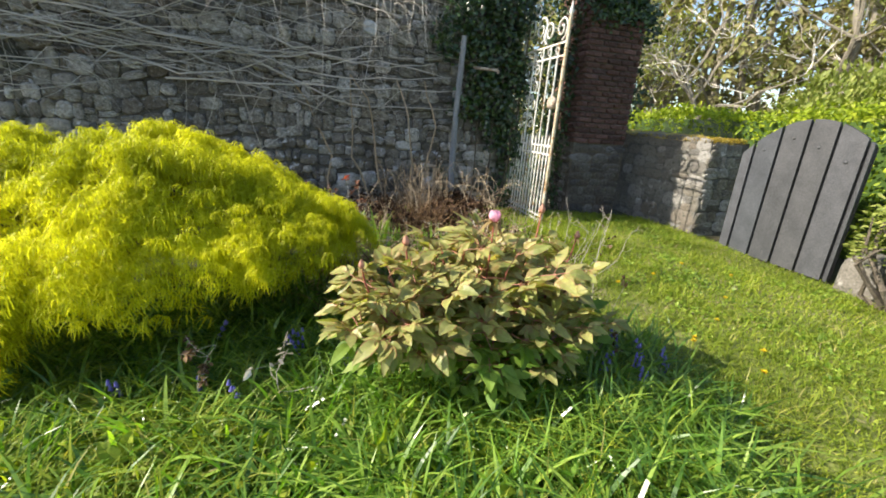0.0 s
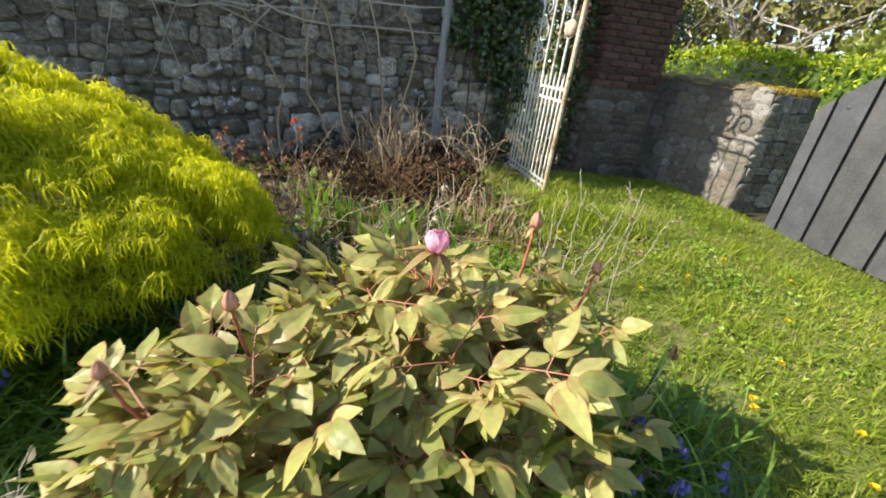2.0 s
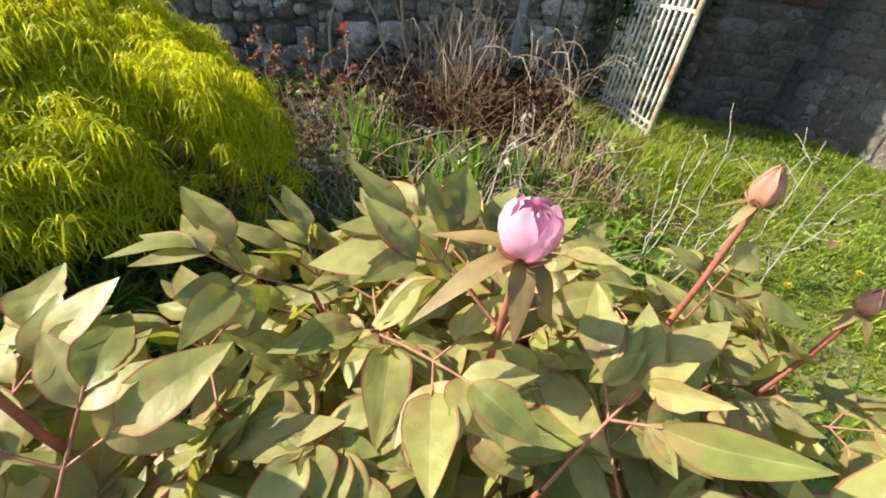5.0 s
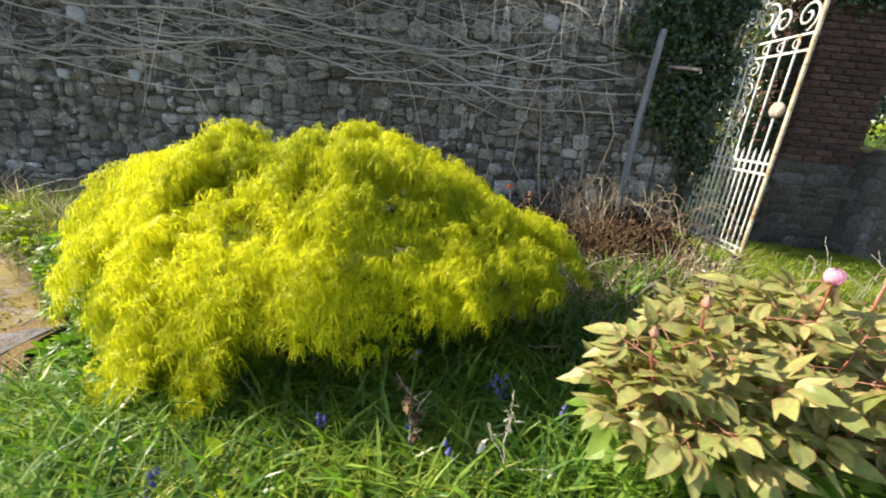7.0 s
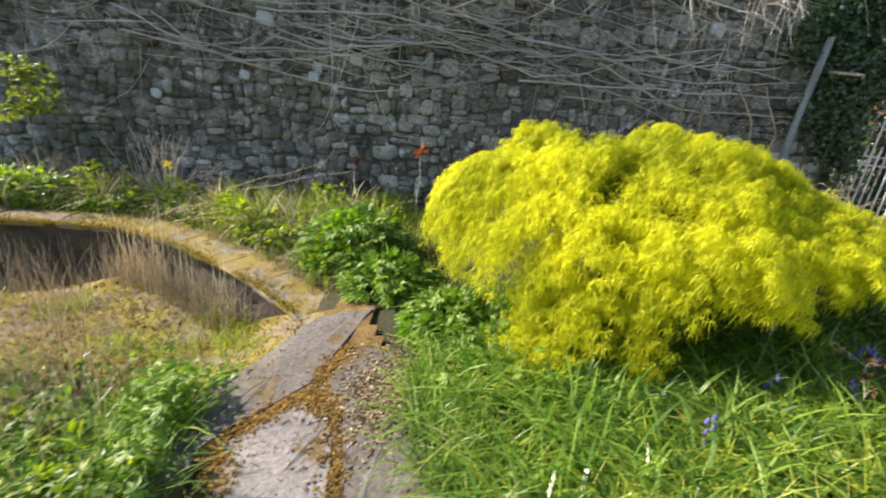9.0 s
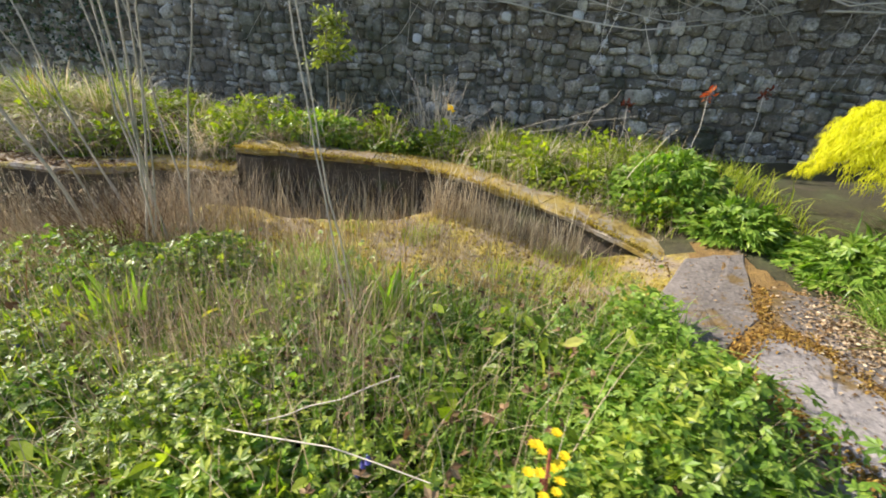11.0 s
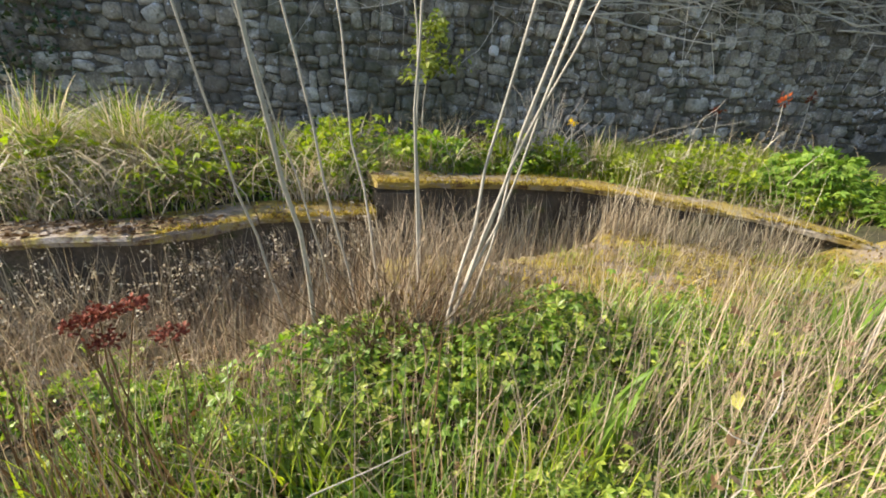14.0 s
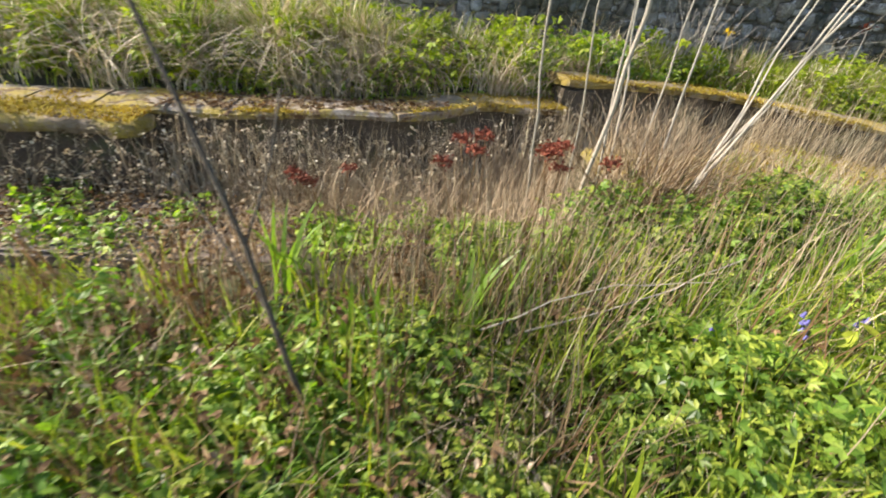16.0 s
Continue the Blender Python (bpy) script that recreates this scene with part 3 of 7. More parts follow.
def make_garden_wall():
    wall = thing("wall_north", "tall weathered rubble stone garden wall in shade", "wall", (-5.5, WALL_Y + 0.3, 0), kind="structure")
    # top is unseen; height 3.9 chosen so the wall shades the pier's side
    part("core", box_bm(-16, 2.35, WALL_Y + 0.015, WALL_Y + 0.6, -1.2, 3.9), MORTAR, wall, "dark lime mortar between the stones")
    g = np.random.default_rng(3)
    rest = []
    near = 0
    pale = [(0.356, 2.461, 0.13, 0.12), (-5.276, 1.448, 0.09, 0.08), (-4.42, 1.51, 0.10, 0.09), (-5.0, 2.1, 0.16, 0.12), (-6.41, 1.13, 0.09, 0.09), (-3.9, 1.75, 0.12, 0.1)]
    for u, z, w, h in courses(-15.5, 2.3, -0.7, 3.85, 0.08, 0.21, 0.09, 0.29, 5):
        d = g.uniform(0.03, 0.085)
        gap = g.uniform(-0.016, 0.012)
        lift = 0.13 * noise.noise((u * 0.9, z * 1.1, 2)) + 0.06 * noise.noise((u * 2.6, z * 2, 7))
        lean = g.normal(0, 0.13)
        if u + w / 2 > 2.36:
            continue
        z += lift
        mid = (u, WALL_Y + g.uniform(-0.02, 0.025), z)
        if -2.9 < u < 1.4 and 1.15 < z < 2.7 and near < 300:
            near += 1
            ob = new("stone", BLOCK_MESHES[int(g.integers(len(BLOCK_MESHES)))])
            ob.parent = wall
            ob.matrix_parent_inverse = wall.matrix_basis.inverted()
            ob.matrix_basis = Matrix.LocRotScale(mid, Euler((0, lean, 0)), (w - gap, d, h - gap))
        else:
            v, f = BLOCKS[int(g.integers(len(BLOCKS)))]
            ca, sa = math.cos(lean), math.sin(lean)
            q = v * (w - gap, d, h - gap)
            q = np.stack([q[:, 0] * ca + q[:, 2] * sa, q[:, 1], q[:, 2] * ca - q[:, 0] * sa], -1)
            rest.append((q + mid, f))
    child("stonework", mesh_of("stonework", *merge(rest), STONE_REST, True), wall)["kind"] = "stuff"
    for u, z, w, h in pale:
        ob = new("stone", PALE_MESH)
        ob["label"] = "pale whitish stone"
        ob.parent = wall
        ob.matrix_parent_inverse = wall.matrix_basis.inverted()
        ob.matrix_basis = Matrix.LocRotScale((u, WALL_Y - 0.045, z), Euler((0, 0.2, 0)), (w * 1.3, 0.05, h * 1.3))


def make_pier():
    pier = thing("brick_pier", "tall old red brick gate pier on a pale stone foot", "gate pier", (3.85, 6.05, 0.2))
    part("core", box_bm(3.42, 4.28, 5.74, 6.6, 1.2, 3.4), MORTAR, pier)
    part("foot_core", box_bm(3.41, 4.29, 5.725, 6.6, -0.2, 1.2), SHADED_FOOT, pier)
    me = mesh_of("brick", *rough_block(41, 9, 0.01), BRICK, True)
    pale = mesh_of("foot_stone", *rough_block(42, 3.5), SHADED_FOOT, True)
    g = np.random.default_rng(9)

    def put(name, mesh, mid, turn, size):
        ob = new(name, mesh)
        ob.parent = pier
        ob.matrix_parent_inverse = pier.matrix_basis.inverted()
        ob.matrix_basis = Matrix.LocRotScale(mid, Euler((0, 0, turn)), size)

    z = 1.25
    row = 0
    while z < 3.38:
        off = 0.11 * (row % 2)
        for u in np.arange(3.42 - off, 4.28, 0.225):
            a, b = max(u, 3.42), min(u + 0.215, 4.28)
            if b - a > 0.04:
                put("brick", me, ((a + b) / 2, 5.735 + g.uniform(-0.006, 0.006), z + 0.033), 0, (b - a, 0.06, 0.064))
        for u in np.arange(5.74 - off, 6.6, 0.225):
            a, b = max(u, 5.74), min(u + 0.215, 6.6)
            if b - a > 0.04:
                put("brick", me, (3.415 + g.uniform(-0.006, 0.006), (a + b) / 2, z + 0.033), -math.pi / 2, (b - a, 0.06, 0.064))
        z += 0.075
        row += 1
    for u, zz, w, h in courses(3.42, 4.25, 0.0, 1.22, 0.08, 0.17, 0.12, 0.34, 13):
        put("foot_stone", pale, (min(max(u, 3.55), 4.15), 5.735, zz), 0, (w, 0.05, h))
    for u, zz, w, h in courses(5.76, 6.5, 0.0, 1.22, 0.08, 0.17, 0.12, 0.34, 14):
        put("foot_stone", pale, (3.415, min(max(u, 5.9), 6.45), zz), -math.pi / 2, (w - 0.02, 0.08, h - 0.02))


def make_low_wall():
    wall = thing("wall_east", "low limewashed rubble wall with mossy top beside the lawn", "wall", (4.9, 5.4, 0.1), kind="structure")
    part("core", box_bm(4.735, 5.36, 4.56, 7.2, -0.3, 1.40), LIMEWASH, wall, "crumbling limewash between the stones")
    pale = mesh_of("wall_stone", *rough_block(44, 3.5), LIMEWASH, True)
    g = np.random.default_rng(19)
    for u, zz, w, h in courses(4.58, 7.1, 0.0, 1.36, 0.13, 0.25, 0.14, 0.40, 15):
        u = min(max(u, 4.55 + w / 2), 7.0)
        ob = new("stone", pale)
        ob.parent = wall
        ob.matrix_parent_inverse = wall.matrix_basis.inverted()
        ob.matrix_basis = Matrix.LocRotScale((4.745, u, zz), Euler((0, g.normal(0, 0.08), -math.pi / 2)), (w + 0.01, 0.035 + g.uniform(0, 0.02), h + 0.01))
    # end face gets this other stone colour to put in its shade
    dark = mesh_of("shaded_end_stone", *rough_block(45, 3.5), STONE, True)
    for u, zz, w, h in courses(4.76, 5.34, 0.0, 1.36, 0.12, 0.2, 0.14, 0.26, 16):
        ob = new("stone", dark)
        ob.parent = wall
        ob.matrix_parent_inverse = wall.matrix_basis.inverted()
        ob.matrix_basis = Matrix.LocRotScale((min(max(u, 4.84), 5.26), 4.555, zz), Euler((0, 0, 0)), (min(w, 0.26), 0.045, h + 0.008))
    n = 26
    xs, ys = np.linspace(4.705, 5.38, 7), np.linspace(4.545, 7.2, n)
    X, Y = np.meshgrid(xs, ys, indexing="ij")
    hump = 1.375 + 0.07 * np.cos((X - 5.04) / 0.34 * 1.5) + g.normal(0, 0.016, X.shape) + (Y - 4.5) * 0.025
    hump[:, 0] = 1.37 + g.normal(0, 0.02, 7)
    X[0] += g.normal(0, 0.015, n)
    v = np.stack([X, Y, hump], -1).reshape(-1, 3)
    i, j = np.meshgrid(np.arange(6), np.arange(n - 1), indexing="ij")
    a = (i * n + j).ravel()
    child("moss_cap", mesh_of("moss_cap", v, np.stack([a, a + n, a + n + 1, a + 1], -1), MOSS, True), wall, "golden moss along the wall top")
    p = np.stack([g.uniform(4.70, 5.3, 2600), 4.53 + 2.6 * g.uniform(0, 1, 2600) ** 1.6, g.uniform(1.375, 1.44, 2600)], -1)
    tuft = child("moss_tufts", mesh_of("moss_tufts", *blades(p, 0.045, 0.009, 0.9, 2, 3), GOLDMOSS), wall)
    tuft["kind"] = "stuff"


make_garden_wall()
make_pier()
make_low_wall()


def make_rill():
    """Coping slabs, the dark wall under them, the mossy floor and the paving."""
    g = np.random.default_rng(23)
    for pts, label in ((EDGE, "lower run of worn stone coping with moss and dead leaves"), (EDGE2, "raised curved run of stone coping grown over with golden moss")):
        run = thing("rill_coping", label, "coping", pts[3], kind="structure")
        dense = []
        for (a, b) in zip(pts[:-1], pts[1:]):
            m = max(1, round(math.dist(a[:2], b[:2]) / 0.55))
            dense += [np.array(a) + (np.array(b) - np.array(a)) * k / m for k in range(m)]
        dense.append(np.array(pts[-1]))
        dense = np.array(dense)
        d = unit(np.gradient(dense[:, :2], axis=0))
        nrm = np.stack([-d[:, 1], d[:, 0]], -1)
        for k in range(len(dense) - 1):
            a, b, na, nb = dense[k], dense[k + 1], nrm[k], nrm[k + 1]
            u = (b - a) * 0.008
            rows = []
            for s, t in ((a + u, na), (b - u, nb)):
                wd = 0.46 + g.uniform(-0.07, 0.08)
                top = s[2] + g.uniform(-0.010, 0.010)
                s = s + np.array([*(t * g.uniform(-0.02, 0.035)), 0])
                rows.append([(*(s[:2] - t * 0.02), top - 0.055), (*(s[:2] - t * 0.035), top - 0.02), (*(s[:2] - t * 0.015), top), (*(s[:2] + t * wd * 0.5), top + 0.012),
                             (*(s[:2] + t * wd), top), (*(s[:2] + t * wd), top - 0.12)])
            mid = [[tuple((np.array(p) + np.array(q)) / 2 + (0, 0, g.normal(0, 0.010))) for p, q in zip(rows[0], rows[1])]]
            r3 = [rows[0], mid[0], rows[1]]
            v = np.array(r3).reshape(-1, 3)
            f = []
            for i in range(2):
                for j in range(5):
                    f.append((i * 6 + j, i * 6 + 6 + j, i * 6 + 7 + j, i * 6 + 1 + j))
                f.append((i * 6 + 5, i * 6 + 11, i * 6 + 6, i * 6))
            me = mesh_of("slab", v, [np.array(f), np.array([(0, 1, 2, 3), (0, 3, 4, 5), (12, 15, 14, 13), (12, 17, 16, 15)])], COPING if pts is EDGE2 or k > len(dense) - 4 else BARECOPING)
            child("slab", me, run)
        # the wall beneath
        m, rows_n = len(dense), 14
        sheet = []
        for k in range((m - 1) * 6 + 1):
            q = min(k / 6, m - 1.001)
            i0 = int(q)
            p = dense[i0] + (dense[i0 + 1] - dense[i0]) * (q - i0)
            nn = nrm[i0] + (nrm[i0 + 1] - nrm[i0]) * (q - i0)
            for r in range(rows_n):
                z = -1.25 + (p[2] - 0.05 + 1.25) * r / (rows_n - 1)
                d = 0.05 + 0.05 * noise.noise((p[0] * 4, p[1] * 4, z * 7)) + 0.03 * noise.noise((p[0] * 13, p[1] * 13, z * 17))
                sheet.append((*(p[:2] + nn * d), z))
        i, j = np.meshgrid(np.arange((m - 1) * 6), np.arange(rows_n - 1), indexing="ij")
        a = (i * rows_n + j).ravel()
        child("retaining_face", mesh_of("retaining_face", sheet, np.stack([a, a + rows_n, a + rows_n + 1, a + 1], -1), DARKWALL, True), run, "dark retaining stonework")
        back = []
        for k in range(len(dense) - 1):
            a, b, na, nb = dense[k], dense[k + 1], nrm[k], nrm[k + 1]
            q0, q1 = a[:2] + na * 0.12, b[:2] + nb * 0.12
            back.append((np.array([(*q0, -1.3), (*q1, -1.3), (*q1, b[2] - 0.06), (*q0, a[2] - 0.06)]), np.array([(0, 1, 2, 3)])))
        child("backing", mesh_of("backing", *merge(back), DARKWALL), run)
    # end of the raised run, where it steps down
    a = np.array(EDGE2[0])
    part("end_wall", box_bm(a[0] - 0.02, a[0] + 0.3, a[1] + 0.02, a[1] + 0.5, -1.2, a[2] - 0.1), DARKWALL, run)
    # mossy floor
    xs, ys = np.arange(-7.75, -3.3, 0.05), np.arange(2.0, 4.4, 0.05)
    X, Y = np.meshgrid(xs, ys, indexing="ij")
    lump = np.array([[noise.noise((x * 2.2, y * 2.2, 3)) + 0.5 * noise.noise((x * 7, y * 7, 1)) for y in ys] for x in xs])
    Z = np.maximum(gz(X, np.minimum(Y, moss_y(X) - 0.1)), -0.56) + 0.012 + 0.03 * np.clip(lump, -0.3, 1)
    over = Y - moss_y(X)
    Z = np.where(over > 0, -0.98, Z)
    keep = (over < 0.06) & (Y < edge_y(X) + 0.1)
    v = np.stack([X, Y, Z], -1).reshape(-1, 3)
    n = len(ys)
    i, j = np.meshgrid(np.arange(len(xs) - 1), np.arange(n - 1), indexing="ij")
    ok = keep[:-1, :-1] & keep[1:, 1:]
    a = (i * n + j)[ok]
    fl = new("rill_floor", mesh_of("rill_floor", v, np.stack([a, a + n, a + n + 1, a + 1], -1), MOSS, True))
    tagged(fl, "sunken stone floor carpeted with golden moss", "stone floor", kind="structure")


def make_paving():
    paving = thing("paving", "cracked grey stone slabs with brown moss in the joints", "paving", (-3.0, 2.0, -0.3), kind="structure")
    g = np.random.default_rng(31)
    outlines = [[(-3.59, 1.71), (-3.30, 2.03), (-3.16, 1.91), (-3.06, 1.61), (-2.98, 1.08), (-3.31, 0.96), (-3.49, 1.28)],
                [(-3.99, 2.08), (-3.76, 2.42), (-3.50, 2.86), (-3.12, 2.90), (-3.22, 2.50), (-3.30, 2.14), (-3.64, 1.76), (-3.70, 1.62), (-3.86, 1.75)],
                [(-3.17, 2.47), (-2.90, 2.40), (-2.66, 1.95), (-2.66, 1.54), (-2.36, 1.47), (-2.50, 1.00), (-2.90, 1.05), (-3.01, 1.60), (-3.11, 1.94), (-3.24, 2.16)],
                [(-3.90, 1.72), (-3.68, 1.62), (-3.57, 1.28), (-3.40, 0.95), (-3.42, 0.35), (-3.62, 0.85), (-3.76, 1.36)],
                [(-3.28, 0.90), (-2.94, 1.00), (-2.60, 0.94), (-2.35, 0.10), (-3.05, 0.05)],
                [(-2.56, 0.92), (-2.10, 0.85), (-1.90, 0.10), (-2.30, 0.10)],
                [(-3.0, 0.0), (-1.9, 0.04), (-1.8, -0.9), (-2.9, -0.9)]]
    for o in outlines:
        o = np.array(o)
        c = o.mean(0)
        ring = []
        for k in range(len(o)):
            for s in np.linspace(0, 1, 5)[:-1]:
                q = o[k] + (o[(k + 1) % len(o)] - o[k]) * s
                q = c + (q - c) * (1.022 + g.uniform(-0.03, 0.012))
                ring.append(q)
        ring = np.array(ring)
        lift = 0.032 + g.uniform(0, 0.012)
        inner = c + (ring - c) * 0.95
        zr, zi = gz(ring[:, 0], ring[:, 1]), gz(inner[:, 0], inner[:, 1])
        m = len(ring)
        mids = c + (ring - c) * 0.5
        v = np.concatenate([np.column_stack([ring, zr - 0.06]), np.column_stack([ring, zr + lift - 0.012]), np.column_stack([inner, zi + lift]),
                            np.column_stack([mids, gz(mids[:, 0], mids[:, 1]) + lift + g.normal(0, 0.003, m)]), [(*c, float(gz(*c)) + lift)]])
        k = np.arange(m)
        k2 = (k + 1) % m
        q = np.concatenate([np.stack([k + m * r, k2 + m * r, k2 + m * (r + 1), k + m * (r + 1)], -1) for r in range(3)])
        t = np.stack([k + 3 * m, k2 + 3 * m, np.full(m, 4 * m)], -1)
        child("slab", mesh_of("slab", v, [q, t], SLAB, False), paving)
    xs, ys = np.arange(-3.95, -1.6, 0.06), np.arange(-0.6, 3.15, 0.06)
    X, Y = np.meshgrid(xs, ys, indexing="ij")
    lump = np.array([[noise.noise((x * 5, y * 5, 9)) for y in ys] for x in xs])
    v = np.stack([X, Y, gz(X, Y) + 0.031 + 0.012 * lump], -1).reshape(-1, 3)
    n = len(ys)
    ok = in_path(v, 0.1).reshape(X.shape)[:-1, :-1]
    i, j = np.meshgrid(np.arange(len(xs) - 1), np.arange(n - 1), indexing="ij")
    a = (i * n + j)[ok]
    child("joint_moss", mesh_of("joint_moss", v, np.stack([a, a + n, a + n + 1, a + 1], -1), JOINTMOSS, True), paving, "brown moss filling the joints")
    # debris of the path
    p = np.stack([g.normal(-2.88, 0.14, 2300), g.normal(2.03, 0.19, 2300)], -1)
    p = np.column_stack([p, gz(p[:, 0], p[:, 1]) + 0.05])
    ob = new("leaf_litter", mesh_of("leaf_litter", *leaves_at(OVAL, p[:1300], 0.022, 5, 0.3, 0.0, 0.7), BRUSH))
    tagged(ob, "dry grey-brown leaf litter and grit heaped on the paving", "leaf litter", kind="stuff")
    ob = new("bark_chips", mesh_of("bark_chips", *leaves_at(OVAL, p[1300:], 0.026, 6, 0.4, 0.0, 0.8), DEADLEAF))
    tagged(ob, "dark brown chips among the litter on the paving", "leaf litter", kind="stuff")
    p = ground_points(900, -4.0, -2.0, 0.4, 2.9, 7, 0.047)
    p = p[in_path(p)]
    ob = new("path_scraps", mesh_of("path_scraps", *leaves_at(OVAL, p, 0.020, 8, 0.15, 0.0, 0.4), DEADLEAF))
    tagged(ob, "brown scraps and crumbs scattered over the slabs", "leaf litter", kind="stuff")
    runs = [((-3.62, 1.72), (-3.32, 2.02)), ((-3.32, 2.02), (-3.13, 1.88)), ((-3.13, 1.88), (-2.96, 1.30)), ((-2.96, 1.30), (-2.90, 1.0)), ((-3.56, 1.66), (-3.47, 1.30)), ((-3.47, 1.30), (-3.32, 0.95)), ((-3.3, 2.1), (-3.18, 2.45))]
    q = []
    for a, b in runs:
        t = g.uniform(0, 1, 420)[:, None]
        wide = 0.022 + 0.03 * np.abs(np.sin(t * 5 + a[0] * 9))
        q.append(np.array(a) + (np.array(b) - np.array(a)) * t + g.normal(0, 1, (420, 2)) * wide)
    q = np.concatenate(q)
    q = np.column_stack([q, gz(q[:, 0], q[:, 1]) + 0.04])
    ob = new("joint_moss_tips", mesh_of("joint_moss_tips", *blades(q, g.uniform(0.008, 0.026, len(q)), 0.012, g.uniform(0.3, 1.5, len(q)), 2, 91), RUSTMOSS))
    tagged(ob, "rust-brown moss swelling out of the paving joints", "moss", kind="stuff")
    low = thing("lower_paving", "pale stone slabs along the sunken channel", "paving", (-10, 2.2, -0.9), kind="structure")
    for x0, x1 in ((-12.6, -11.6), (-11.57, -10.6), (-10.57, -9.75), (-9.72, -8.9), (-8.87, -8.2)):
        bm = box_bm(x0, x1, 1.72 + g.uniform(-0.04, 0.04), 2.42 + g.uniform(-0.03, 0.03), -1.2, -0.88 + g.uniform(-0.015, 0.015), 0.02)
        part("slab", bm, SLAB, low)


make_rill()
make_paving()


# ---- iron gate ----
def rod(a, b, r, sides=8):
    return tube(np.array([a, (np.array(a) + np.array(b)) / 2, b]), r, sides)


def make_iron_gate():
    gate = thing("iron_gate", "tall open wrought iron gate with scrolls and flaking white paint", "gate", (2.43, 5.72, 0.2))
    X, Y0, Y1 = 2.43, 5.74, 4.60

    def bar(name, a, b, r, label="", mat=IRON):
        child(name, mesh_of(name, *rod(a, b, r), mat, True), gate, label)

    def at(u, z):
        return (X + 0.01 * (z - 0.3), Y0 + (Y1 - Y0) * u, z)

    def flat(name, u0, u1, z, h=0.022):
        bm = box_bm(-0.008, 0.008, 0, 1, -h / 2, h / 2, 0.003)
        a, b = Vector(at(u0, z)), Vector(at(u1, z))
        for v in bm.verts:
            v.co = a + (b - a) * v.co.y + Vector((v.co.x, 0, v.co.z))
        part(name, bm, IRON, gate)

    bar("stile", at(0, 0.16), at(0, 2.95), 0.016)
    bar("stile", at(1, 0.20), at(1, 2.62), 0.021, "rust-streaked closing stile", STILE)
    for z in (0.30, 0.36, 1.12, 1.22, 2.23, 2.37):
        flat("rail", 0, 1, z)
    n = 13
    for k in range(1, n):
        u = k / n
        z = 1.36
        p = np.array([at(u, 0.24), at(u, 0.7), at(u, z - 0.06), at(u, z)])
        child("dog_bar", mesh_of("dog_bar", *tube(p, [0.010, 0.010, 0.012, 0.001], 7), IRON, True), gate)
    for u in (0.30, 0.52, 0.69, 0.85):
        bar("upright", at(u, 1.1), at(u, 2.37), 0.011)

    def scroll(cu, cz, r, turns, start, flip=1, thick=0.009):
        t = np.linspace(0, 1, 26)
        a = start + flip * t * turns * 2 * np.pi
        rr = r * (1 - 0.82 * t)
        pts = np.array([at(cu + rr_ * math.cos(a_) / 1.14, cz + rr_ * math.sin(a_)) for rr_, a_ in zip(rr, a)])
        child("scroll", mesh_of("scroll", *tube(pts, thick, 6), IRON, True), gate)

    for cz in (1.48, 1.70, 1.92, 2.12):
        scroll(0.18, cz, 0.085, 1.3, 0.5, 1)
        scroll(0.41, cz, 0.085, 1.3, math.pi - 0.5, -1)
        scroll(0.24, cz + 0.1, 0.05, 1.2, -1.2, -1)
        scroll(0.36, cz + 0.1, 0.05, 1.2, math.pi + 1.2, 1)
    scroll(0.86, 2.53, 0.135, 1.5, -1.3, 1, 0.012)
    scroll(0.60, 2.53, 0.135, 1.5, math.pi + 1.3, -1, 0.012)
    scroll(0.40, 2.60, 0.17, 1.5, -1.3, 1, 0.012)
    scroll(0.14, 2.62, 0.17, 1.5, math.pi + 1.3, -1, 0.012)
    scroll(0.27, 2.86, 0.11, 1.4, 0.8, 1, 0.010)
    scroll(0.06, 2.9, 0.1, 1.4, 2.4, -1, 0.010)
    for u, z in ((1.0, 2.62), (0.51, 2.45), (0.27, 2.95)):
        p = np.array([at(u, z), at(u, z + 0.05), at(u, z + 0.09), at(u, z + 0.17)])
        child("finial", mesh_of("finial", *tube(p, [0.012, 0.028, 0.014, 0.002], 8), IRON, True), gate)
    for k in range(5):
        u = 0.15 + 0.17 * k
        child("ring", mesh_of("ring", *tube(np.array([at(u + 0.035 * math.cos(a), 2.30 + 0.04 * math.sin(a)) for a in np.linspace(0, 2 * np.pi, 13)]), 0.006, 5), IRON, True), gate)
    bm = bmesh.new()
    bmesh.ops.create_uvsphere(bm, u_segments=14, v_segments=9, radius=1, matrix=Matrix.Translation(at(0.86, 1.72)) @ Matrix.Diagonal((0.05, 0.085, 0.075, 1)))
    for v in bm.verts:
        v.co += Vector((0, 0.012, 0.01)) * noise.noise(v.co * 30)
    part("lock_boss", bm, RUST, gate, "rusty cast lock boss", True)


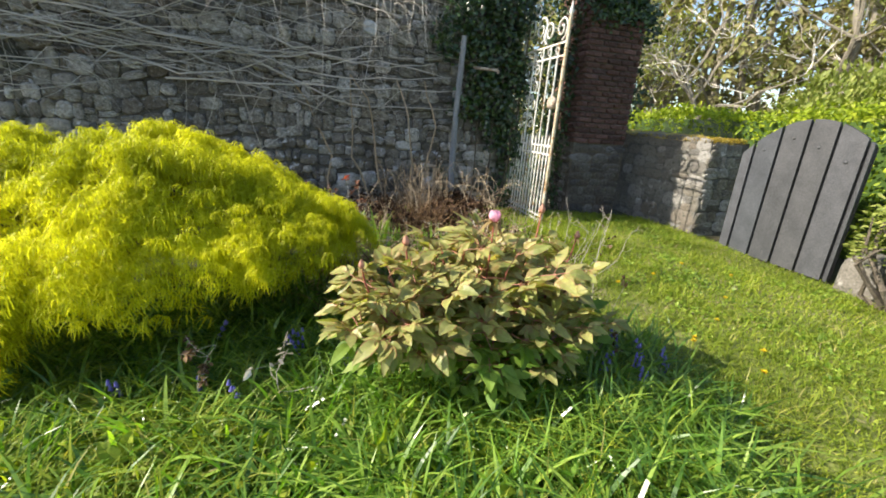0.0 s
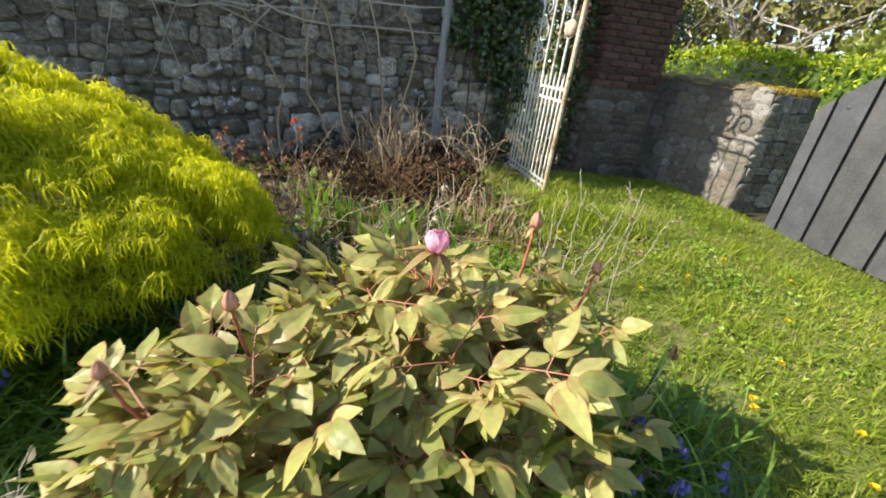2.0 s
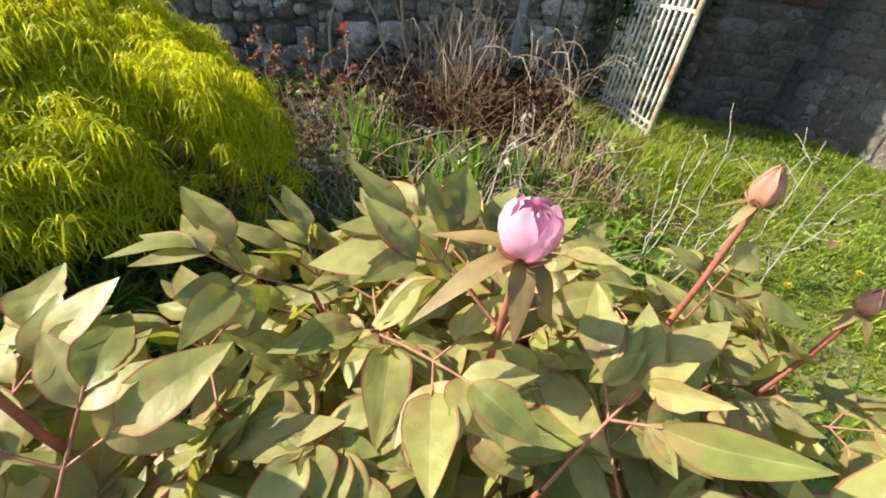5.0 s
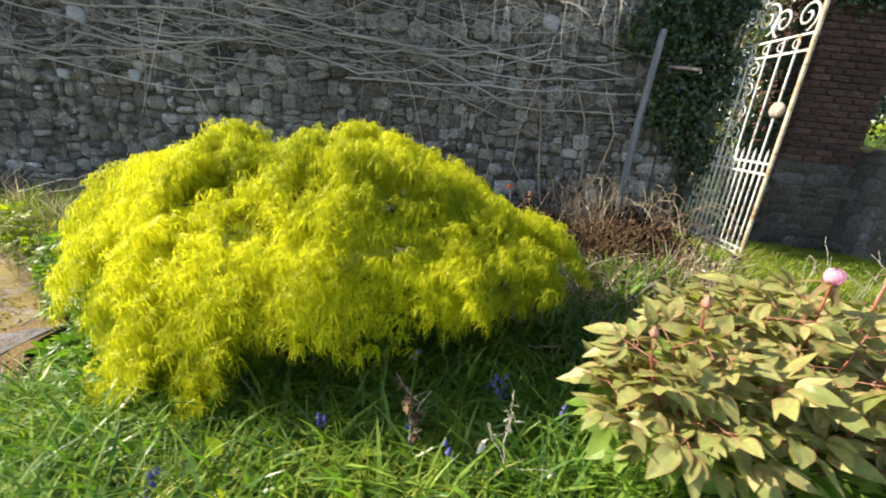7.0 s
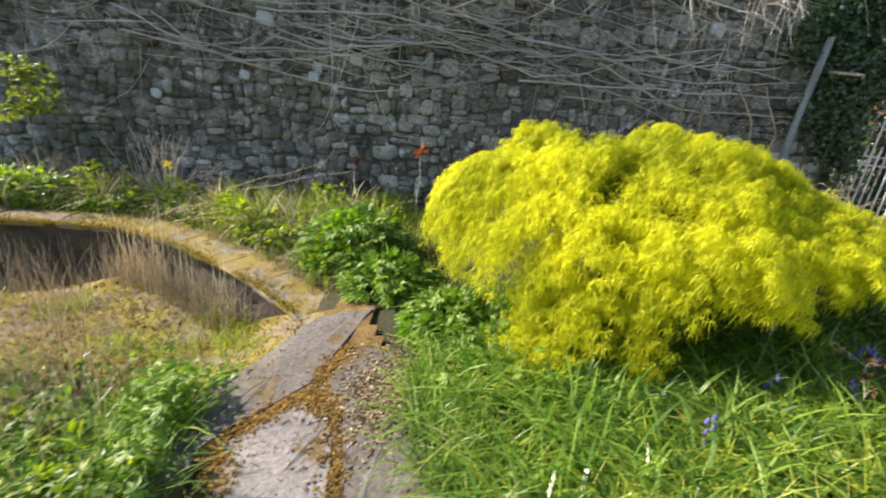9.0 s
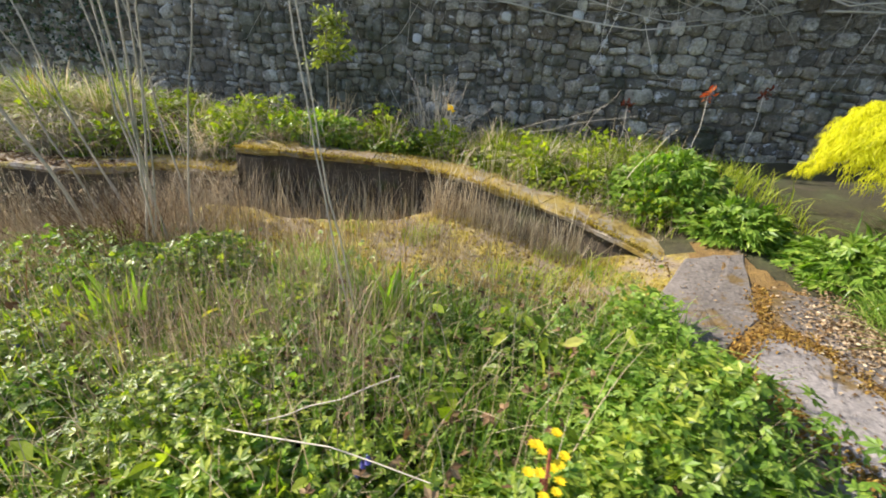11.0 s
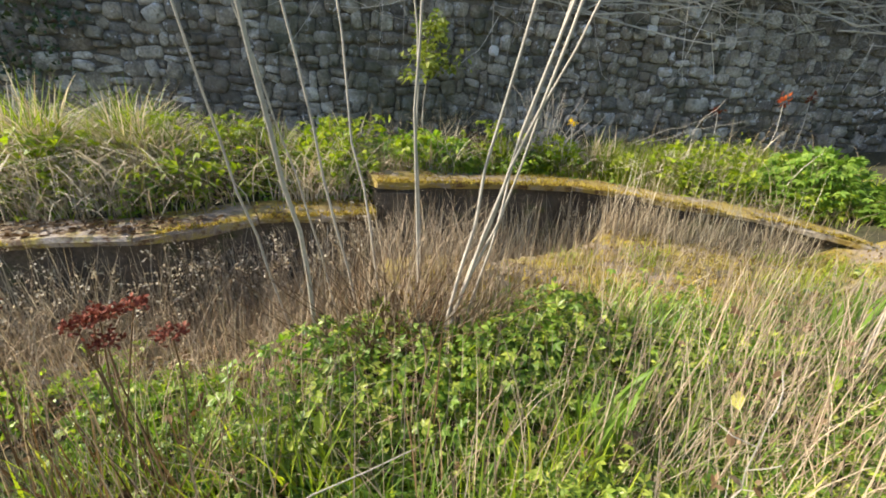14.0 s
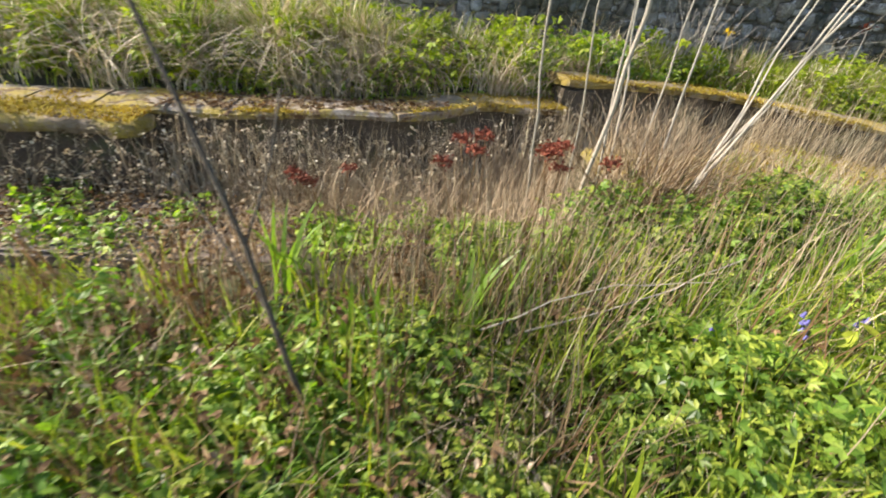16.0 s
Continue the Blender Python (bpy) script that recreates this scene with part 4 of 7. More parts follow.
def make_board_gate():
    gate = thing("board_gate", "dark grey painted board gate with an arched top and black joints", "gate", (4.76, 3.5, 0.1))
    y0, y1 = 4.11, 2.80

    def top(y):
        return 1.70 - 0.42 * ((y - 3.36) / 0.75) ** 2

    part("backing", arched_bm(4.775, 4.79, y1 + 0.01, y0 - 0.01, 0.14, lambda y: top(y) - 0.02), DARKWOOD, gate, "black backing seen in the joints")
    edges = [4.11, 3.965, 3.69, 3.415, 3.14, 2.865, 2.80]
    for a, b in zip(edges[:-1], edges[1:]):
        part("board", arched_bm(4.74, 4.772, b + 0.016, a - 0.016, 0.12, top), BOARD, gate)
    for z in (0.45, 1.25):
        part("ledge", box_bm(4.792, 4.83, y1 + 0.03, y0 - 0.03, z, z + 0.12, 0.006), BOARD, gate)
    for y, z in ((3.85, 1.35), (3.55, 1.5), (3.28, 1.42), (3.0, 1.3)):
        bm = bmesh.new()
        bmesh.ops.create_uvsphere(bm, u_segments=8, v_segments=5, radius=0.018, matrix=Matrix.Translation((4.738, y, z)) @ Matrix.Diagonal((0.4, 1, 1, 1)))
        part("bolt", bm, BOARD, gate, "", True)


def arched_bm(x0, x1, y0, y1, z0, top):
    bm = bmesh.new()
    n = 7
    ys = np.linspace(y0, y1, n)
    front = [bm.verts.new((x0, y, z0)) for y in ys] + [bm.verts.new((x0, y, top(y))) for y in ys]
    back = [bm.verts.new((x1, y, z0)) for y in ys] + [bm.verts.new((x1, y, top(y))) for y in ys]
    for k in range(n - 1):
        bm.faces.new((front[k + 1], front[k], front[n + k], front[n + k + 1]))
        bm.faces.new((back[k], back[k + 1], back[n + k + 1], back[n + k]))
        bm.faces.new((front[n + k], back[n + k], back[n + k + 1], front[n + k + 1]))
        bm.faces.new((front[k], front[k + 1], back[k + 1], back[k]))
    bm.faces.new((front[0], back[0], back[n], front[n]))
    bm.faces.new((front[n - 1], front[2 * n - 1], back[2 * n - 1], back[n - 1]))
    return bm


make_iron_gate()
make_board_gate()


def make_gate_stone():
    ob = thing("stone_post", "rough pale stone post beside the board gate", "post", (4.8, 2.55, 0.1))
    g = np.random.default_rng(4)
    bm = bmesh.new()
    bmesh.ops.create_icosphere(bm, subdivisions=3, radius=1)
    for v in bm.verts:
        v.co = Vector((4.85 + 0.22 * math.copysign(abs(v.co.x) ** 0.5, v.co.x), 2.5 + 0.24 * math.copysign(abs(v.co.y) ** 0.5, v.co.y), 0.20 + 0.28 * math.copysign(abs(v.co.z) ** 0.5, v.co.z)))
        v.co += Vector((1, 1, 1)) * 0.05 * noise.noise(v.co * 5)
    part("stone", bm, LIMEWASH, ob, "", True)


make_gate_stone()


def make_pole():
    pole = thing("wooden_pole", "weathered grey wooden pole leaning on the wall", "pole", (1.49, 5.55, 0.3))
    pts = bend_path((1.47, 5.50, 0.2), (1.49, 5.42, 2.45), 0, 0.006, 9, 2)
    child("shaft", mesh_of("shaft", *tube(pts, np.linspace(0.045, 0.036, 9), 9), POLE, True), pole)
    hook = thing("iron_pin", "short rusty iron pin sticking out of the ivy", "pin", (1.75, 5.4, 2.1))
    child("shaft", mesh_of("shaft", *tube(np.array([(1.66, 5.5, 2.11), (1.8, 5.42, 2.1), (1.95, 5.36, 2.09), (1.955, 5.36, 2.05)]), 0.018, 7), RUST, True), hook)


make_pole()


# ---- climbers on the wall ----
def make_vines():
    vine = thing("wall_vine", "bare tangled climber with pale brown twigs trained along the stone wall", "climbing plant", (-3.0, 5.5, 0.2))
    g = np.random.default_rng(77)
    for k in range(46):
        z = g.choice([1.8, 1.95, 2.1, 2.35, 2.6, 2.85]) + g.normal(0, 0.07)
        x0 = g.uniform(-6.8, -0.6)
        l = g.uniform(1.4, 3.6)
        a = (x0, 5.58 + g.normal(0, 0.05), z + g.normal(0, 0.15))
        b = (min(x0 + l, 1.5), 5.55 + g.normal(0, 0.06), z + g.normal(0, 0.2))
        p = bend_path(a, b, g.uniform(0.0, 0.2), 0.03, 12, 100 + k)
        p[:, 1] = np.clip(p[:, 1], 5.40, 5.64)
        child("stem", mesh_of("stem", *tube(p, np.linspace(0.010, 0.004, 12) * g.uniform(0.7, 1.5), 5), TWIG, True), vine)
    fine = []
    for k in range(560):
        x0 = g.uniform(-8.6, 1.2)
        z = 1.5 + 1.8 * g.uniform(0, 1) ** 0.7
        ang = g.choice([g.normal(0, 0.35), g.normal(math.pi, 0.4), g.normal(-1.4, 0.4)])
        l = g.uniform(0.4, 1.9)
        a = (x0, 5.56 + g.normal(0, 0.05), z)
        b = (x0 + l * math.cos(ang), 5.48 + g.normal(0, 0.09), z + l * math.sin(ang) * 0.8)
        p = bend_path(a, b, g.uniform(-0.10, 0.20), 0.011, 8, 900 + k)
        p[:, 1] = np.clip(p[:, 1], 5.25, 5.65)
        p[:, 2] = np.maximum(p[:, 2], 0.9)
        fine.append(tube(p, np.linspace(0.0042, 0.0015, 8) * g.uniform(0.6, 1.3), 3))
    child("twigwork", mesh_of("twigwork", *merge(fine), TWIG), vine)["kind"] = "stuff"
    hang = []
    for k in range(60):
        x0 = g.uniform(-7, 1.4)
        l = g.uniform(0.25, 0.75)
        p = bend_path((x0, 5.3 + g.normal(0, 0.1), g.uniform(2.5, 3.2)), (x0 + g.normal(0.1, 0.25), 5.1 + g.normal(0, 0.15), g.uniform(2.0, 2.6)), -0.06, 0.007, 7, 2000 + k)
        hang.append(tube(p, np.linspace(0.0036, 0.0015, 7), 4))
    child("hanging_growth", mesh_of("hanging_growth", *merge(hang), TWIG), vine, "sunlit hanging twigs")["kind"] = "stuff"
    trunk = []
    for k, x in enumerate((0.65, 0.9, 1.1, -0.1, 0.4)):
        p = bend_path((x, 5.5, 0.15), (x + g.normal(0, 0.3), 5.56, 1.9), 0, 0.05, 9, 60 + k)
        child("trunk", mesh_of("trunk", *tube(p, np.linspace(0.016, 0.007, 9), 6), BRUSH, True), vine)


def ivy_cloud(boxes, n, seed):
    g = np.random.default_rng(seed)
    vol = np.array([(b[1] - b[0]) * (b[5] - b[4]) for b in boxes])
    p = []
    for b, k in zip(boxes, (vol / vol.sum() * n).astype(int)):
        q = np.stack([g.uniform(b[0], b[1], k), g.uniform(b[2], b[3], k), g.uniform(b[4], b[5], k)], -1)
        q[:, 0] += 0.12 * np.sin(q[:, 2] * 7) + g.normal(0, 0.05, k)
        q[:, 2] += g.normal(0, 0.08, k)
        p.append(q)
    p = np.concatenate(p)
    ax = random_dirs(len(p), g, 0.6)
    ax[:, 2] -= 0.7
    up = np.array([-0.2, -1.0, 0.4]) + g.normal(0, 0.45, (len(p), 3))
    return scatter(IVYLEAF, p, frames_of(ax, up), g.uniform(0.035, 0.075, len(p)))


def make_ivy():
    ivy = thing("ivy", "dense dark glossy ivy over the wall end and gateway", "ivy", (1.9, 5.6, 0.3))
    boxes = [(1.25, 2.4, 5.42, 5.72, 2.25, 3.35), (1.55, 2.4, 5.40, 5.70, 1.55, 2.3), (1.9, 2.42, 5.45, 5.70, 1.1, 1.6), (2.2, 2.45, 5.5, 6.2, 0.2, 3.3)]
    child("foliage", mesh_of("foliage", *ivy_cloud(boxes, 5200, 5), IVY), ivy)["kind"] = "stuff"
    stems = [tube(bend_path((x, 5.62, 0.2), (x + 0.15, 5.62, 3.0), 0, 0.04, 8, 40 + k), 0.011, 5) for k, x in enumerate((1.8, 2.0, 2.2, 2.3))]
    child("stemwork", mesh_of("stemwork", *merge(stems), BARK), ivy)
    ivy2 = thing("ivy", "dark ivy clothing the side of the brick pier", "ivy", (3.4, 6.0, 0.3))
    boxes = [(3.15, 3.42, 5.85, 6.5, 0.2, 3.3), (4.24, 4.5, 5.75, 6.4, 1.5, 3.3), (3.3, 4.3, 5.64, 5.72, 2.95, 3.9)]
    child("foliage", mesh_of("foliage", *ivy_cloud(boxes, 5600, 6), IVY), ivy2)["kind"] = "stuff"
    child("stem", mesh_of("stem", *tube(bend_path((3.3, 6.1, 0.2), (3.35, 6.1, 3.2), 0, 0.04, 8, 48), 0.014, 5), BARK), ivy2)
    ivy3 = thing("ivy", "dark ivy hanging over the shaded end of the garden wall", "ivy", (-11.6, 5.6, 0.2))
    child("foliage", mesh_of("foliage", *ivy_cloud([(-13.5, -11.0, 5.45, 5.68, 0.5, 3.4)], 2400, 16), IVY), ivy3)["kind"] = "stuff"
    child("stem", mesh_of("stem", *tube(bend_path((-11.6, 5.62, -0.2), (-11.4, 5.62, 3.0), 0, 0.04, 8, 47), 0.012, 5), BARK), ivy3)
    back = thing("evergreen_shrub", "dark evergreen shrub filling the gateway", "shrub", (2.9, 7.0, 0.1))
    boxes = [(2.2, 3.6, 6.7, 7.6, 0.1, 3.8)]
    child("foliage", mesh_of("foliage", *ivy_cloud(boxes, 4200, 8), IVY), back)["kind"] = "stuff"
    child("trunk", mesh_of("trunk", *tube(bend_path((2.9, 7.3, 0), (2.95, 7.3, 3.0), 0, 0.05, 8, 3), 0.05, 7), BARK), back)


make_vines()
make_ivy()


# ---- golden maple ----
def make_maple():
    base = (-1.5, 3.1, float(gz(-1.5, 3.1)))
    tree = thing("japanese_maple", "low domed golden-yellow cutleaf maple with weeping branches", "tree", base)
    g = np.random.default_rng(12)
    trunk = bend_path(base, (-1.42, 3.05, 0.75), 0, 0.03, 8, 4)
    child("trunk", mesh_of("trunk", *tube(trunk, np.linspace(0.06, 0.04, 8), 9), BARK, True), tree)
    c = np.array([-1.35, 3.0])

    def crest(x):
        """Height of the dome's ridge, half its depth and its lower hem."""
        top = np.interp(x, [-2.78, -2.6, -2.2, -1.95, -1.6, -1.15, -0.65, -0.26, -0.08], [0.62, 0.84, 1.02, 1.10, 1.11, 1.22, 1.05, 0.84, 0.70])
        deep = 0.93 * math.sqrt(max(0.06, 1 - abs((x + 1.33) / 1.36) ** 2.2))
        hem = np.interp(x, [-2.6, -2.3, -2.05, -1.6, -1.38, -1.25, -0.8, -0.6, -0.2], [0.60, 0.42, 0.14, 0.16, 0.30, 0.60, 0.56, 0.68, 0.74])
        return float(top), deep, float(hem)

    boughs = []
    while len(boughs) < 385:
        x, v = g.uniform(-2.62, -0.1), g.uniform(-1, 1)
        top, deep, hem = crest(x)
        z = top * math.sqrt(max(0.0, 1 - abs(v) ** 3)) + 0.05 * noise.noise((x * 2.1, v * 2.1, 0)) + g.uniform(-0.12, 0.03)
        y = c[1] + v * deep
        if z > (hem if v < -0.3 else 0.5) and not (-1.55 < x < -1.2 and y < 2.75 and z < 0.5):
            boughs.append((x, y, z))
    while len(boughs) < 447:
        x, v = g.uniform(-2.45, -0.15), -g.uniform(0.7, 1.0)
        top, deep, hem = crest(x)
        z = g.uniform(hem, max(hem + 0.05, top * 0.72))
        if not (-1.5 < x < -1.2 and 0.34 < z < 0.5):
            boughs.append((x, c[1] + v * deep, z))
    for k in range(6):
        boughs.append((g.normal(-2.02, 0.07), g.normal(2.22, 0.06), g.uniform(-0.02, 0.1)))
    for k in range(8):
        t = g.uniform(0, 1)
        boughs.append((-1.85 - 0.3 * t, 3.2 + 0.1 * t + g.normal(0, 0.04), 1.10 + 0.05 * t + g.normal(0, 0.02)))
    for k in range(5):
        t = k / 4
        boughs.append((-0.16 + 0.2 * t, 2.85 + g.normal(0, 0.04), 0.84 - 0.12 * t + g.normal(0, 0.02)))
    boughs = np.array(boughs)
    stems = []
    for k, b in enumerate(boughs[::6]):
        start = trunk[4 + k % 4]
        mid = (start + b) / 2 + (0, 0, 0.22)
        t = np.linspace(0, 1, 7)[:, None]
        p = (1 - t) ** 2 * start + 2 * t * (1 - t) * mid + t ** 2 * (b - (0, 0, 0.03))
        child("branch", mesh_of("branch", *tube(p, np.linspace(0.016, 0.004, 7), 5), BARK, True), tree)
    P, UP = [], []
    for b in boughs:
        k = 62
        along = np.array([b[0] - c[0], b[1] - c[1]])
        along = along / (np.linalg.norm(along) + 0.25)
        u = g.uniform(-0.25, 1, k)
        side = g.normal(0, 0.078, k)
        q = np.stack([b[0] + along[0] * u * 0.24 - along[1] * side, b[1] + along[1] * u * 0.24 + along[0] * side, b[2] + 0.05 - 0.22 * np.clip(u, 0, 1) ** 2 + g.normal(0, 0.024, k)], -1)
        P.append(q)
        UP.append(np.column_stack([np.tile(along * 0.55, (k, 1)), np.full(k, 1.0)]) + g.normal(0, 0.28, (k, 3)))
    P, UP = np.concatenate(P), np.concatenate(UP)
    ok = P[:, 2] > gz(P[:, 0], P[:, 1]) + 0.08
    P, UP = P[ok], UP[ok]
    v, f = scatter(MAPLE_TASSEL, P, frames_of(random_dirs(len(P), g, 0.1), UP), g.uniform(0.05, 0.088, len(P)))
    crown = child("crown", mesh_of("crown", v, f, MAPLE), tree)
    crown["kind"] = "stuff"


make_maple()


# ---- tree peony ----
def leaflet(length, width, fold, droop, notch, seed):
    """A pointed leaflet along +y, folded along its rib."""
    g = np.random.default_rng(seed)
    rows, n = [], 12
    for k in range(n):
        t = k / (n - 1)
        w = width * math.sin(math.pi * min(1, t ** 1.05 * 0.97 + 0.03)) ** 0.9 * (1.05 - 0.2 * t)
        if notch and t > 0.62:
            w *= 0.72
        w *= 1 + 0.03 * math.sin(17 * t + seed)
        y, z = length * t, -droop * length * t * t + 0.02 * length * math.sin(6 * t)
        for s in (-1, -0.92, -0.45, -0.03, 0.03, 0.45, 0.92, 1):
            rows.append((s * w, y - 0.35 * abs(s) * w, z + fold * abs(s) * w + (0.07 * w if abs(s) == 0.45 else 0) * math.sin(26 * t) + g.normal(0, 0.012) * w))
    v = np.array(rows)
    f = [(r * 8 + c, r * 8 + c + 1, r * 8 + c + 9, r * 8 + c + 8) for r in range(n - 1) for c in range(7)]
    return v, np.array(f)


def veined(me):
    """Gives a mesh of leaflets its red margins and pale ribs."""
    me.materials.append(LEAFEDGE)
    me.materials.append(LEAFVEIN)
    kind = np.array([1, 0, 0, 2, 0, 0, 1], np.int32)
    me.polygons.foreach_set("material_index", np.tile(kind, len(me.polygons) // 7))
    return me


def compound_leaf(seed):
    """Three groups of leaflets on a forked stalk, along +y, unit size about 0.25 m; (leaf part, stalk part)."""
    g = np.random.default_rng(seed)
    blades_, stalks = [], []

    def put(origin, az, pitch, length, width):
        v, f = leaflet(length, width, g.uniform(0.12, 0.42), g.uniform(0.05, 0.4), g.random() < 0.25, int(g.integers(1e6)))
        m = np.array(Euler((pitch, g.normal(0, 0.3), az)).to_matrix())
        blades_.append((v @ m.T + origin, f))
        if g.random() < 0.5:
            s = g.choice([-1, 1])
            v, f = leaflet(length * g.uniform(0.66, 0.85), width * 0.74, g.uniform(0.1, 0.4), g.uniform(0.0, 0.3), False, int(g.integers(1e6)))
            m = np.array(Euler((pitch, g.normal(0, 0.2), az + s * g.uniform(0.25, 0.42))).to_matrix())
            blades_.append((v @ m.T + origin * 0.98, f))

    fork = np.array([0, 0.10, 0.01])
    stalks.append(tube(np.array([(0, 0, 0), (0, 0.05, 0.008), fork]), 0.0022, 5))
    for az, l in ((0.95, 0.05), (0, 0.07), (-0.95, 0.05)):
        az += g.normal(0, 0.15)
        tip = fork + l * np.array([-math.sin(az), math.cos(az), g.uniform(0.0, 0.3)])
        stalks.append(tube(np.array([fork, (fork + tip) / 2, tip]), 0.0018, 5))
        put(tip, az, g.normal(0.1, 0.3), g.uniform(0.09, 0.12), g.uniform(0.025, 0.033))
        put(tip - (tip - fork) * 0.25, az + g.uniform(0.55, 0.95), g.normal(0.1, 0.3), g.uniform(0.07, 0.095), g.uniform(0.019, 0.026))
        put(tip - (tip - fork) * 0.25, az - g.uniform(0.55, 0.95), g.normal(0.1, 0.3), g.uniform(0.065, 0.09), g.uniform(0.017, 0.024))
    return merge(blades_), merge(stalks)


def flower_bud(parent, at, r, open_, seed, label):
    g = np.random.default_rng(seed)
    bud = new("bud")
    bud.parent = parent
    bud.matrix_parent_inverse = parent.matrix_basis.inverted()
    bud.location = at
    bud["label"] = label

    def petal(az, wide, lo, hi, rr, mat, name, curl):
        v = []
        n, m = 7, 7
        for i in range(n):
            t = i / (n - 1)
            el = lo + (hi - lo) * t
            w = wide * (math.sin(math.pi * (0.15 + 0.8 * t)) ** 0.5)
            for j in range(m):
                s = (j / (m - 1) - 0.5) * 2
                a = az + s * w
                q = rr * (1 + 0.05 * math.sin(3 * s + seed) + curl * t * t + 0.03 * s * s)
                e = el - 0.14 * s * s * t
                v.append((q * math.cos(a) * math.cos(e), q * math.sin(a) * math.cos(e), q * ((1.12 if open_ else 1.12 + 0.75 * max(0.0, e - 0.5)) * math.sin(e)) + g.normal(0, 0.008) * r))
        f = [(i * m + j, i * m + j + 1, i * m + m + j + 1, i * m + m + j) for i in range(n - 1) for j in range(m - 1)]
        ob = new(name, mesh_of(name, v, np.array(f), mat, True))
        ob.parent = bud

    if open_:
        for k in range(6):
            petal(k * 1.05 + g.normal(0, 0.1), 0.75, -1.45, g.uniform(0.75, 1.05), r * (0.98 + 0.02 * (k % 2)), PETAL, "petal", 0.02)
        for k in range(7):
            petal(k * 0.9 + 0.4, 0.6, -0.4, g.uniform(1.0, 1.35), r * g.uniform(0.78, 0.9), PETAL, "petal", 0.0)
    else:
        for k in range(5):
            petal(k * 1.26, 0.75, -1.5, 1.5, r * (1 + 0.02 * k), BUDSKIN, "sepal", -0.05)
    for k in range(4):
        petal(k * 1.57 + 0.5, 0.5, -1.55, -0.35, r * 1.06, BUDSKIN, "sepal", 0.12)


PEONY_BASE = (0.62, 1.9)
BUDS = [((0.683, 1.836, 1.010), 0.028, True, "half-open pink peony bud"), ((0.99, 1.945, 1.020), 0.0165, False, "closed reddish peony bud"),
        ((1.205, 1.915, 0.885), 0.014, False, "small closed peony bud"), ((0.236, 1.757, 0.905), 0.016, False, "reddish bud with a pink tip"),
        ((0.034, 1.652, 0.834), 0.013, False, "small closed reddish bud")]


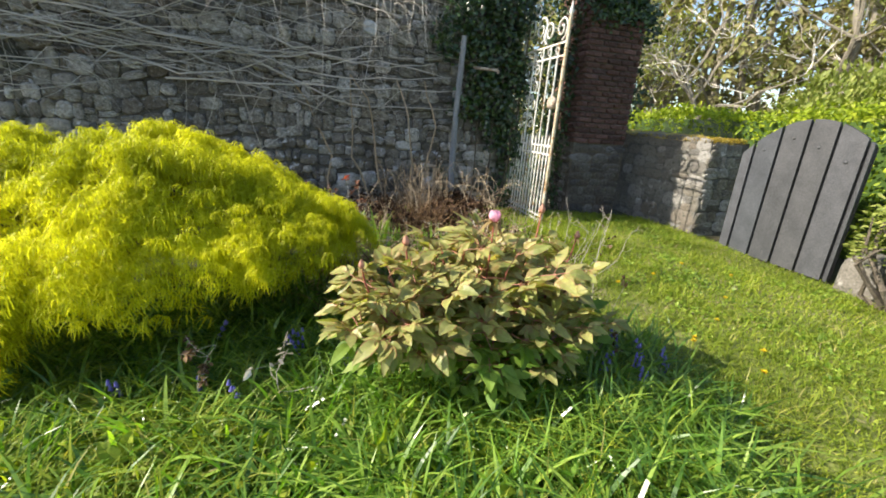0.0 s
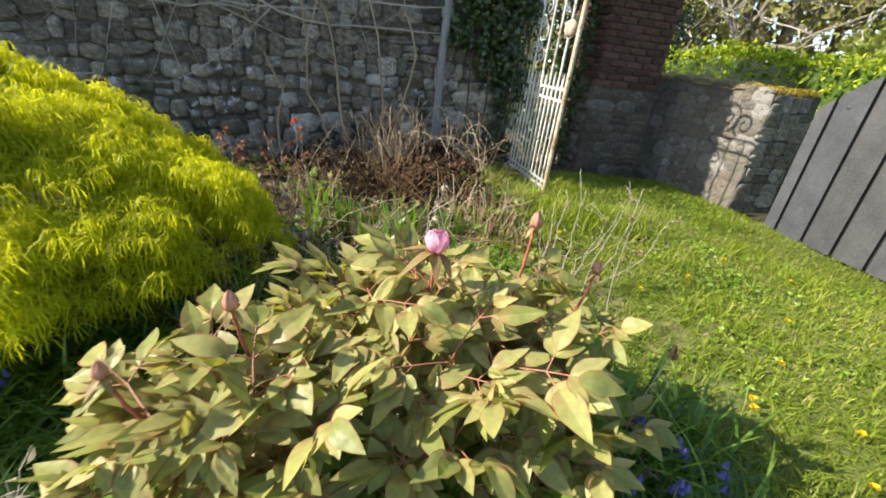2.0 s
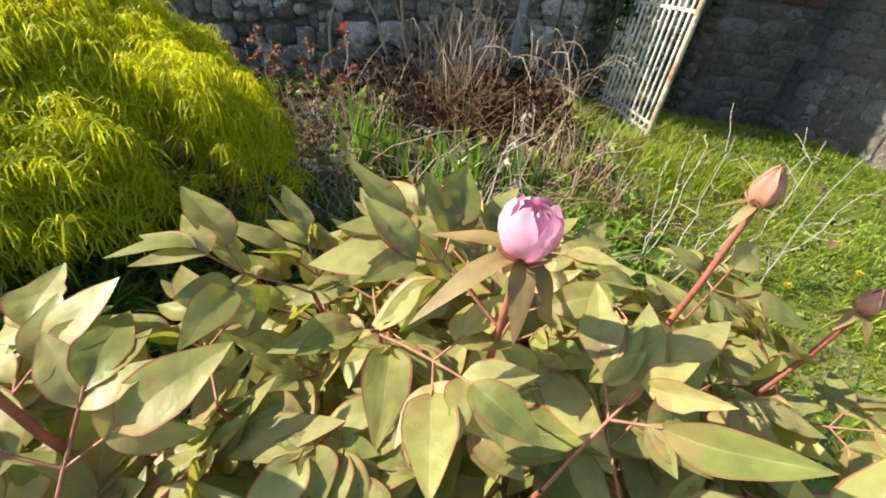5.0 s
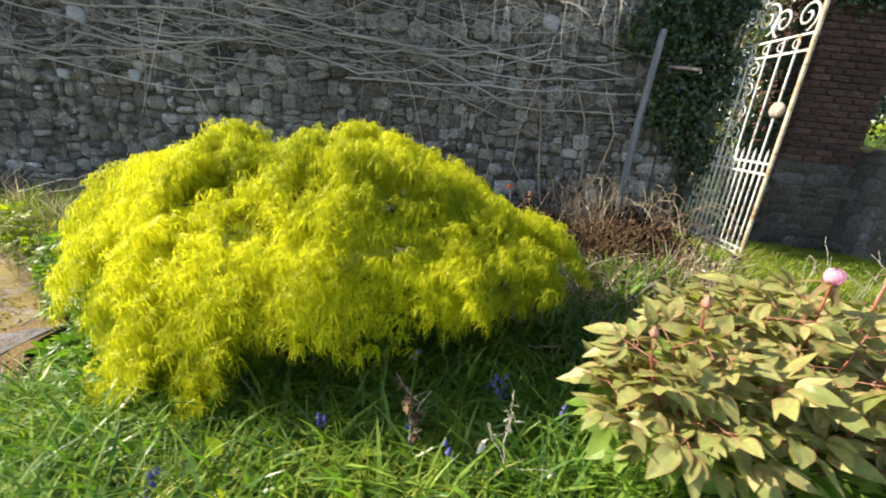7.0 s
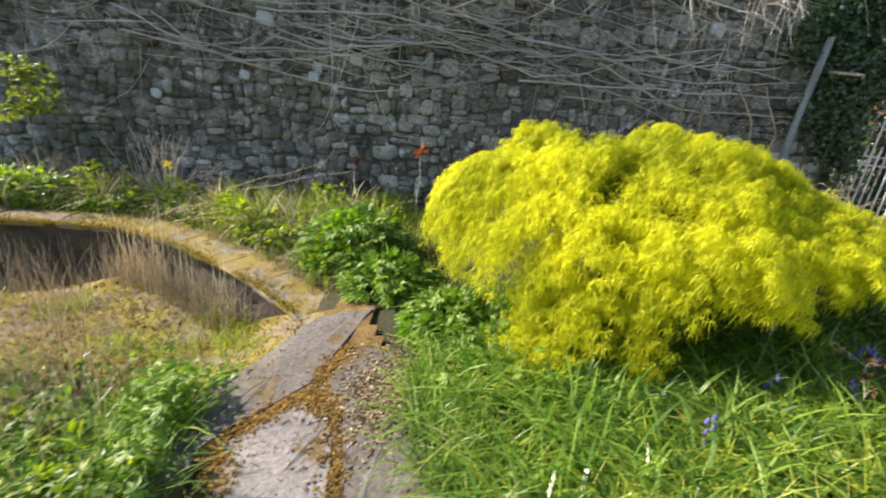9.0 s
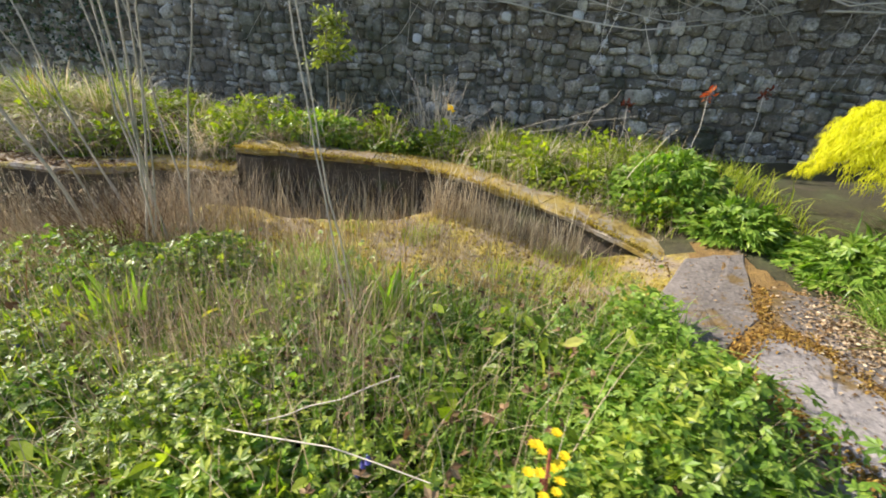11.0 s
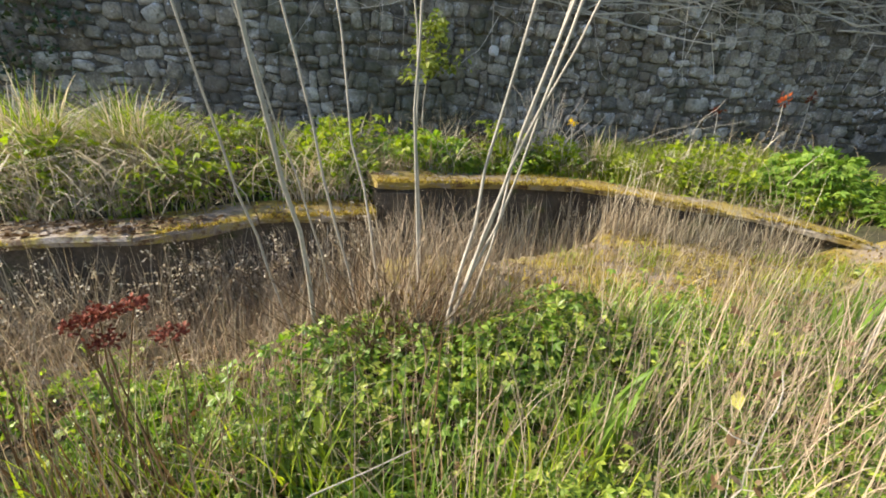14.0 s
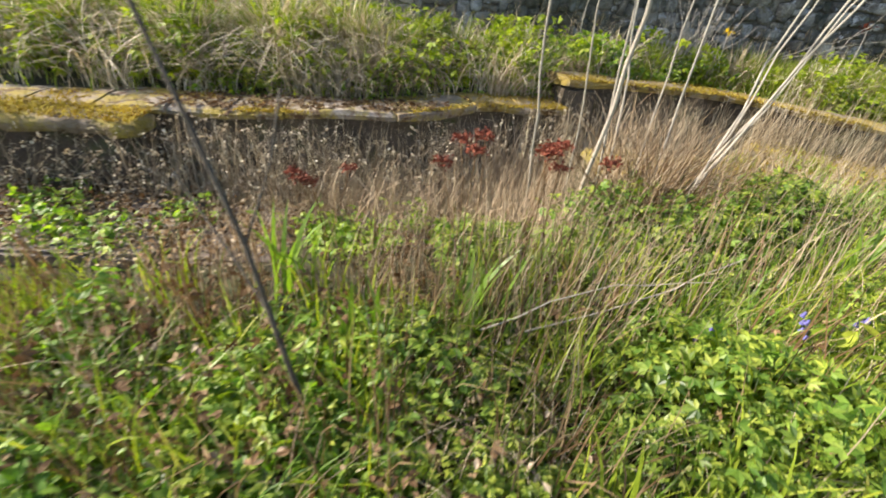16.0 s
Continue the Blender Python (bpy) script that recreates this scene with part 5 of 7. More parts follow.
def make_peony():
    bz = float(gz(*PEONY_BASE))
    shrub = thing("tree_peony", "bushy tree peony with olive bronze-edged leaves and pink buds", "shrub", (*PEONY_BASE, bz))
    g = np.random.default_rng(21)
    for (at, r, op, label), k in zip(BUDS, range(9)):
        flower_bud(shrub, at, r, op, k + 3, label)
        mid = (at[0] * 0.93 + PEONY_BASE[0] * 0.07, at[1] * 0.93 + PEONY_BASE[1] * 0.07, 0.50)
        t = np.linspace(0, 1, 9)[:, None]
        a, b, c_ = np.array((*PEONY_BASE, bz)), np.array(mid), np.array(at) - (0, 0, r * 0.8)
        p = (1 - t) ** 2 * a + 2 * t * (1 - t) * b + t ** 2 * c_
        child("stem", mesh_of("stem", *tube(p, np.linspace(0.008, 0.004, 9), 7), STEMRED, True), shrub)
    for (at, r, op, label), k in zip(BUDS, range(9)):
        for m in range(6 if op else 3):
            az = m * 1.05 + 0.4 + k
            v, f = leaflet(g.uniform(0.055, 0.10) if op else 0.04, g.uniform(0.012, 0.017) if op else 0.007, 0.35, g.uniform(0.3, 0.8), False, 900 + m + 10 * k)
            rot = frames_of(np.array([[math.cos(az), math.sin(az), g.uniform(-0.5, 0.5)]]), np.array([[0, 0, 1.0]]))[0]
            child("bract", mesh_of("bract", v @ rot.T + np.array(at) - (0, 0, r * 1.15), f, BRACT, True), shrub, "reddish bract under the bud")
    kinds, green = [], []
    for s in range(8):
        lv, st = compound_leaf(300 + s)
        stalk = mesh_of("stalk", *st, STALK, True)
        kinds.append((veined(mesh_of("leaf", *lv, PEONY, True)), stalk))
        green.append((mesh_of("leaf", *lv, PEONYGREEN, True), stalk))
    tops = [(at[0], at[1], at[2] - (0.27 if at[0] < 0.5 else 0.13 if op else 0.21)) for at, r, op, label in BUDS]
    tops += [(0.10, 1.64, 0.72), (0.20, 1.56, 0.62), (0.08, 1.76, 0.66), (0.28, 1.66, 0.70), (0.02, 1.65, 0.55), (0.16, 1.74, 0.74)]
    tries = 0
    while len(tops) < 48 and tries < 4000:
        tries += 1
        a, r = g.uniform(0, 2 * np.pi), math.sqrt(g.uniform(0, 1))
        x, y = 0.68 + 0.62 * r * math.cos(a), 1.93 + 0.41 * r * math.sin(a)
        z = 0.86 * math.sqrt(max(0.0, 1 - 0.7 * r ** 2.4)) * g.uniform(0.85, 1.0) * (0.70 if x < 0.36 else 1.0)
        if x < 0.42 and y > 1.84 or x < 0.56 and y > 2.08 or 0.16 < x < 0.30 and y > 1.70 or z < gz(x, y) + 0.2:
            continue
        if min(math.dist((x, y), q[:2]) for q in tops) < 0.115:
            continue
        tops.append((x, y, z))
    base = np.array((*PEONY_BASE, bz))
    for k, tip in enumerate(tops):
        tip = np.array(tip)
        t = np.linspace(0, 1, 8)[:, None]
        a = base + g.normal(0, 0.07, 3) * (1, 1, 0)
        b = np.array((a[0] * 0.35 + tip[0] * 0.65, a[1] * 0.35 + tip[1] * 0.65, tip[2] * 0.5))
        p = (1 - t) ** 2 * a + 2 * t * (1 - t) * b + t ** 2 * tip
        if k >= len(BUDS):
            child("stem", mesh_of("stem", *tube(p, np.linspace(0.007, 0.003, 8), 6), PALEBARK if k % 3 == 0 else STEMRED, True), shrub)
        turn = g.uniform(0, 6.28)
        for m in range(7):
            level = m / 7
            at = p[7] * (1 - level) + p[4] * level
            az = turn + m * 2.4
            lean = np.array([tip[0] - 0.6, tip[1] - 1.9, 0]) * 0.7
            out = np.array([math.cos(az), math.sin(az), g.uniform(-0.05, 0.75) - 0.5 * level]) + lean
            mid = at + unit(out) * 0.12
            if math.dist(mid, (0.60, 1.52, 1.15)) < 0.40 or mid[2] < gz(mid[0], mid[1]) + 0.06:
                continue
            up = np.array([-0.1, -0.15, 1.0]) + g.normal(0, 0.2, 3)
            rot = frames_of(out[None], up[None])[0]
            leaf, stalk = (green if mid[2] < 0.50 and g.random() < 0.7 else kinds)[int(g.integers(8))]
            size = g.uniform(0.75, 1.15)
            ob = new("leaf", leaf)
            ob.parent = shrub
            ob.matrix_parent_inverse = shrub.matrix_basis.inverted()
            ob.matrix_basis = Matrix.LocRotScale(Vector(at), Matrix(rot.tolist()).to_quaternion(), (size, size, size))
            sk = new("stalk", stalk)
            sk.parent = ob


make_peony()


# ---- trees and hedge beyond the low wall ----
def make_hedge():
    hedge = thing("hedge", "clipped yellow-green hedge behind the low wall", "hedge", (6.4, 4.0, 0.1))
    g = np.random.default_rng(51)
    n = 15000
    y = g.uniform(-3, 8.5, n)
    u = g.uniform(0, 1, n)
    top = u < 0.45
    x = np.where(top, g.uniform(5.9, 7.0, n), 5.9 + g.normal(0, 0.05, n))
    z = np.where(top, 1.82 + 0.08 * np.sin(y * 2.1) + g.normal(0, 0.05, n), g.uniform(0.2, 1.85, n))
    far = y > 7.6
    p = np.stack([x, y, z], -1)
    child("foliage", mesh_of("foliage", *leaves_at(OVAL, p, 0.075, 3, 0.8, -0.2, 0.7), HEDGE), hedge)["kind"] = "stuff"
    # solid box filling the hedge, in the dark ivy leaf colour
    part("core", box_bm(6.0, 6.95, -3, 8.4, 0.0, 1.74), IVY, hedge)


def branching(base, height, spread, seed, levels=4):
    """Limbs of a bare tree, as lists of (path, radius0, radius1)."""
    g = np.random.default_rng(seed)
    out = []

    def grow(p, d, l, r, lev):
        n = 5
        pts = [p]
        for k in range(n):
            d = unit(d + g.normal(0, 0.16, 3) + (0, 0, 0.05))
            pts.append(pts[-1] + d * l / n)
        out.append((np.array(pts), r, r * 0.55, lev))
        if lev < levels:
            for k in range(3 if lev else 5):
                q = pts[int(g.integers(2, n + 1))]
                nd = unit(d + g.normal(0, spread, 3) * (1, 1, 0.6))
                grow(q, nd, l * g.uniform(0.5, 0.75), r * 0.5, lev + 1)

    grow(np.array(base, float), np.array([0, 0, 1.0]), height * 0.45, height * 0.016, 0)
    return out


def make_bare_tree(at, height, seed, label, leafy=0):
    tree = thing("bare_tree", label, "tree", at, group="trees beyond the garden")
    limbs = branching(at, height, 0.75, seed)
    big = [tube(p, np.linspace(a, b, len(p)), 6) for p, a, b, lev in limbs if lev == 0]
    child("trunk", mesh_of("trunk", *merge(big), TREEBARK, True), tree)
    mid = [tube(p, np.linspace(a, b, len(p)), 5) for p, a, b, lev in limbs if lev in (1, 2)]
    child("branchwork", mesh_of("branchwork", *merge(mid), TREEBARK), tree)["kind"] = "stuff"
    fine = [tube(p, np.linspace(max(a, 0.012), 0.006, len(p)), 3) for p, a, b, lev in limbs if lev > 2]
    child("twigwork", mesh_of("twigwork", *merge(fine), TWIG), tree)["kind"] = "stuff"
    if leafy:
        g = np.random.default_rng(seed + 1)
        tips = np.array([p[-1] for p, a, b, lev in limbs if lev > 1])
        q = tips[g.integers(0, len(tips), leafy)] + g.normal(0, 0.35, (leafy, 3))
        child("crown", mesh_of("crown", *leaves_at(OVAL, q, 0.09, seed, 0.8, 0.2, 0.8), FARLEAF), tree)["kind"] = "stuff"


def make_mound(at, rad, n, seed, mat, label, size=0.09):
    shrub = thing("shrub", label, "shrub", (at[0], at[1], float(gz(at[0], at[1]))))
    g = np.random.default_rng(seed)
    d = random_dirs(n, g, 1.0)
    d[:, 2] = np.abs(d[:, 2])
    wob = np.array([1 + 0.22 * noise.noise(Vector(v) * 2.4 + Vector((seed, 0, 0))) for v in d])
    p = np.array(at) + d * np.array(rad) * (wob * g.uniform(0.78, 1.03, n))[:, None]
    child("crown", mesh_of("crown", *leaves_at(OVAL, p, size, seed, 0.8, 0.0, 0.7), mat), shrub)["kind"] = "stuff"
    st = [tube(bend_path((at[0], at[1], gz(at[0], at[1])), tuple(q), 0, 0.05, 6, k), np.linspace(0.03, 0.006, 6), 5) for k, q in enumerate(p[:14])]
    child("branchwork", mesh_of("branchwork", *merge(st), BARK), shrub)


make_hedge()
for k, (x, y, h) in enumerate([(10.2, 10.5, 7), (8.2, 13.5, 8), (14.5, 10.5, 10), (11.5, 14.5, 9), (16.5, 7.5, 10), (12, 3.0, 8), (18.5, 11, 11), (17, 3.5, 10), (7.2, 11.2, 6)]):
    make_bare_tree((x, y, 0.1), h, 500 + k, "bare spring tree with a tangle of pale grey twigs", 2200 if k % 2 else 1300)
def make_far_wood():
    g = np.random.default_rng(58)
    n = 34000
    a = g.uniform(radians(15), radians(72), n)
    d = g.uniform(17, 24, n)
    z = g.uniform(0.2, 13, n)
    p = np.stack([d * np.cos(a), d * np.sin(a), z], -1)
    dens = np.array([noise.noise(Vector(v) * 0.55) + 0.5 * noise.noise(Vector(v) * 1.6) for v in p])
    p = p[dens > -0.16 + 0.02 * z]
    ob = new("far_wood", mesh_of("far_wood", *leaves_at(TRIPLE, p, 0.30, 5, 0.8, 0.2, 0.9), FARTWIG))
    tagged(ob, "distant woodland of bare twigs and young leaves", "woodland", kind="stuff")
    trunks = []
    for k in range(34):
        b, e = g.uniform(radians(15), radians(72)), g.uniform(17, 24)
        q = (e * math.cos(b), e * math.sin(b), 0)
        trunks.append(tube(bend_path(q, (q[0] + g.normal(0, 0.8), q[1] + g.normal(0, 0.8), 12), 0, 0.1, 8, 700 + k), np.linspace(0.16, 0.05, 8), 6))
    ob = new("far_trunks", mesh_of("far_trunks", *merge(trunks), TREEBARK))
    tagged(ob, "slim pale trunks of the distant woodland", "woodland", kind="stuff")


make_far_wood()
make_mound((10.6, 6.3, 0.1), (2.7, 2.7, 2.9), 13000, 61, FARLEAF, "large loose light green shrub behind the hedge", 0.13)
make_mound((9.2, 1.6, 0.1), (1.8, 2.2, 2.3), 5000, 62, FARLEAF, "rounded light green shrub behind the hedge", 0.13)
make_mound((6.4, 8.9, 0.1), (1.2, 0.9, 2.1), 3500, 63, IVY, "dark evergreen shrub beside the pier", 0.08)
make_mound((4.55, 2.2, 0.5), (0.35, 0.35, 0.75), 900, 64, FARLEAF, "pale green shrub beside the stone post", 0.05)


# ---- grass and low growth ----
def stuff(name, data, mat, label, category):
    ob = new(name, mesh_of(name, *data, mat))
    return tagged(ob, label, category, kind="stuff")


def clumped(n, x0, x1, y0, y1, seed, centres=60, spread=0.16):
    g = np.random.default_rng(seed)
    c = np.stack([g.uniform(x0, x1, centres), g.uniform(y0, y1, centres)], -1)
    q = c[g.integers(0, centres, n)] + g.normal(0, spread, (n, 2))
    return np.column_stack([q, gz(q[:, 0], q[:, 1])])


def off_walls(p):
    return p[(p[:, 1] < WALL_Y - 0.1) & ~in_path(p)]


def make_grass():
    g = np.random.default_rng(71)
    # strap leaves of the bluebell bed
    p = np.concatenate([ground_points(6500, -2.3, 1.5, 0.7, 3.2, 1), clumped(8500, -2.4, 1.4, 0.7, 2.9, 2, 90, 0.11), clumped(1800, 1.0, 1.75, 0.4, 1.9, 2222, 24, 0.10)])
    p = off_walls(p)
    stuff("strap_leaves", blades(p, 0.16 + 0.28 * g.uniform(0, 1, len(p)) ** 1.6, g.uniform(0.010, 0.023, len(p)), g.uniform(0.3, 1.5, len(p)), 5, 3, 0.9), LUSH, "lush dark green strap leaves of bluebells", "grass")
    p = off_walls(np.concatenate([clumped(4200, -2.5, 1.4, 0.4, 2.0, 5, 56, 0.12), ground_points(700, -2.5, 1.5, 0.6, 2.8, 6)]))
    stuff("long_grass", blades(p, g.uniform(0.15, 0.38, len(p)), g.uniform(0.005, 0.009, len(p)), g.uniform(0.3, 1.2, len(p)), 4, 7), LAWN, "bright long grass mixed through the bed", "grass")
    p = off_walls(clumped(2600, -2.1, -0.3, 0.45, 1.55, 650, 44, 0.10))
    stuff("sunlit_blades", blades(p, g.uniform(0.16, 0.36, len(p)), g.uniform(0.009, 0.017, len(p)), g.uniform(0.3, 1.4, len(p)), 5, 651, 0.9), LAWN, "broad sunlit grass blades at the front of the bed", "grass")
    xs, ys = np.arange(1.5, 4.76, 0.12), np.arange(0.2, 5.7, 0.12)
    X, Y = np.meshgrid(xs, ys, indexing="ij")
    i, j = np.meshgrid(np.arange(len(xs) - 1), np.arange(len(ys) - 1), indexing="ij")
    a = (i * len(ys) + j).ravel()
    turf = new("turf", mesh_of("turf", np.stack([X, Y, gz(X, Y) + 0.012], -1), np.stack([a, a + len(ys), a + len(ys) + 1, a + 1], -1), TURF, True))
    tagged(turf, "close green turf of the lawn", "lawn", kind="structure")
    # lawn
    p = ground_points(52000, 1.3, 4.75, 0.4, 5.6, 8)
    p = p[(p[:, 0] > 1.45 + 0.2 * np.sin(p[:, 1] * 3))]
    bare = np.hypot((p[:, 0] - 2.15) / 0.35, (p[:, 1] - 2.1) / 0.2)
    p = p[bare > g.uniform(0.6, 1.1, len(p))]
    stuff("lawn", blades(p, g.uniform(0.03, 0.09, len(p)), g.uniform(0.005, 0.009, len(p)), g.uniform(0.3, 1.4, len(p)), 2, 9), LAWN, "sunlit mown lawn with daisies and dry patches", "lawn")
    q = clumped(2600, 2.6, 4.6, 2.0, 4.2, 260, 40, 0.16)
    q = q[q[:, 0] < 4.68]
    stuff("lawn_straw", blades(q, g.uniform(0.02, 0.07, len(q)), 0.006, g.uniform(0.6, 1.8, len(q)), 2, 261), STRAW, "dry bleached grass in the lawn", "dry grass")
    q = clumped(3800, 1.4, 4.5, 0.6, 5.0, 262, 80, 0.1)
    q[:, 2] += 0.035
    stuff("lawn_weeds", leaves_at(TRIPLE, q, 0.032, 263, 0.3, 0.0, 0.5), WEED, "clover and small weeds in the lawn", "weeds")
    q = clumped(6500, 1.5, 4.5, 0.5, 5.3, 264, 120, 0.09)
    stuff("lawn_clumps", blades(q, g.uniform(0.08, 0.17, len(q)), 0.006, g.uniform(0.4, 1.4, len(q)), 3, 265), LAWN, "longer clumps of grass in the lawn", "grass")
    p = clumped(2600, 1.6, 2.9, 3.6, 4.9, 10, 16, 0.12)
    stuff("lawn_tufts", blades(p, g.uniform(0.12, 0.26, len(p)), 0.007, g.uniform(0.3, 1.1, len(p)), 3, 11), LAWN, "longer grass tufts round the gate foot", "grass")
    # beyond the lawn, towards the hedge and behind the walker
    p = ground_points(16000, -12, 6, -3.0, 0.5, 12)
    p = p[~in_path(p)]
    stuff("rough_grass", blades(p, g.uniform(0.06, 0.16, len(p)), 0.009, g.uniform(0.3, 1.3, len(p)), 2, 13), LAWN, "rough grass behind the beds", "grass")
    # dead bed under the wall
    p = ground_points(650, -0.4, 2.0, 3.3, 5.5, 14, 0.01)
    stuff("dead_bracken", leaves_at(TRIPLE, p + np.column_stack([0 * p[:, :2], g.uniform(0, 0.10, len(p))]), 0.075, 15, 0.5, 0.2, 0.9), DEADLEAF, "crumpled brown dead stems and leaves in the bed", "dead leaves")
    q = np.concatenate([clumped(2200, -0.7, 1.95, 4.7, 5.45, 601, 20, 0.13), clumped(800, 0.5, 1.5, 4.0, 4.8, 602, 8, 0.14)])
    q = off_walls(q)
    q[:, 2] += g.uniform(0, 1, len(q)) ** 0.8 * (0.08 + 0.24 * np.abs(np.sin(q[:, 0] * 3.1 + 0.6)))
    stuff("dead_fern", leaves_at(TRIPLE, q, 0.045, 603, 0.6, 0.4, 0.9), DARKFERN, "dark brown collapsed fern fronds at the wall foot", "dead leaves")
    q = off_walls(np.concatenate([clumped(520, -0.5, 1.9, 3.0, 5.2, 604, 22, 0.10), clumped(260, 1.3, 2.0, 4.3, 5.3, 605, 9, 0.1)]))
    q[:, 2] += g.uniform(0.01, 0.14, len(q))
    stuff("bed_seedlings", leaves_at(FIVE, q, 0.062, 606, 0.5, 0.1, 0.6), WEED, "fresh green seedlings coming up through the dead bed", "weeds")
    q = clumped(1500, -0.55, 0.75, 2.75, 3.7, 607, 14, 0.10)
    q[:, 2] += g.uniform(0, 0.07, len(q))
    stuff("pale_litter", leaves_at(OVAL, q, 0.034, 608, 0.6, 0.0, 0.9), PALESTRAW, "bleached fallen leaves and moss on the bed", "leaf litter")
    q = clumped(380, 0.2, 1.3, 2.7, 3.9, 609, 16, 0.05)
    stuff("bulb_blades", blades(q, g.uniform(0.16, 0.34, len(q)), g.uniform(0.010, 0.016, len(q)), g.uniform(0.02, 0.35, len(q)), 4, 610), LUSH, "upright green bulb leaves among the dead stems", "plant leaves")
    arcs = []
    for k in range(70):
        b = np.array([g.uniform(0.5, 1.9), g.uniform(4.9, 5.4), 0.0])
        b[2] = gz(b[0], b[1])
        e = b + (g.normal(0.1, 0.25), g.uniform(-0.7, 0.0), g.uniform(0.0, 0.5))
        p = bend_path(b, e, -g.uniform(0.15, 0.5), 0.02, 9, 6900 + k)
        p[:, 2] = np.maximum(p[:, 2], gz(p[:, 0], p[:, 1]))
        arcs.append(tube(p, np.linspace(0.004, 0.002, 9), 4))
    stuff("arching_stems", merge(arcs), BRUSH, "grey climber stems arching down to the bed from the wall", "dead stems")
    p = clumped(420, 0.1, 2.0, 2.9, 5.0, 16, 14, 0.15)
    stuff("dry_stalks", blades(p, g.uniform(0.2, 0.6, len(p)), 0.006, g.uniform(0.1, 0.9, len(p)), 3, 17), STRAW, "dry straw-coloured stalks in the bed", "dead stems")
    # the weedy bed
    p = np.concatenate([clumped(34000, -12.0, -3.9, 0.3, 2.1, 18, 150, 0.15), ground_points(9000, -12.6, -3.7, 0.2, 2.0, 19)])
    p = off_walls(p)
    p = p[(p[:, 0] > -8.3) | (g.random(len(p)) < np.where(p[:, 0] < -9.3, 0.75, 0.75))]
    p = p[(p[:, 0] > -9.0) | (p[:, 1] < 1.25)]
    hump = 0.05 + np.where(p[:, 0] < -8.4, 0.24, 0.42) * np.clip(np.array([noise.noise((x * 1.3, y * 1.3, 5)) for x, y in p[:, :2]]) + 0.35, 0, 1)
    p[:, 2] += g.uniform(0, 1, len(p)) ** 0.7 * hump
    k = len(p) // 2
    stuff("weeds", leaves_at(FIVE, p[:k], 0.052, 20, 0.5, 0.0, 0.6), FIELDWEED, "fresh green leafy weeds in a dense tangle", "weeds")
    stuff("weeds", leaves_at(TRIPLE, p[k:], 0.046, 21, 0.4, 0.1, 0.5), FERNY, "darker green leafy weeds in a dense tangle", "weeds")
    q = np.concatenate([clumped(6500, -9.2, -5.0, 0.25, 1.05, 630, 80, 0.12), clumped(3500, -12.0, -9.0, 0.2, 1.2, 631, 40, 0.13)])
    q = off_walls(q)
    q[:, 2] += 0.04 + g.uniform(0, 1, len(q)) ** 0.6 * (0.10 + 0.24 * np.abs(np.sin(q[:, 0] * 2.9) * np.cos(q[:, 1] * 3.7 + q[:, 0])))
    k = len(q) * 2 // 3
    stuff("ground_ivy", leaves_at(FIVE, q[:k], 0.038, 632, 0.4, 0.0, 0.5), FIELDWEED, "bright small-leaved weeds carpeting the bed", "weeds")
    stuff("dark_weeds", leaves_at(OVAL, q[k:], 0.048, 633, 0.5, 0.1, 0.6), FERNY, "darker broad leaves among the weeds", "weeds")
    q = off_walls(clumped(1700, -11.6, -5.0, 0.25, 1.3, 634, 70, 0.14))
    stuff("thin_straw", blades(q, g.uniform(0.22, 0.55, len(q)), g.uniform(0.0025, 0.005, len(q)), g.uniform(0.1, 1.3, len(q)), 4, 635, 1.3), STRAW, "thin dry grass stems woven through the weeds", "dry grass")
    q = off_walls(clumped(500, -11.8, -8.6, 0.2, 1.4, 636, 40, 0.12))
    q[:, 2] += g.uniform(0.05, 0.25, len(q))
    stuff("pale_dead_leaves", leaves_at(OVAL, q, 0.032, 637, 0.6, 0.2, 0.9), BRUSH, "bleached dead leaves hanging among the weeds", "dead leaves")
    q = off_walls(clumped(1300, -11.4, -6.4, 0.25, 1.4, 652, 60, 0.07))
    stuff("upright_blades", blades(q, g.uniform(0.28, 0.52, len(q)), g.uniform(0.006, 0.013, len(q)), g.uniform(0.05, 0.6, len(q)), 5, 653, 0.9), LAWN, "upright green blades rising through the weeds", "grass")
    q = off_walls(clumped(240, -11.2, -7.4, 0.4, 1.5, 654, 40, 0.08))
    stuff("dark_stalks", blades(q, g.uniform(0.45, 0.8, len(q)), g.uniform(0.004, 0.008, len(q)), g.uniform(0.02, 0.35, len(q)), 4, 655, 1.4), DEADLEAF, "dark dead flower stalks standing over the weeds", "dead stems")
    p = np.concatenate([clumped(2300, -10.6, -4.2, 1.1, 2.5, 22, 60, 0.15), clumped(600, -6.9, -4.6, 1.0, 2.3, 223, 30, 0.16)])
    p = off_walls(p)
    stuff("dry_grass", blades(p, g.uniform(0.2, 0.58, len(p)), g.uniform(0.002, 0.0045, len(p)), g.uniform(0.05, 0.8, len(p)), 3, 23), STRAW, "dry tan grass stalks standing among the weeds", "dry grass")
    p = off_walls(clumped(6800, -12.0, -4.0, 0.4, 2.2, 24, 110, 0.15))
    p = p[(p[:, 0] > -9.0) | (p[:, 1] < 1.25)]
    stuff("green_blades", blades(p, g.uniform(0.15, 0.38, len(p)), 0.008, g.uniform(0.1, 0.9, len(p)), 3, 25), PATHGRASS, "green grass blades among the weeds", "grass")
    p = off_walls(clumped(260, -9.5, -4.2, 0.6, 2.4, 250, 40, 0.2))
    stuff("tall_stalks", blades(p, g.uniform(0.5, 0.9, len(p)), 0.0034, g.uniform(0.02, 0.35, len(p)), 4, 251, 1.5), STRAW, "tall thin dry stalks rising from the weeds", "dry grass")
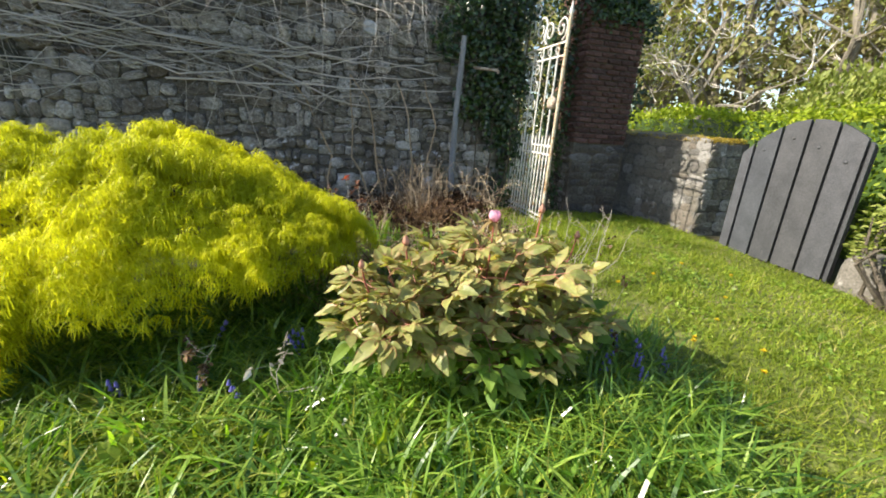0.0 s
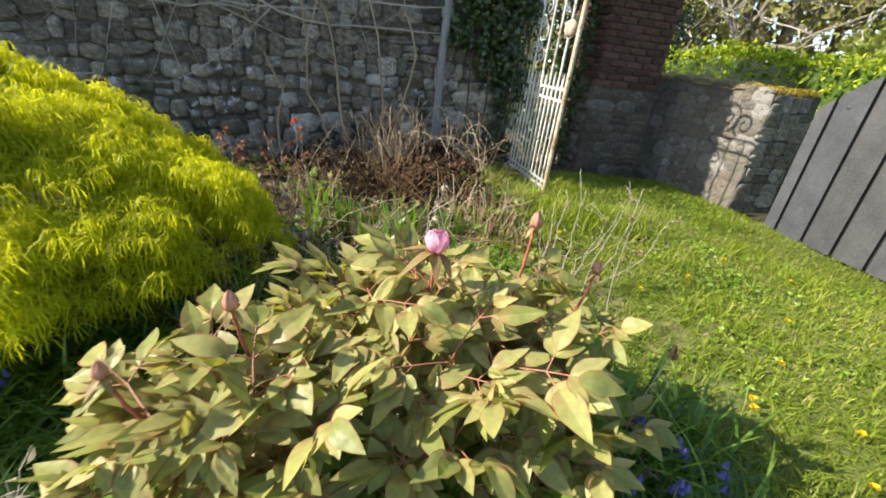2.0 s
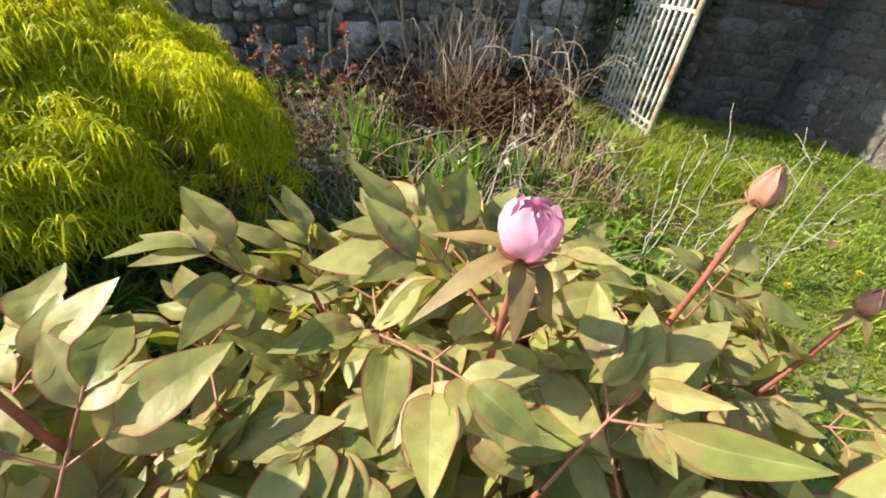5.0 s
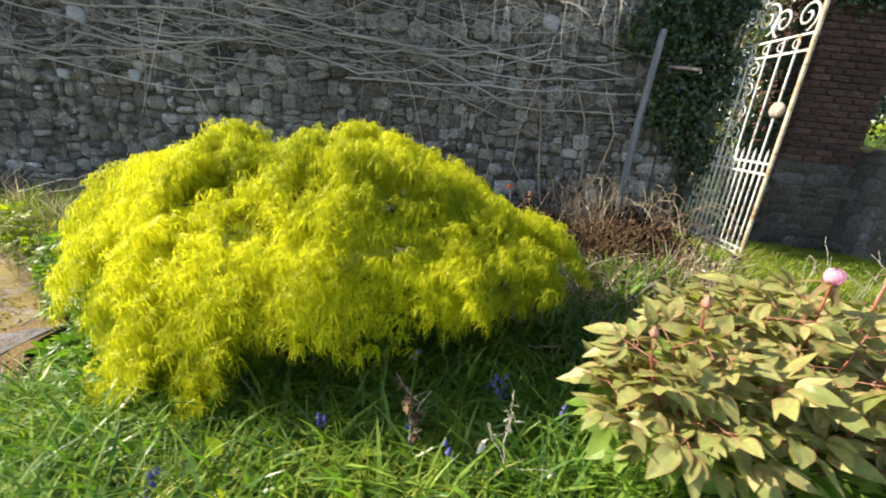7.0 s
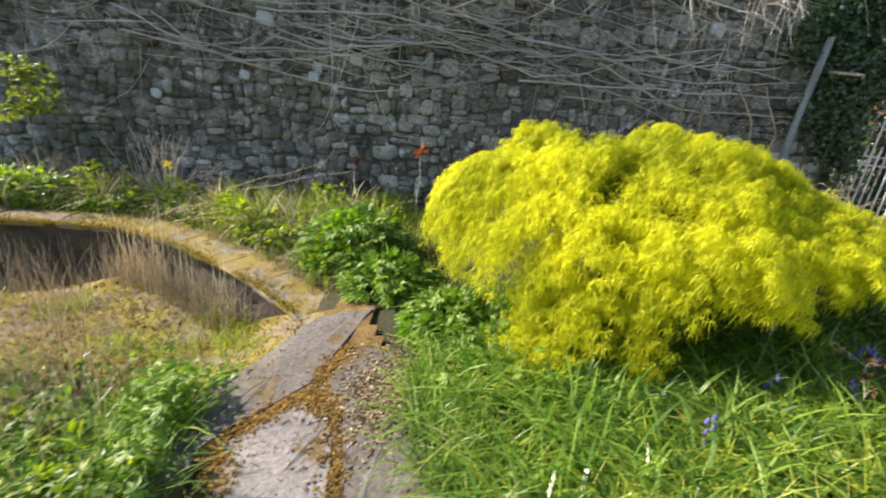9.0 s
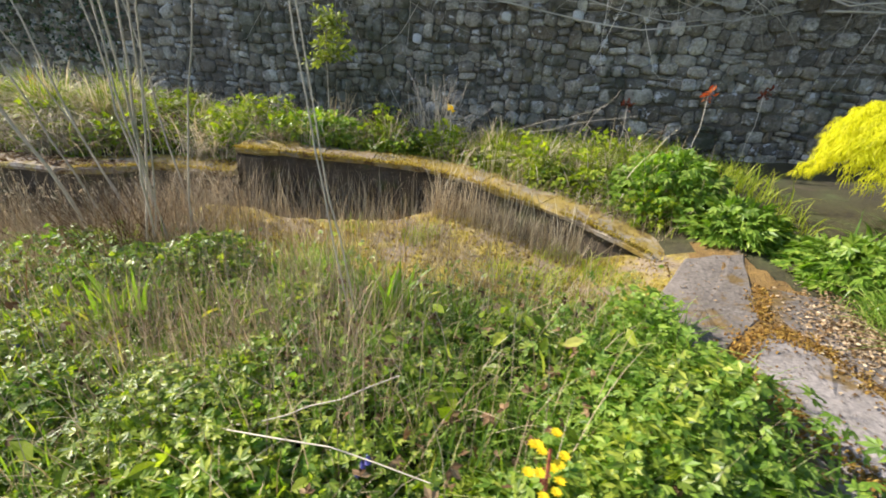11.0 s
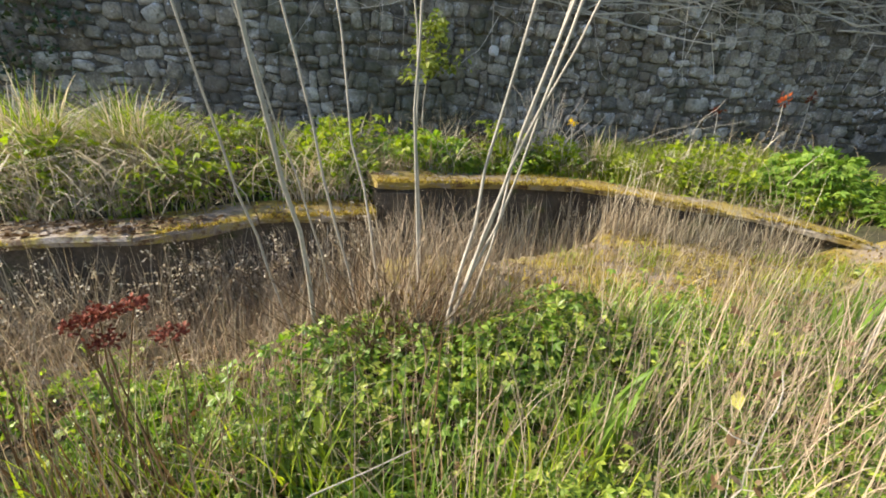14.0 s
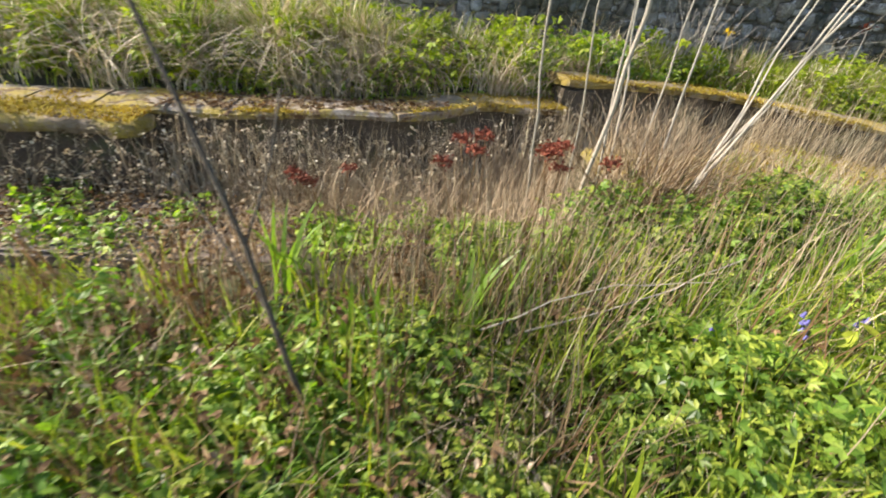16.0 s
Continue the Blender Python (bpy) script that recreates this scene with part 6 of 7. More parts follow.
    p = off_walls(clumped(170, -8.2, -4.0, 0.35, 1.7, 252, 30, 0.12))
    p[:, 2] += g.uniform(0.05, 0.3, len(p))
    stuff("dock_leaves", leaves_at(OVAL, p, 0.095, 253, 0.6, -0.1, 0.5), LAWN, "broad bright green dock leaves among the weeds", "weeds")
    p = clumped(1100, -12.0, -8.2, 0.35, 1.5, 254, 40, 0.14)
    stuff("brown_stems", blades(p, g.uniform(0.2, 0.6, len(p)), 0.007, g.uniform(0.05, 0.6, len(p)), 3, 255, 1.2), DEADLEAF, "dark brown dead stems among the weeds", "dead stems")
    q = np.stack([g.uniform(-10.0, -7.0, 2400), g.uniform(2.0, 2.9, 2400)], -1)
    q = q[q[:, 1] < edge_y(q[:, 0]) - 0.1]
    q = np.column_stack([q, gz(q[:, 0], q[:, 1])])
    stuff("dry_brush", blades(q, g.uniform(0.35, 0.8, len(q)), g.uniform(0.003, 0.005, len(q)), g.uniform(0.05, 0.8, len(q)), 4, 280, 1.5), BRUSH, "haze of fine dry twigs standing in the channel", "dead stems")
    # the channel's standing dead stalks
    p = clumped(3400, -9.6, -4.6, 2.3, 3.5, 26, 55, 0.16)
    p = p[p[:, 1] < edge_y(p[:, 0]) - 0.06]
    p = np.concatenate([p[p[:, 1] > moss_y(p[:, 0])], p[::3]])
    q = np.stack([g.uniform(-10.8, -4.2, 4600), g.uniform(0.05, 0.45, 4600)], -1)
    q[:, 1] = edge_y(q[:, 0]) - q[:, 1]
    p = np.concatenate([p, np.column_stack([q, gz(q[:, 0], q[:, 1])])])
    stuff("dead_stalks", blades(p, g.uniform(0.2, 0.5, len(p)), g.uniform(0.003, 0.0055, len(p)), g.uniform(0.02, 0.5, len(p)), 3, 27, 1.5), STRAW, "matted straw-brown dead stalks standing in the sunken channel", "dead stems")
    # bank under the wall
    p = np.concatenate([ground_points(4500, -13.8, -7.5, 2.9, 5.5, 28), ground_points(9000, -7.5, -2.4, 2.9, 5.5, 128)])
    p = p[p[:, 1] > edge_y(p[:, 0]) + g.uniform(0.28, 0.5, len(p))]
    stuff("bank_grass", blades(p, g.uniform(0.06, 0.24, len(p)) * (0.6 + 0.8 * np.abs(np.sin(p[:, 0] * 2.3 + p[:, 1]))), 0.008, g.uniform(0.2, 1.3, len(p)), 3, 29), LAWN, "sunny rough grass on the bank under the wall", "grass")
    p = clumped(3200, -5.3, -3.2, 4.3, 5.3, 30, 26, 0.13)
    stuff("tall_grass", blades(p, g.uniform(0.2, 0.5, len(p)), 0.009, g.uniform(0.1, 0.7, len(p)), 3, 31), LAWN, "tall bright grass blades at the wall foot", "grass")
    p = np.concatenate([clumped(500, -11.4, -9.2, 3.55, 4.7, 32, 9, 0.17)])
    p = p[p[:, 1] > edge_y(p[:, 0]) + 0.3]
    stuff("sedge_tuft", blades(p, g.uniform(0.3, 0.85, len(p)), 0.008, g.uniform(0.3, 1.3, len(p)), 4, 33), LAWN, "arching green grass tussock on the bank", "grass")
    q = clumped(1500, -11.4, -9.2, 3.5, 4.6, 132, 9, 0.18)
    q = q[q[:, 1] > edge_y(q[:, 0]) + 0.3]
    stuff("dead_tuft", blades(q, g.uniform(0.3, 0.6, len(q)), 0.007, g.uniform(0.7, 1.6, len(q)), 4, 34), STRAW, "bleached dead blades hanging from the tussock", "dry grass")
    p = np.concatenate([ground_points(2500, -11.2, -5.6, 3.2, 5.3, 35), clumped(3600, -11.2, -3.2, 3.4, 5.2, 135, 45, 0.14)])
    p = p[(p[:, 1] > edge_y(p[:, 0]) + 0.38) & (p[:, 1] < WALL_Y - 0.1)]
    p[:, 2] += g.uniform(0, 1, len(p)) * (0.08 + 0.26 * np.abs(np.sin(p[:, 0] * 1.9) * np.cos(p[:, 1] * 2.7 + p[:, 0])))
    stuff("bank_leaves", leaves_at(OVAL, p, 0.065, 36, 0.4, 0.0, 0.5), WEED, "glossy green leaves covering the bank", "weeds")
    p = clumped(9500, -13, -3.4, 3.2, 5.3, 235, 70, 0.15)
    p = p[(p[:, 1] > edge_y(p[:, 0]) + 0.34) & (p[:, 1] < WALL_Y - 0.1)]
    stuff("bank_straw", blades(p, g.uniform(0.12, 0.42, len(p)), 0.005, g.uniform(0.2, 1.4, len(p)), 3, 236), STRAW, "dry straw-coloured grass mixed through the bank", "dry grass")
    p = np.concatenate([ground_points(1300, -12.5, -8.9, 0.2, 1.4, 237, 0.1), ground_points(500, -8.6, -4.0, 0.4, 2.0, 238, 0.06)])
    p[:, 2] += g.uniform(0, 0.2, len(p))
    stuff("brown_leaves", leaves_at(TRIPLE, off_walls(p), 0.045, 239, 0.5, 0.2, 0.9), DEADLEAF, "brown withered leaves caught among the weeds", "dead leaves")
    p = np.concatenate([ground_points(1500, -12.6, -8.3, 1.75, 2.4, 240), clumped(900, -12.4, -8.3, 1.75, 2.35, 241, 16, 0.12)])
    p[:, 2] = -0.86 + g.uniform(0, 0.06, len(p))
    stuff("slab_litter", leaves_at(OVAL, p, 0.045, 242, 0.3, 0.0, 0.6), DEADLEAF, "dead leaves and moss scraps lying on the slabs", "leaf litter")
    p = clumped(1500, -12.6, -8.4, 1.75, 2.4, 243, 14, 0.11)
    p[:, 2] = -0.87
    stuff("slab_weeds", leaves_at(TRIPLE, p + np.column_stack([0 * p[:, :2], g.uniform(0, 0.12, len(p))]), 0.05, 244, 0.5, 0.1, 0.6), WEED, "small weeds rooted between the slabs", "weeds")
    q = np.stack([g.uniform(-12.2, -3.2, 900), g.uniform(0.6, 1.7, 900)], -1)
    q[:, 1] = np.minimum(q[:, 1] + edge_y(q[:, 0]), WALL_Y - 0.15)
    q = np.column_stack([q, gz(q[:, 0], q[:, 1])])
    stuff("bank_stems", blades(q, g.uniform(0.35, 0.85, len(q)), g.uniform(0.003, 0.006, len(q)), g.uniform(0.05, 0.6, len(q)), 4, 291, 1.2), STRAW, "pale dry stems standing tall on the bank", "dead stems")
    q = np.concatenate([clumped(4300, -12.6, -8.0, 3.2, 4.9, 620, 40, 0.12), clumped(500, -8.0, -3.6, 3.6, 5.0, 621, 14, 0.12)])
    q = off_walls(q[q[:, 1] > edge_y(q[:, 0]) + 0.36])
    stuff("bleached_grass", blades(q, g.uniform(0.35, 0.8, len(q)), g.uniform(0.006, 0.012, len(q)), g.uniform(0.3, 1.5, len(q)), 6, 622, 0.9), PALESTRAW, "bleached arching dead grass over the bank", "dry grass")
    q = off_walls(np.concatenate([clumped(3000, -12.8, -8.0, 3.3, 4.6, 623, 34, 0.11), clumped(900, -8.4, -3.8, 3.6, 4.8, 624, 24, 0.11)]))
    q = q[q[:, 1] > edge_y(q[:, 0]) + 0.36]
    q[:, 2] += 0.12 + g.uniform(0, 0.40, len(q))
    stuff("bright_sprays", leaves_at(TRIPLE, q, 0.07, 625, 0.5, 0.0, 0.5), HEDGE, "sunlit bright green leaves on the bank", "weeds")
    twigs, tips = [], []
    for k in range(460):
        x = g.uniform(-12.2, -7.7)
        b = np.array([x, float(edge_y(x)) - g.uniform(0.05, 0.5), 0.0])
        b[2] = gz(b[0], b[1])
        e = b + (g.normal(0, 0.12), g.normal(0, 0.08), g.uniform(0.3, 0.85))
        twigs.append(tube(bend_path(b, e, 0, 0.012, 6, 6200 + k), np.linspace(0.0032, 0.0014, 6), 3))
        for m in range(3):
            s0 = b + (e - b) * g.uniform(0.5, 0.9)
            s1 = s0 + (g.normal(0, 0.07), g.normal(0, 0.05), g.uniform(0.02, 0.12))
            twigs.append(tube(np.array([s0, (s0 + s1) / 2 + (0, 0, 0.008), s1]), 0.0014, 3))
            tips.append(s1 + g.normal(0, 0.012, (5, 3)))
    stuff("channel_twigs", merge(twigs), BRUSH, "grey-brown branching dead twigs standing in the channel", "dead stems")
    stuff("channel_seeds", leaves_at(OVAL, np.concatenate(tips), 0.018, 626, 0.8, 0.0, 0.9), PALESTRAW, "silvery dry seed heads on the dead twigs", "dead stems")
    q = np.stack([g.uniform(-11.2, -4.2, 1500), g.uniform(0.04, 0.3, 1500)], -1)
    q[:, 1] = edge_y(q[:, 0]) - q[:, 1]
    q = np.column_stack([q, gz(q[:, 0], q[:, 1])])
    stuff("recess_stems", blades(q, g.uniform(0.45, 0.95, len(q)), g.uniform(0.003, 0.006, len(q)), g.uniform(0.02, 0.4, len(q)), 4, 293, 1.4), PALESTRAW, "pale dead stems standing against the dark retaining face", "dead stems")
    q = off_walls(np.concatenate([clumped(650, -6.9, -5.2, 0.8, 2.0, 294, 30, 0.16), clumped(500, -9.2, -7.0, 0.9, 1.8, 295, 22, 0.14)]))
    stuff("brown_stalks", blades(q, g.uniform(0.4, 0.85, len(q)), g.uniform(0.0025, 0.0045, len(q)), g.uniform(0.02, 0.4, len(q)), 4, 296, 1.4), BRUSH, "thin grey-brown dead stalks standing among the weeds", "dead stems")
    q = clumped(5200, -12.6, -3.3, 3.3, 5.2, 297, 60, 0.13)
    q = q[(q[:, 1] > edge_y(q[:, 0]) + 0.4) & (q[:, 1] < WALL_Y - 0.1)]
    q[:, 2] += 0.08 + g.uniform(0, 0.26, len(q))
    stuff("bank_sprays", leaves_at(FIVE, q, 0.055, 298, 0.5, 0.0, 0.6), HEDGE, "light yellow-green leafy sprays over the bank", "weeds")
    arcs = []
    for k in range(260):
        b = np.array([g.uniform(-0.35, 1.75), g.uniform(2.55, 4.9), 0.0])
        b[2] = gz(b[0], b[1])
        e = b + (g.normal(0, 0.3), g.normal(0, 0.22), g.uniform(0.02, 0.35))
        arcs.append(tube(bend_path(b, e, -g.uniform(0.03, 0.16), 0.016, 8, 5000 + k), np.linspace(0.0042, 0.0016, 8) * g.uniform(0.6, 1.2), 4))
    stuff("dead_tangle", merge(arcs), DEADLEAF, "tangle of arching dry stems filling the bed", "dead stems")
    arcs = []
    for k in range(90):
        b = np.array([g.uniform(-0.2, 1.5), g.uniform(2.5, 3.6), 0.0])
        b[2] = gz(b[0], b[1])
        e = b + (g.normal(0, 0.35), g.normal(0, 0.2), g.uniform(0.15, 0.5))
        arcs.append(tube(bend_path(b, e, -0.06, 0.02, 8, 5600 + k), np.linspace(0.004, 0.0018, 8), 4))
    stuff("pale_tangle", merge(arcs), STRAW, "bleached crooked stems standing in the bed", "dead stems")
    xs = g.uniform(-11.8, -3.7, 9000)
    off = np.where(g.random(len(xs)) < 0.35, g.uniform(-0.055, 0.02, len(xs)), g.uniform(-0.03, 0.44, len(xs)))
    top = np.interp(xs, [q[0] for q in EDGE + EDGE2], [q[2] for q in EDGE + EDGE2])
    p = np.column_stack([xs, edge_y(xs) + off, top])
    pick = np.array([noise.noise((x * 2.1, y * 2.1, 4)) for x, y in p[:, :2]]) > np.where(xs < -8.6, 0.10, -0.28)
    p = p[pick]
    stuff("moss_fringe", blades(p, g.uniform(0.015, 0.045, len(p)), 0.012, g.uniform(0.3, 1.5, len(p)), 2, 270), GOLDMOSS, "golden moss cushions along the coping", "moss")
    p = np.stack([g.uniform(-7.6, -3.6, 9000), g.uniform(2.0, 3.9, 9000)], -1)
    p = p[(p[:, 1] < moss_y(p[:, 0]) - 0.02)]
    p = np.column_stack([p, np.maximum(gz(p[:, 0], p[:, 1]), -0.56) + 0.02])
    stuff("moss_cushions", blades(p[: len(p) * 2 // 3], g.uniform(0.015, 0.05, len(p) * 2 // 3), 0.012, g.uniform(0.3, 1.5, len(p) * 2 // 3), 2, 271), GOLDMOSS, "golden moss tips on the sunken floor", "moss")
    q = p[len(p) * 2 // 3:]
    stuff("floor_litter", leaves_at(OVAL, q, 0.032, 272, 0.2, 0.0, 0.6), DEADLEAF, "dead leaves and straw scattered over the moss", "leaf litter")
    q = clumped(1400, -6.8, -3.9, 2.2, 3.2, 273, 16, 0.09)
    stuff("floor_weeds", blades(q, g.uniform(0.06, 0.2, len(q)), 0.006, g.uniform(0.2, 1.1, len(q)), 3, 274), LAWN, "small green tufts growing through the moss", "grass")
    p = off_walls(clumped(420, -1.6, 0.9, 0.75, 1.7, 275, 30, 0.1))
    p[:, 2] += g.uniform(0.03, 0.16, len(p))
    stuff("broad_leaves", leaves_at(OVAL, p, 0.10, 276, 0.6, -0.1, 0.5), LAWN, "broad bright leaves among the long grass", "weeds")
    # path edges
    p = np.concatenate([clumped(3600, -4.4, -3.5, 0.5, 2.2, 37, 26, 0.15), clumped(1100, -2.5, -1.6, 1.9, 2.9, 38, 12, 0.14)])
    p = off_walls(p)
    p[:, 2] += g.uniform(0, 1, len(p)) * (0.06 + 0.26 * np.abs(np.sin(p[:, 0] * 5 + p[:, 1] * 3)))
    stuff("edge_weeds", leaves_at(FIVE, p, 0.05, 39, 0.4, 0.1, 0.5), FERNY, "leafy weeds spilling over the paving edge", "weeds")
    p = np.concatenate([clumped(3800, -2.75, -1.4, 0.3, 2.4, 381, 60, 0.12), clumped(700, -2.9, -2.5, 0.9, 2.3, 382, 14, 0.06), clumped(1500, -4.3, -3.6, 0.4, 2.1, 383, 24, 0.1)])
    p = p[~in_path(p, 0.06)]
    stuff("path_grass", blades(p, g.uniform(0.14, 0.36, len(p)), g.uniform(0.006, 0.013, len(p)), g.uniform(0.4, 1.6, len(p)), 5, 384, 0.9), PATHGRASS, "arching green grass blades beside the paving", "grass")
    p = np.stack([g.uniform(-11, -7.8, 1400), g.uniform(2.75, 3.3, 1400)], -1)
    p = p[(p[:, 1] > edge_y(p[:, 0]) + 0.02) & (p[:, 1] < edge_y(p[:, 0]) + 0.42)]
    p = np.column_stack([p, np.full(len(p), 0.0)])
    p[:, 2] = np.interp(p[:, 0], [q[0] for q in EDGE], [q[2] for q in EDGE]) + 0.018
    stuff("fallen_leaves", leaves_at(OVAL, p, 0.05, 40, 0.15, 0.0, 0.4), DEADLEAF, "brown fallen leaves lying on the coping", "leaf litter")


make_grass()


# ---- single plants ----
def make_herb(at, rad, n, seed, label, name="herb_clump", mat=None, shape=None, size=0.085):
    herb = thing(name, label, "plant", (at[0], at[1], float(gz(at[0], at[1]))))
    g = np.random.default_rng(seed)
    d = random_dirs(n, g, 1.0)
    d[:, 2] = np.abs(d[:, 2])
    p = np.array([at[0], at[1], float(gz(at[0], at[1]))]) + d * np.array(rad) * g.uniform(0.55, 1.05, n)[:, None]
    child("foliage", mesh_of("foliage", *leaves_at(shape or FIVE, p, size, seed, 0.4, 0.1, 0.5), mat or FERNY), herb)["kind"] = "stuff"
    b = np.array([at[0], at[1], float(gz(at[0], at[1]))])
    st = [tube(bend_path(b, tuple(q), 0, 0.01, 5, k), np.linspace(0.006, 0.002, 5), 4) for k, q in enumerate(p[:26])]
    child("stemwork", mesh_of("stemwork", *merge(st), FERNY), herb)["kind"] = "stuff"


make_herb((-3.45, 3.85), (0.52, 0.48, 0.50), 1000, 81, "bushy bright green ferny-leaved herb beside the coping")
make_herb((-3.05, 3.3), (0.4, 0.35, 0.28), 500, 82, "low green leafy clump at the paving edge")
make_herb((-2.55, 2.75), (0.35, 0.4, 0.26), 500, 83, "low green leafy clump beside the maple")
make_herb((-7.3, 4.7), (0.75, 0.3, 0.28), 600, 84, "glossy broad-leaved green clump on the bank", mat=WEED, shape=OVAL, size=0.12)
make_herb((-5.75, 4.85), (0.3, 0.3, 0.42), 350, 85, "green spurge with yellow flower heads by the wall", mat=HEDGE)
make_herb((-9.0, 4.5), (0.4, 0.35, 0.45), 420, 86, "pale green leafy shrublet on the bank", mat=FARLEAF)
make_herb((-8.1, 4.15), (0.45, 0.3, 0.33), 480, 87, "fresh green leafy clump on the bank", mat=WEED)
make_herb((-9.3, 4.7), (0.3, 0.3, 0.36), 320, 88, "clump of brown withered foliage on the bank", mat=DEADLEAF, shape=TRIPLE)
make_herb((-10.7, 4.4), (0.5, 0.4, 0.4), 500, 89, "leafy green clump on the bank", mat=WEED)


g_bank = np.random.default_rng(301)
for k in range(18):
    x = -11.9 + 0.43 * k + g_bank.uniform(-0.1, 0.1)
    y = float(edge_y(x)) + g_bank.uniform(0.65, 1.5)
    if y > 5.35:
        continue
    mat_k, label_k = [(WEED, "low leafy green clump on the bank"), (FARLEAF, "pale grey-green leafy clump on the bank"), (LAWN, "yellow-green leafy clump on the bank"), (DEADLEAF, "brown withered clump on the bank"), (FERNY, "fresh ferny green clump on the bank")][int(g_bank.integers(5))]
    h = g_bank.uniform(0.18, 0.42)
    make_herb((x, y), (h * 1.1, h * 0.9, h), 260, 310 + k, label_k, mat=mat_k, shape=[FIVE, OVAL, TRIPLE][k % 3], size=g_bank.uniform(0.05, 0.09))


def make_tussock(at, n, high, seed):
    z0 = float(gz(*at))
    tuft = thing("grass_tussock", "arching grass tussock of bleached straw and green blades", "grass", (*at, z0), group="tussocks on the bank")
    g = np.random.default_rng(seed)
    for name, mat, m, bend in (("dry_foliage", PALESTRAW, n, 1.7), ("green_foliage", LAWN, n * 2 // 3, 1.0)):
        q = np.column_stack([g.normal(at[0], 0.10, m), g.normal(at[1], 0.08, m), np.full(m, z0 - 0.01)])
        child(name, mesh_of(name, *blades(q, g.uniform(0.6, 1.25, m) * high, g.uniform(0.008, 0.015, m), g.uniform(0.15, bend, m), 6, seed + m), mat), tuft)["kind"] = "stuff"


for k, (x, y, n, high) in enumerate([(-10.35, 3.85, 420, 0.85), (-9.75, 4.0, 300, 0.7), (-11.1, 3.75, 320, 0.75), (-8.7, 4.3, 200, 0.55), (-10.0, 4.5, 260, 0.8), (-6.4, 4.75, 160, 0.5), (-4.6, 4.5, 200, 0.55), (-5.2, 4.9, 180, 0.55), (-12.0, 3.7, 260, 0.7)]):
    make_tussock((x, y), n, high, 800 + k)


def make_sapling():
    tree = thing("sapling", "slender sapling with fresh yellow-green leaves before the wall", "sapling", (-7.3, 4.86, float(gz(-7.3, 4.86))))
    g = np.random.default_rng(91)
    stem = bend_path((-7.3, 4.86, float(gz(-7.3, 4.86))), (-7.28, 4.88, 1.2), 0, 0.015, 9, 7)
    child("stem", mesh_of("stem", *tube(stem, np.linspace(0.011, 0.004, 9), 6), PALEBARK, True), tree)
    P = []
    for k in range(26):
        s = stem[int(g.integers(6, 9))]
        e = s + np.array([g.normal(0, 0.17), g.normal(0, 0.14), g.uniform(-0.08, 0.14)])
        child("twig", mesh_of("twig", *tube(bend_path(s, e, 0, 0.005, 4, k), np.linspace(0.004, 0.0015, 4), 4), PALEBARK), tree)
        t = g.uniform(0.3, 1.1, 22)[:, None]
        P.append(s + (e - s) * t + g.normal(0, 0.035, (22, 3)))
    child("foliage", mesh_of("foliage", *leaves_at(OVAL, np.concatenate(P), 0.07, 92, 0.7, 0.1, 0.7), FARLEAF), tree)["kind"] = "stuff"


make_sapling()


def make_canes():
    """The bare canes that fan out over the weedy bed."""
    shrub = thing("bare_cane_shrub", "clump of tall bare pale canes fanning up from the weeds", "shrub", (-7.55, 2.0, float(gz(-7.55, 2.0))))
    g = np.random.default_rng(101)
    canes = [((-8.24, 2.6), (-8.54, 2.21)), ((-7.94, 2.62), (-8.33, 2.12)), ((-7.81, 2.41), (-8.28, 2.21)), ((-7.72, 2.5), (-8.07, 2.54)), ((-7.47, 2.6), (-7.66, 2.45)),
             ((-7.43, 2.04), (-7.05, 2.04)), ((-7.36, 2.2), (-6.98, 1.75)), ((-8.0, 2.3), (-8.23, 1.74)), ((-7.24, 2.28), (-6.85, 2.27)), ((-7.4, 2.1), (-6.92, 1.92)), ((-7.42, 2.12), (-6.76, 1.9)), ((-7.5, 2.3), (-7.62, 2.2))]
    for k, (b, e) in enumerate(canes):
        z0 = float(gz(*b))
        e = (b[0] + (e[0] - b[0]) * 1.25, b[1] + (e[1] - b[1]) * 1.25, z0 + 2.7)
        p = bend_path((*b, z0), e, 0.0, 0.014, 12, 200 + k)
        child("cane", mesh_of("cane", *tube(p, np.linspace(0.0095, 0.005, 12) * (1.5 if k == 7 else g.uniform(0.6, 0.95)), 6), CANE, True), shrub)
    brush = []
    for k in range(170):
        b = (-7.6 + g.normal(0, 0.16), 2.1 + g.normal(0, 0.12), float(gz(-7.6, 2.1)))
        e = (b[0] + g.normal(0, 0.28), b[1] + g.normal(0, 0.2), b[2] + g.uniform(0.3, 0.62))
        brush.append(tube(bend_path(b, e, 0, 0.012, 6, 400 + k), np.linspace(0.0035, 0.0015, 6), 3))
    child("twigwork", mesh_of("twigwork", *merge(brush), DEADLEAF), shrub, "brown tangle of fine twigs at the foot")["kind"] = "stuff"
    second = thing("bare_cane_shrub", "pair of slim pale canes standing in the weeds", "shrub", (-5.53, 1.53, float(gz(-5.53, 1.53))))
    for k, (b, e) in enumerate((((-5.55, 1.53), (-5.86, 1.49)), ((-5.52, 1.54), (-5.82, 1.52)))):
        child("cane", mesh_of("cane", *tube(bend_path((*b, float(gz(*b))), (*e, 1.9), 0.0, 0.008, 12, 300 + k), np.linspace(0.005, 0.003, 12), 6), CANE, True), second)


make_canes()


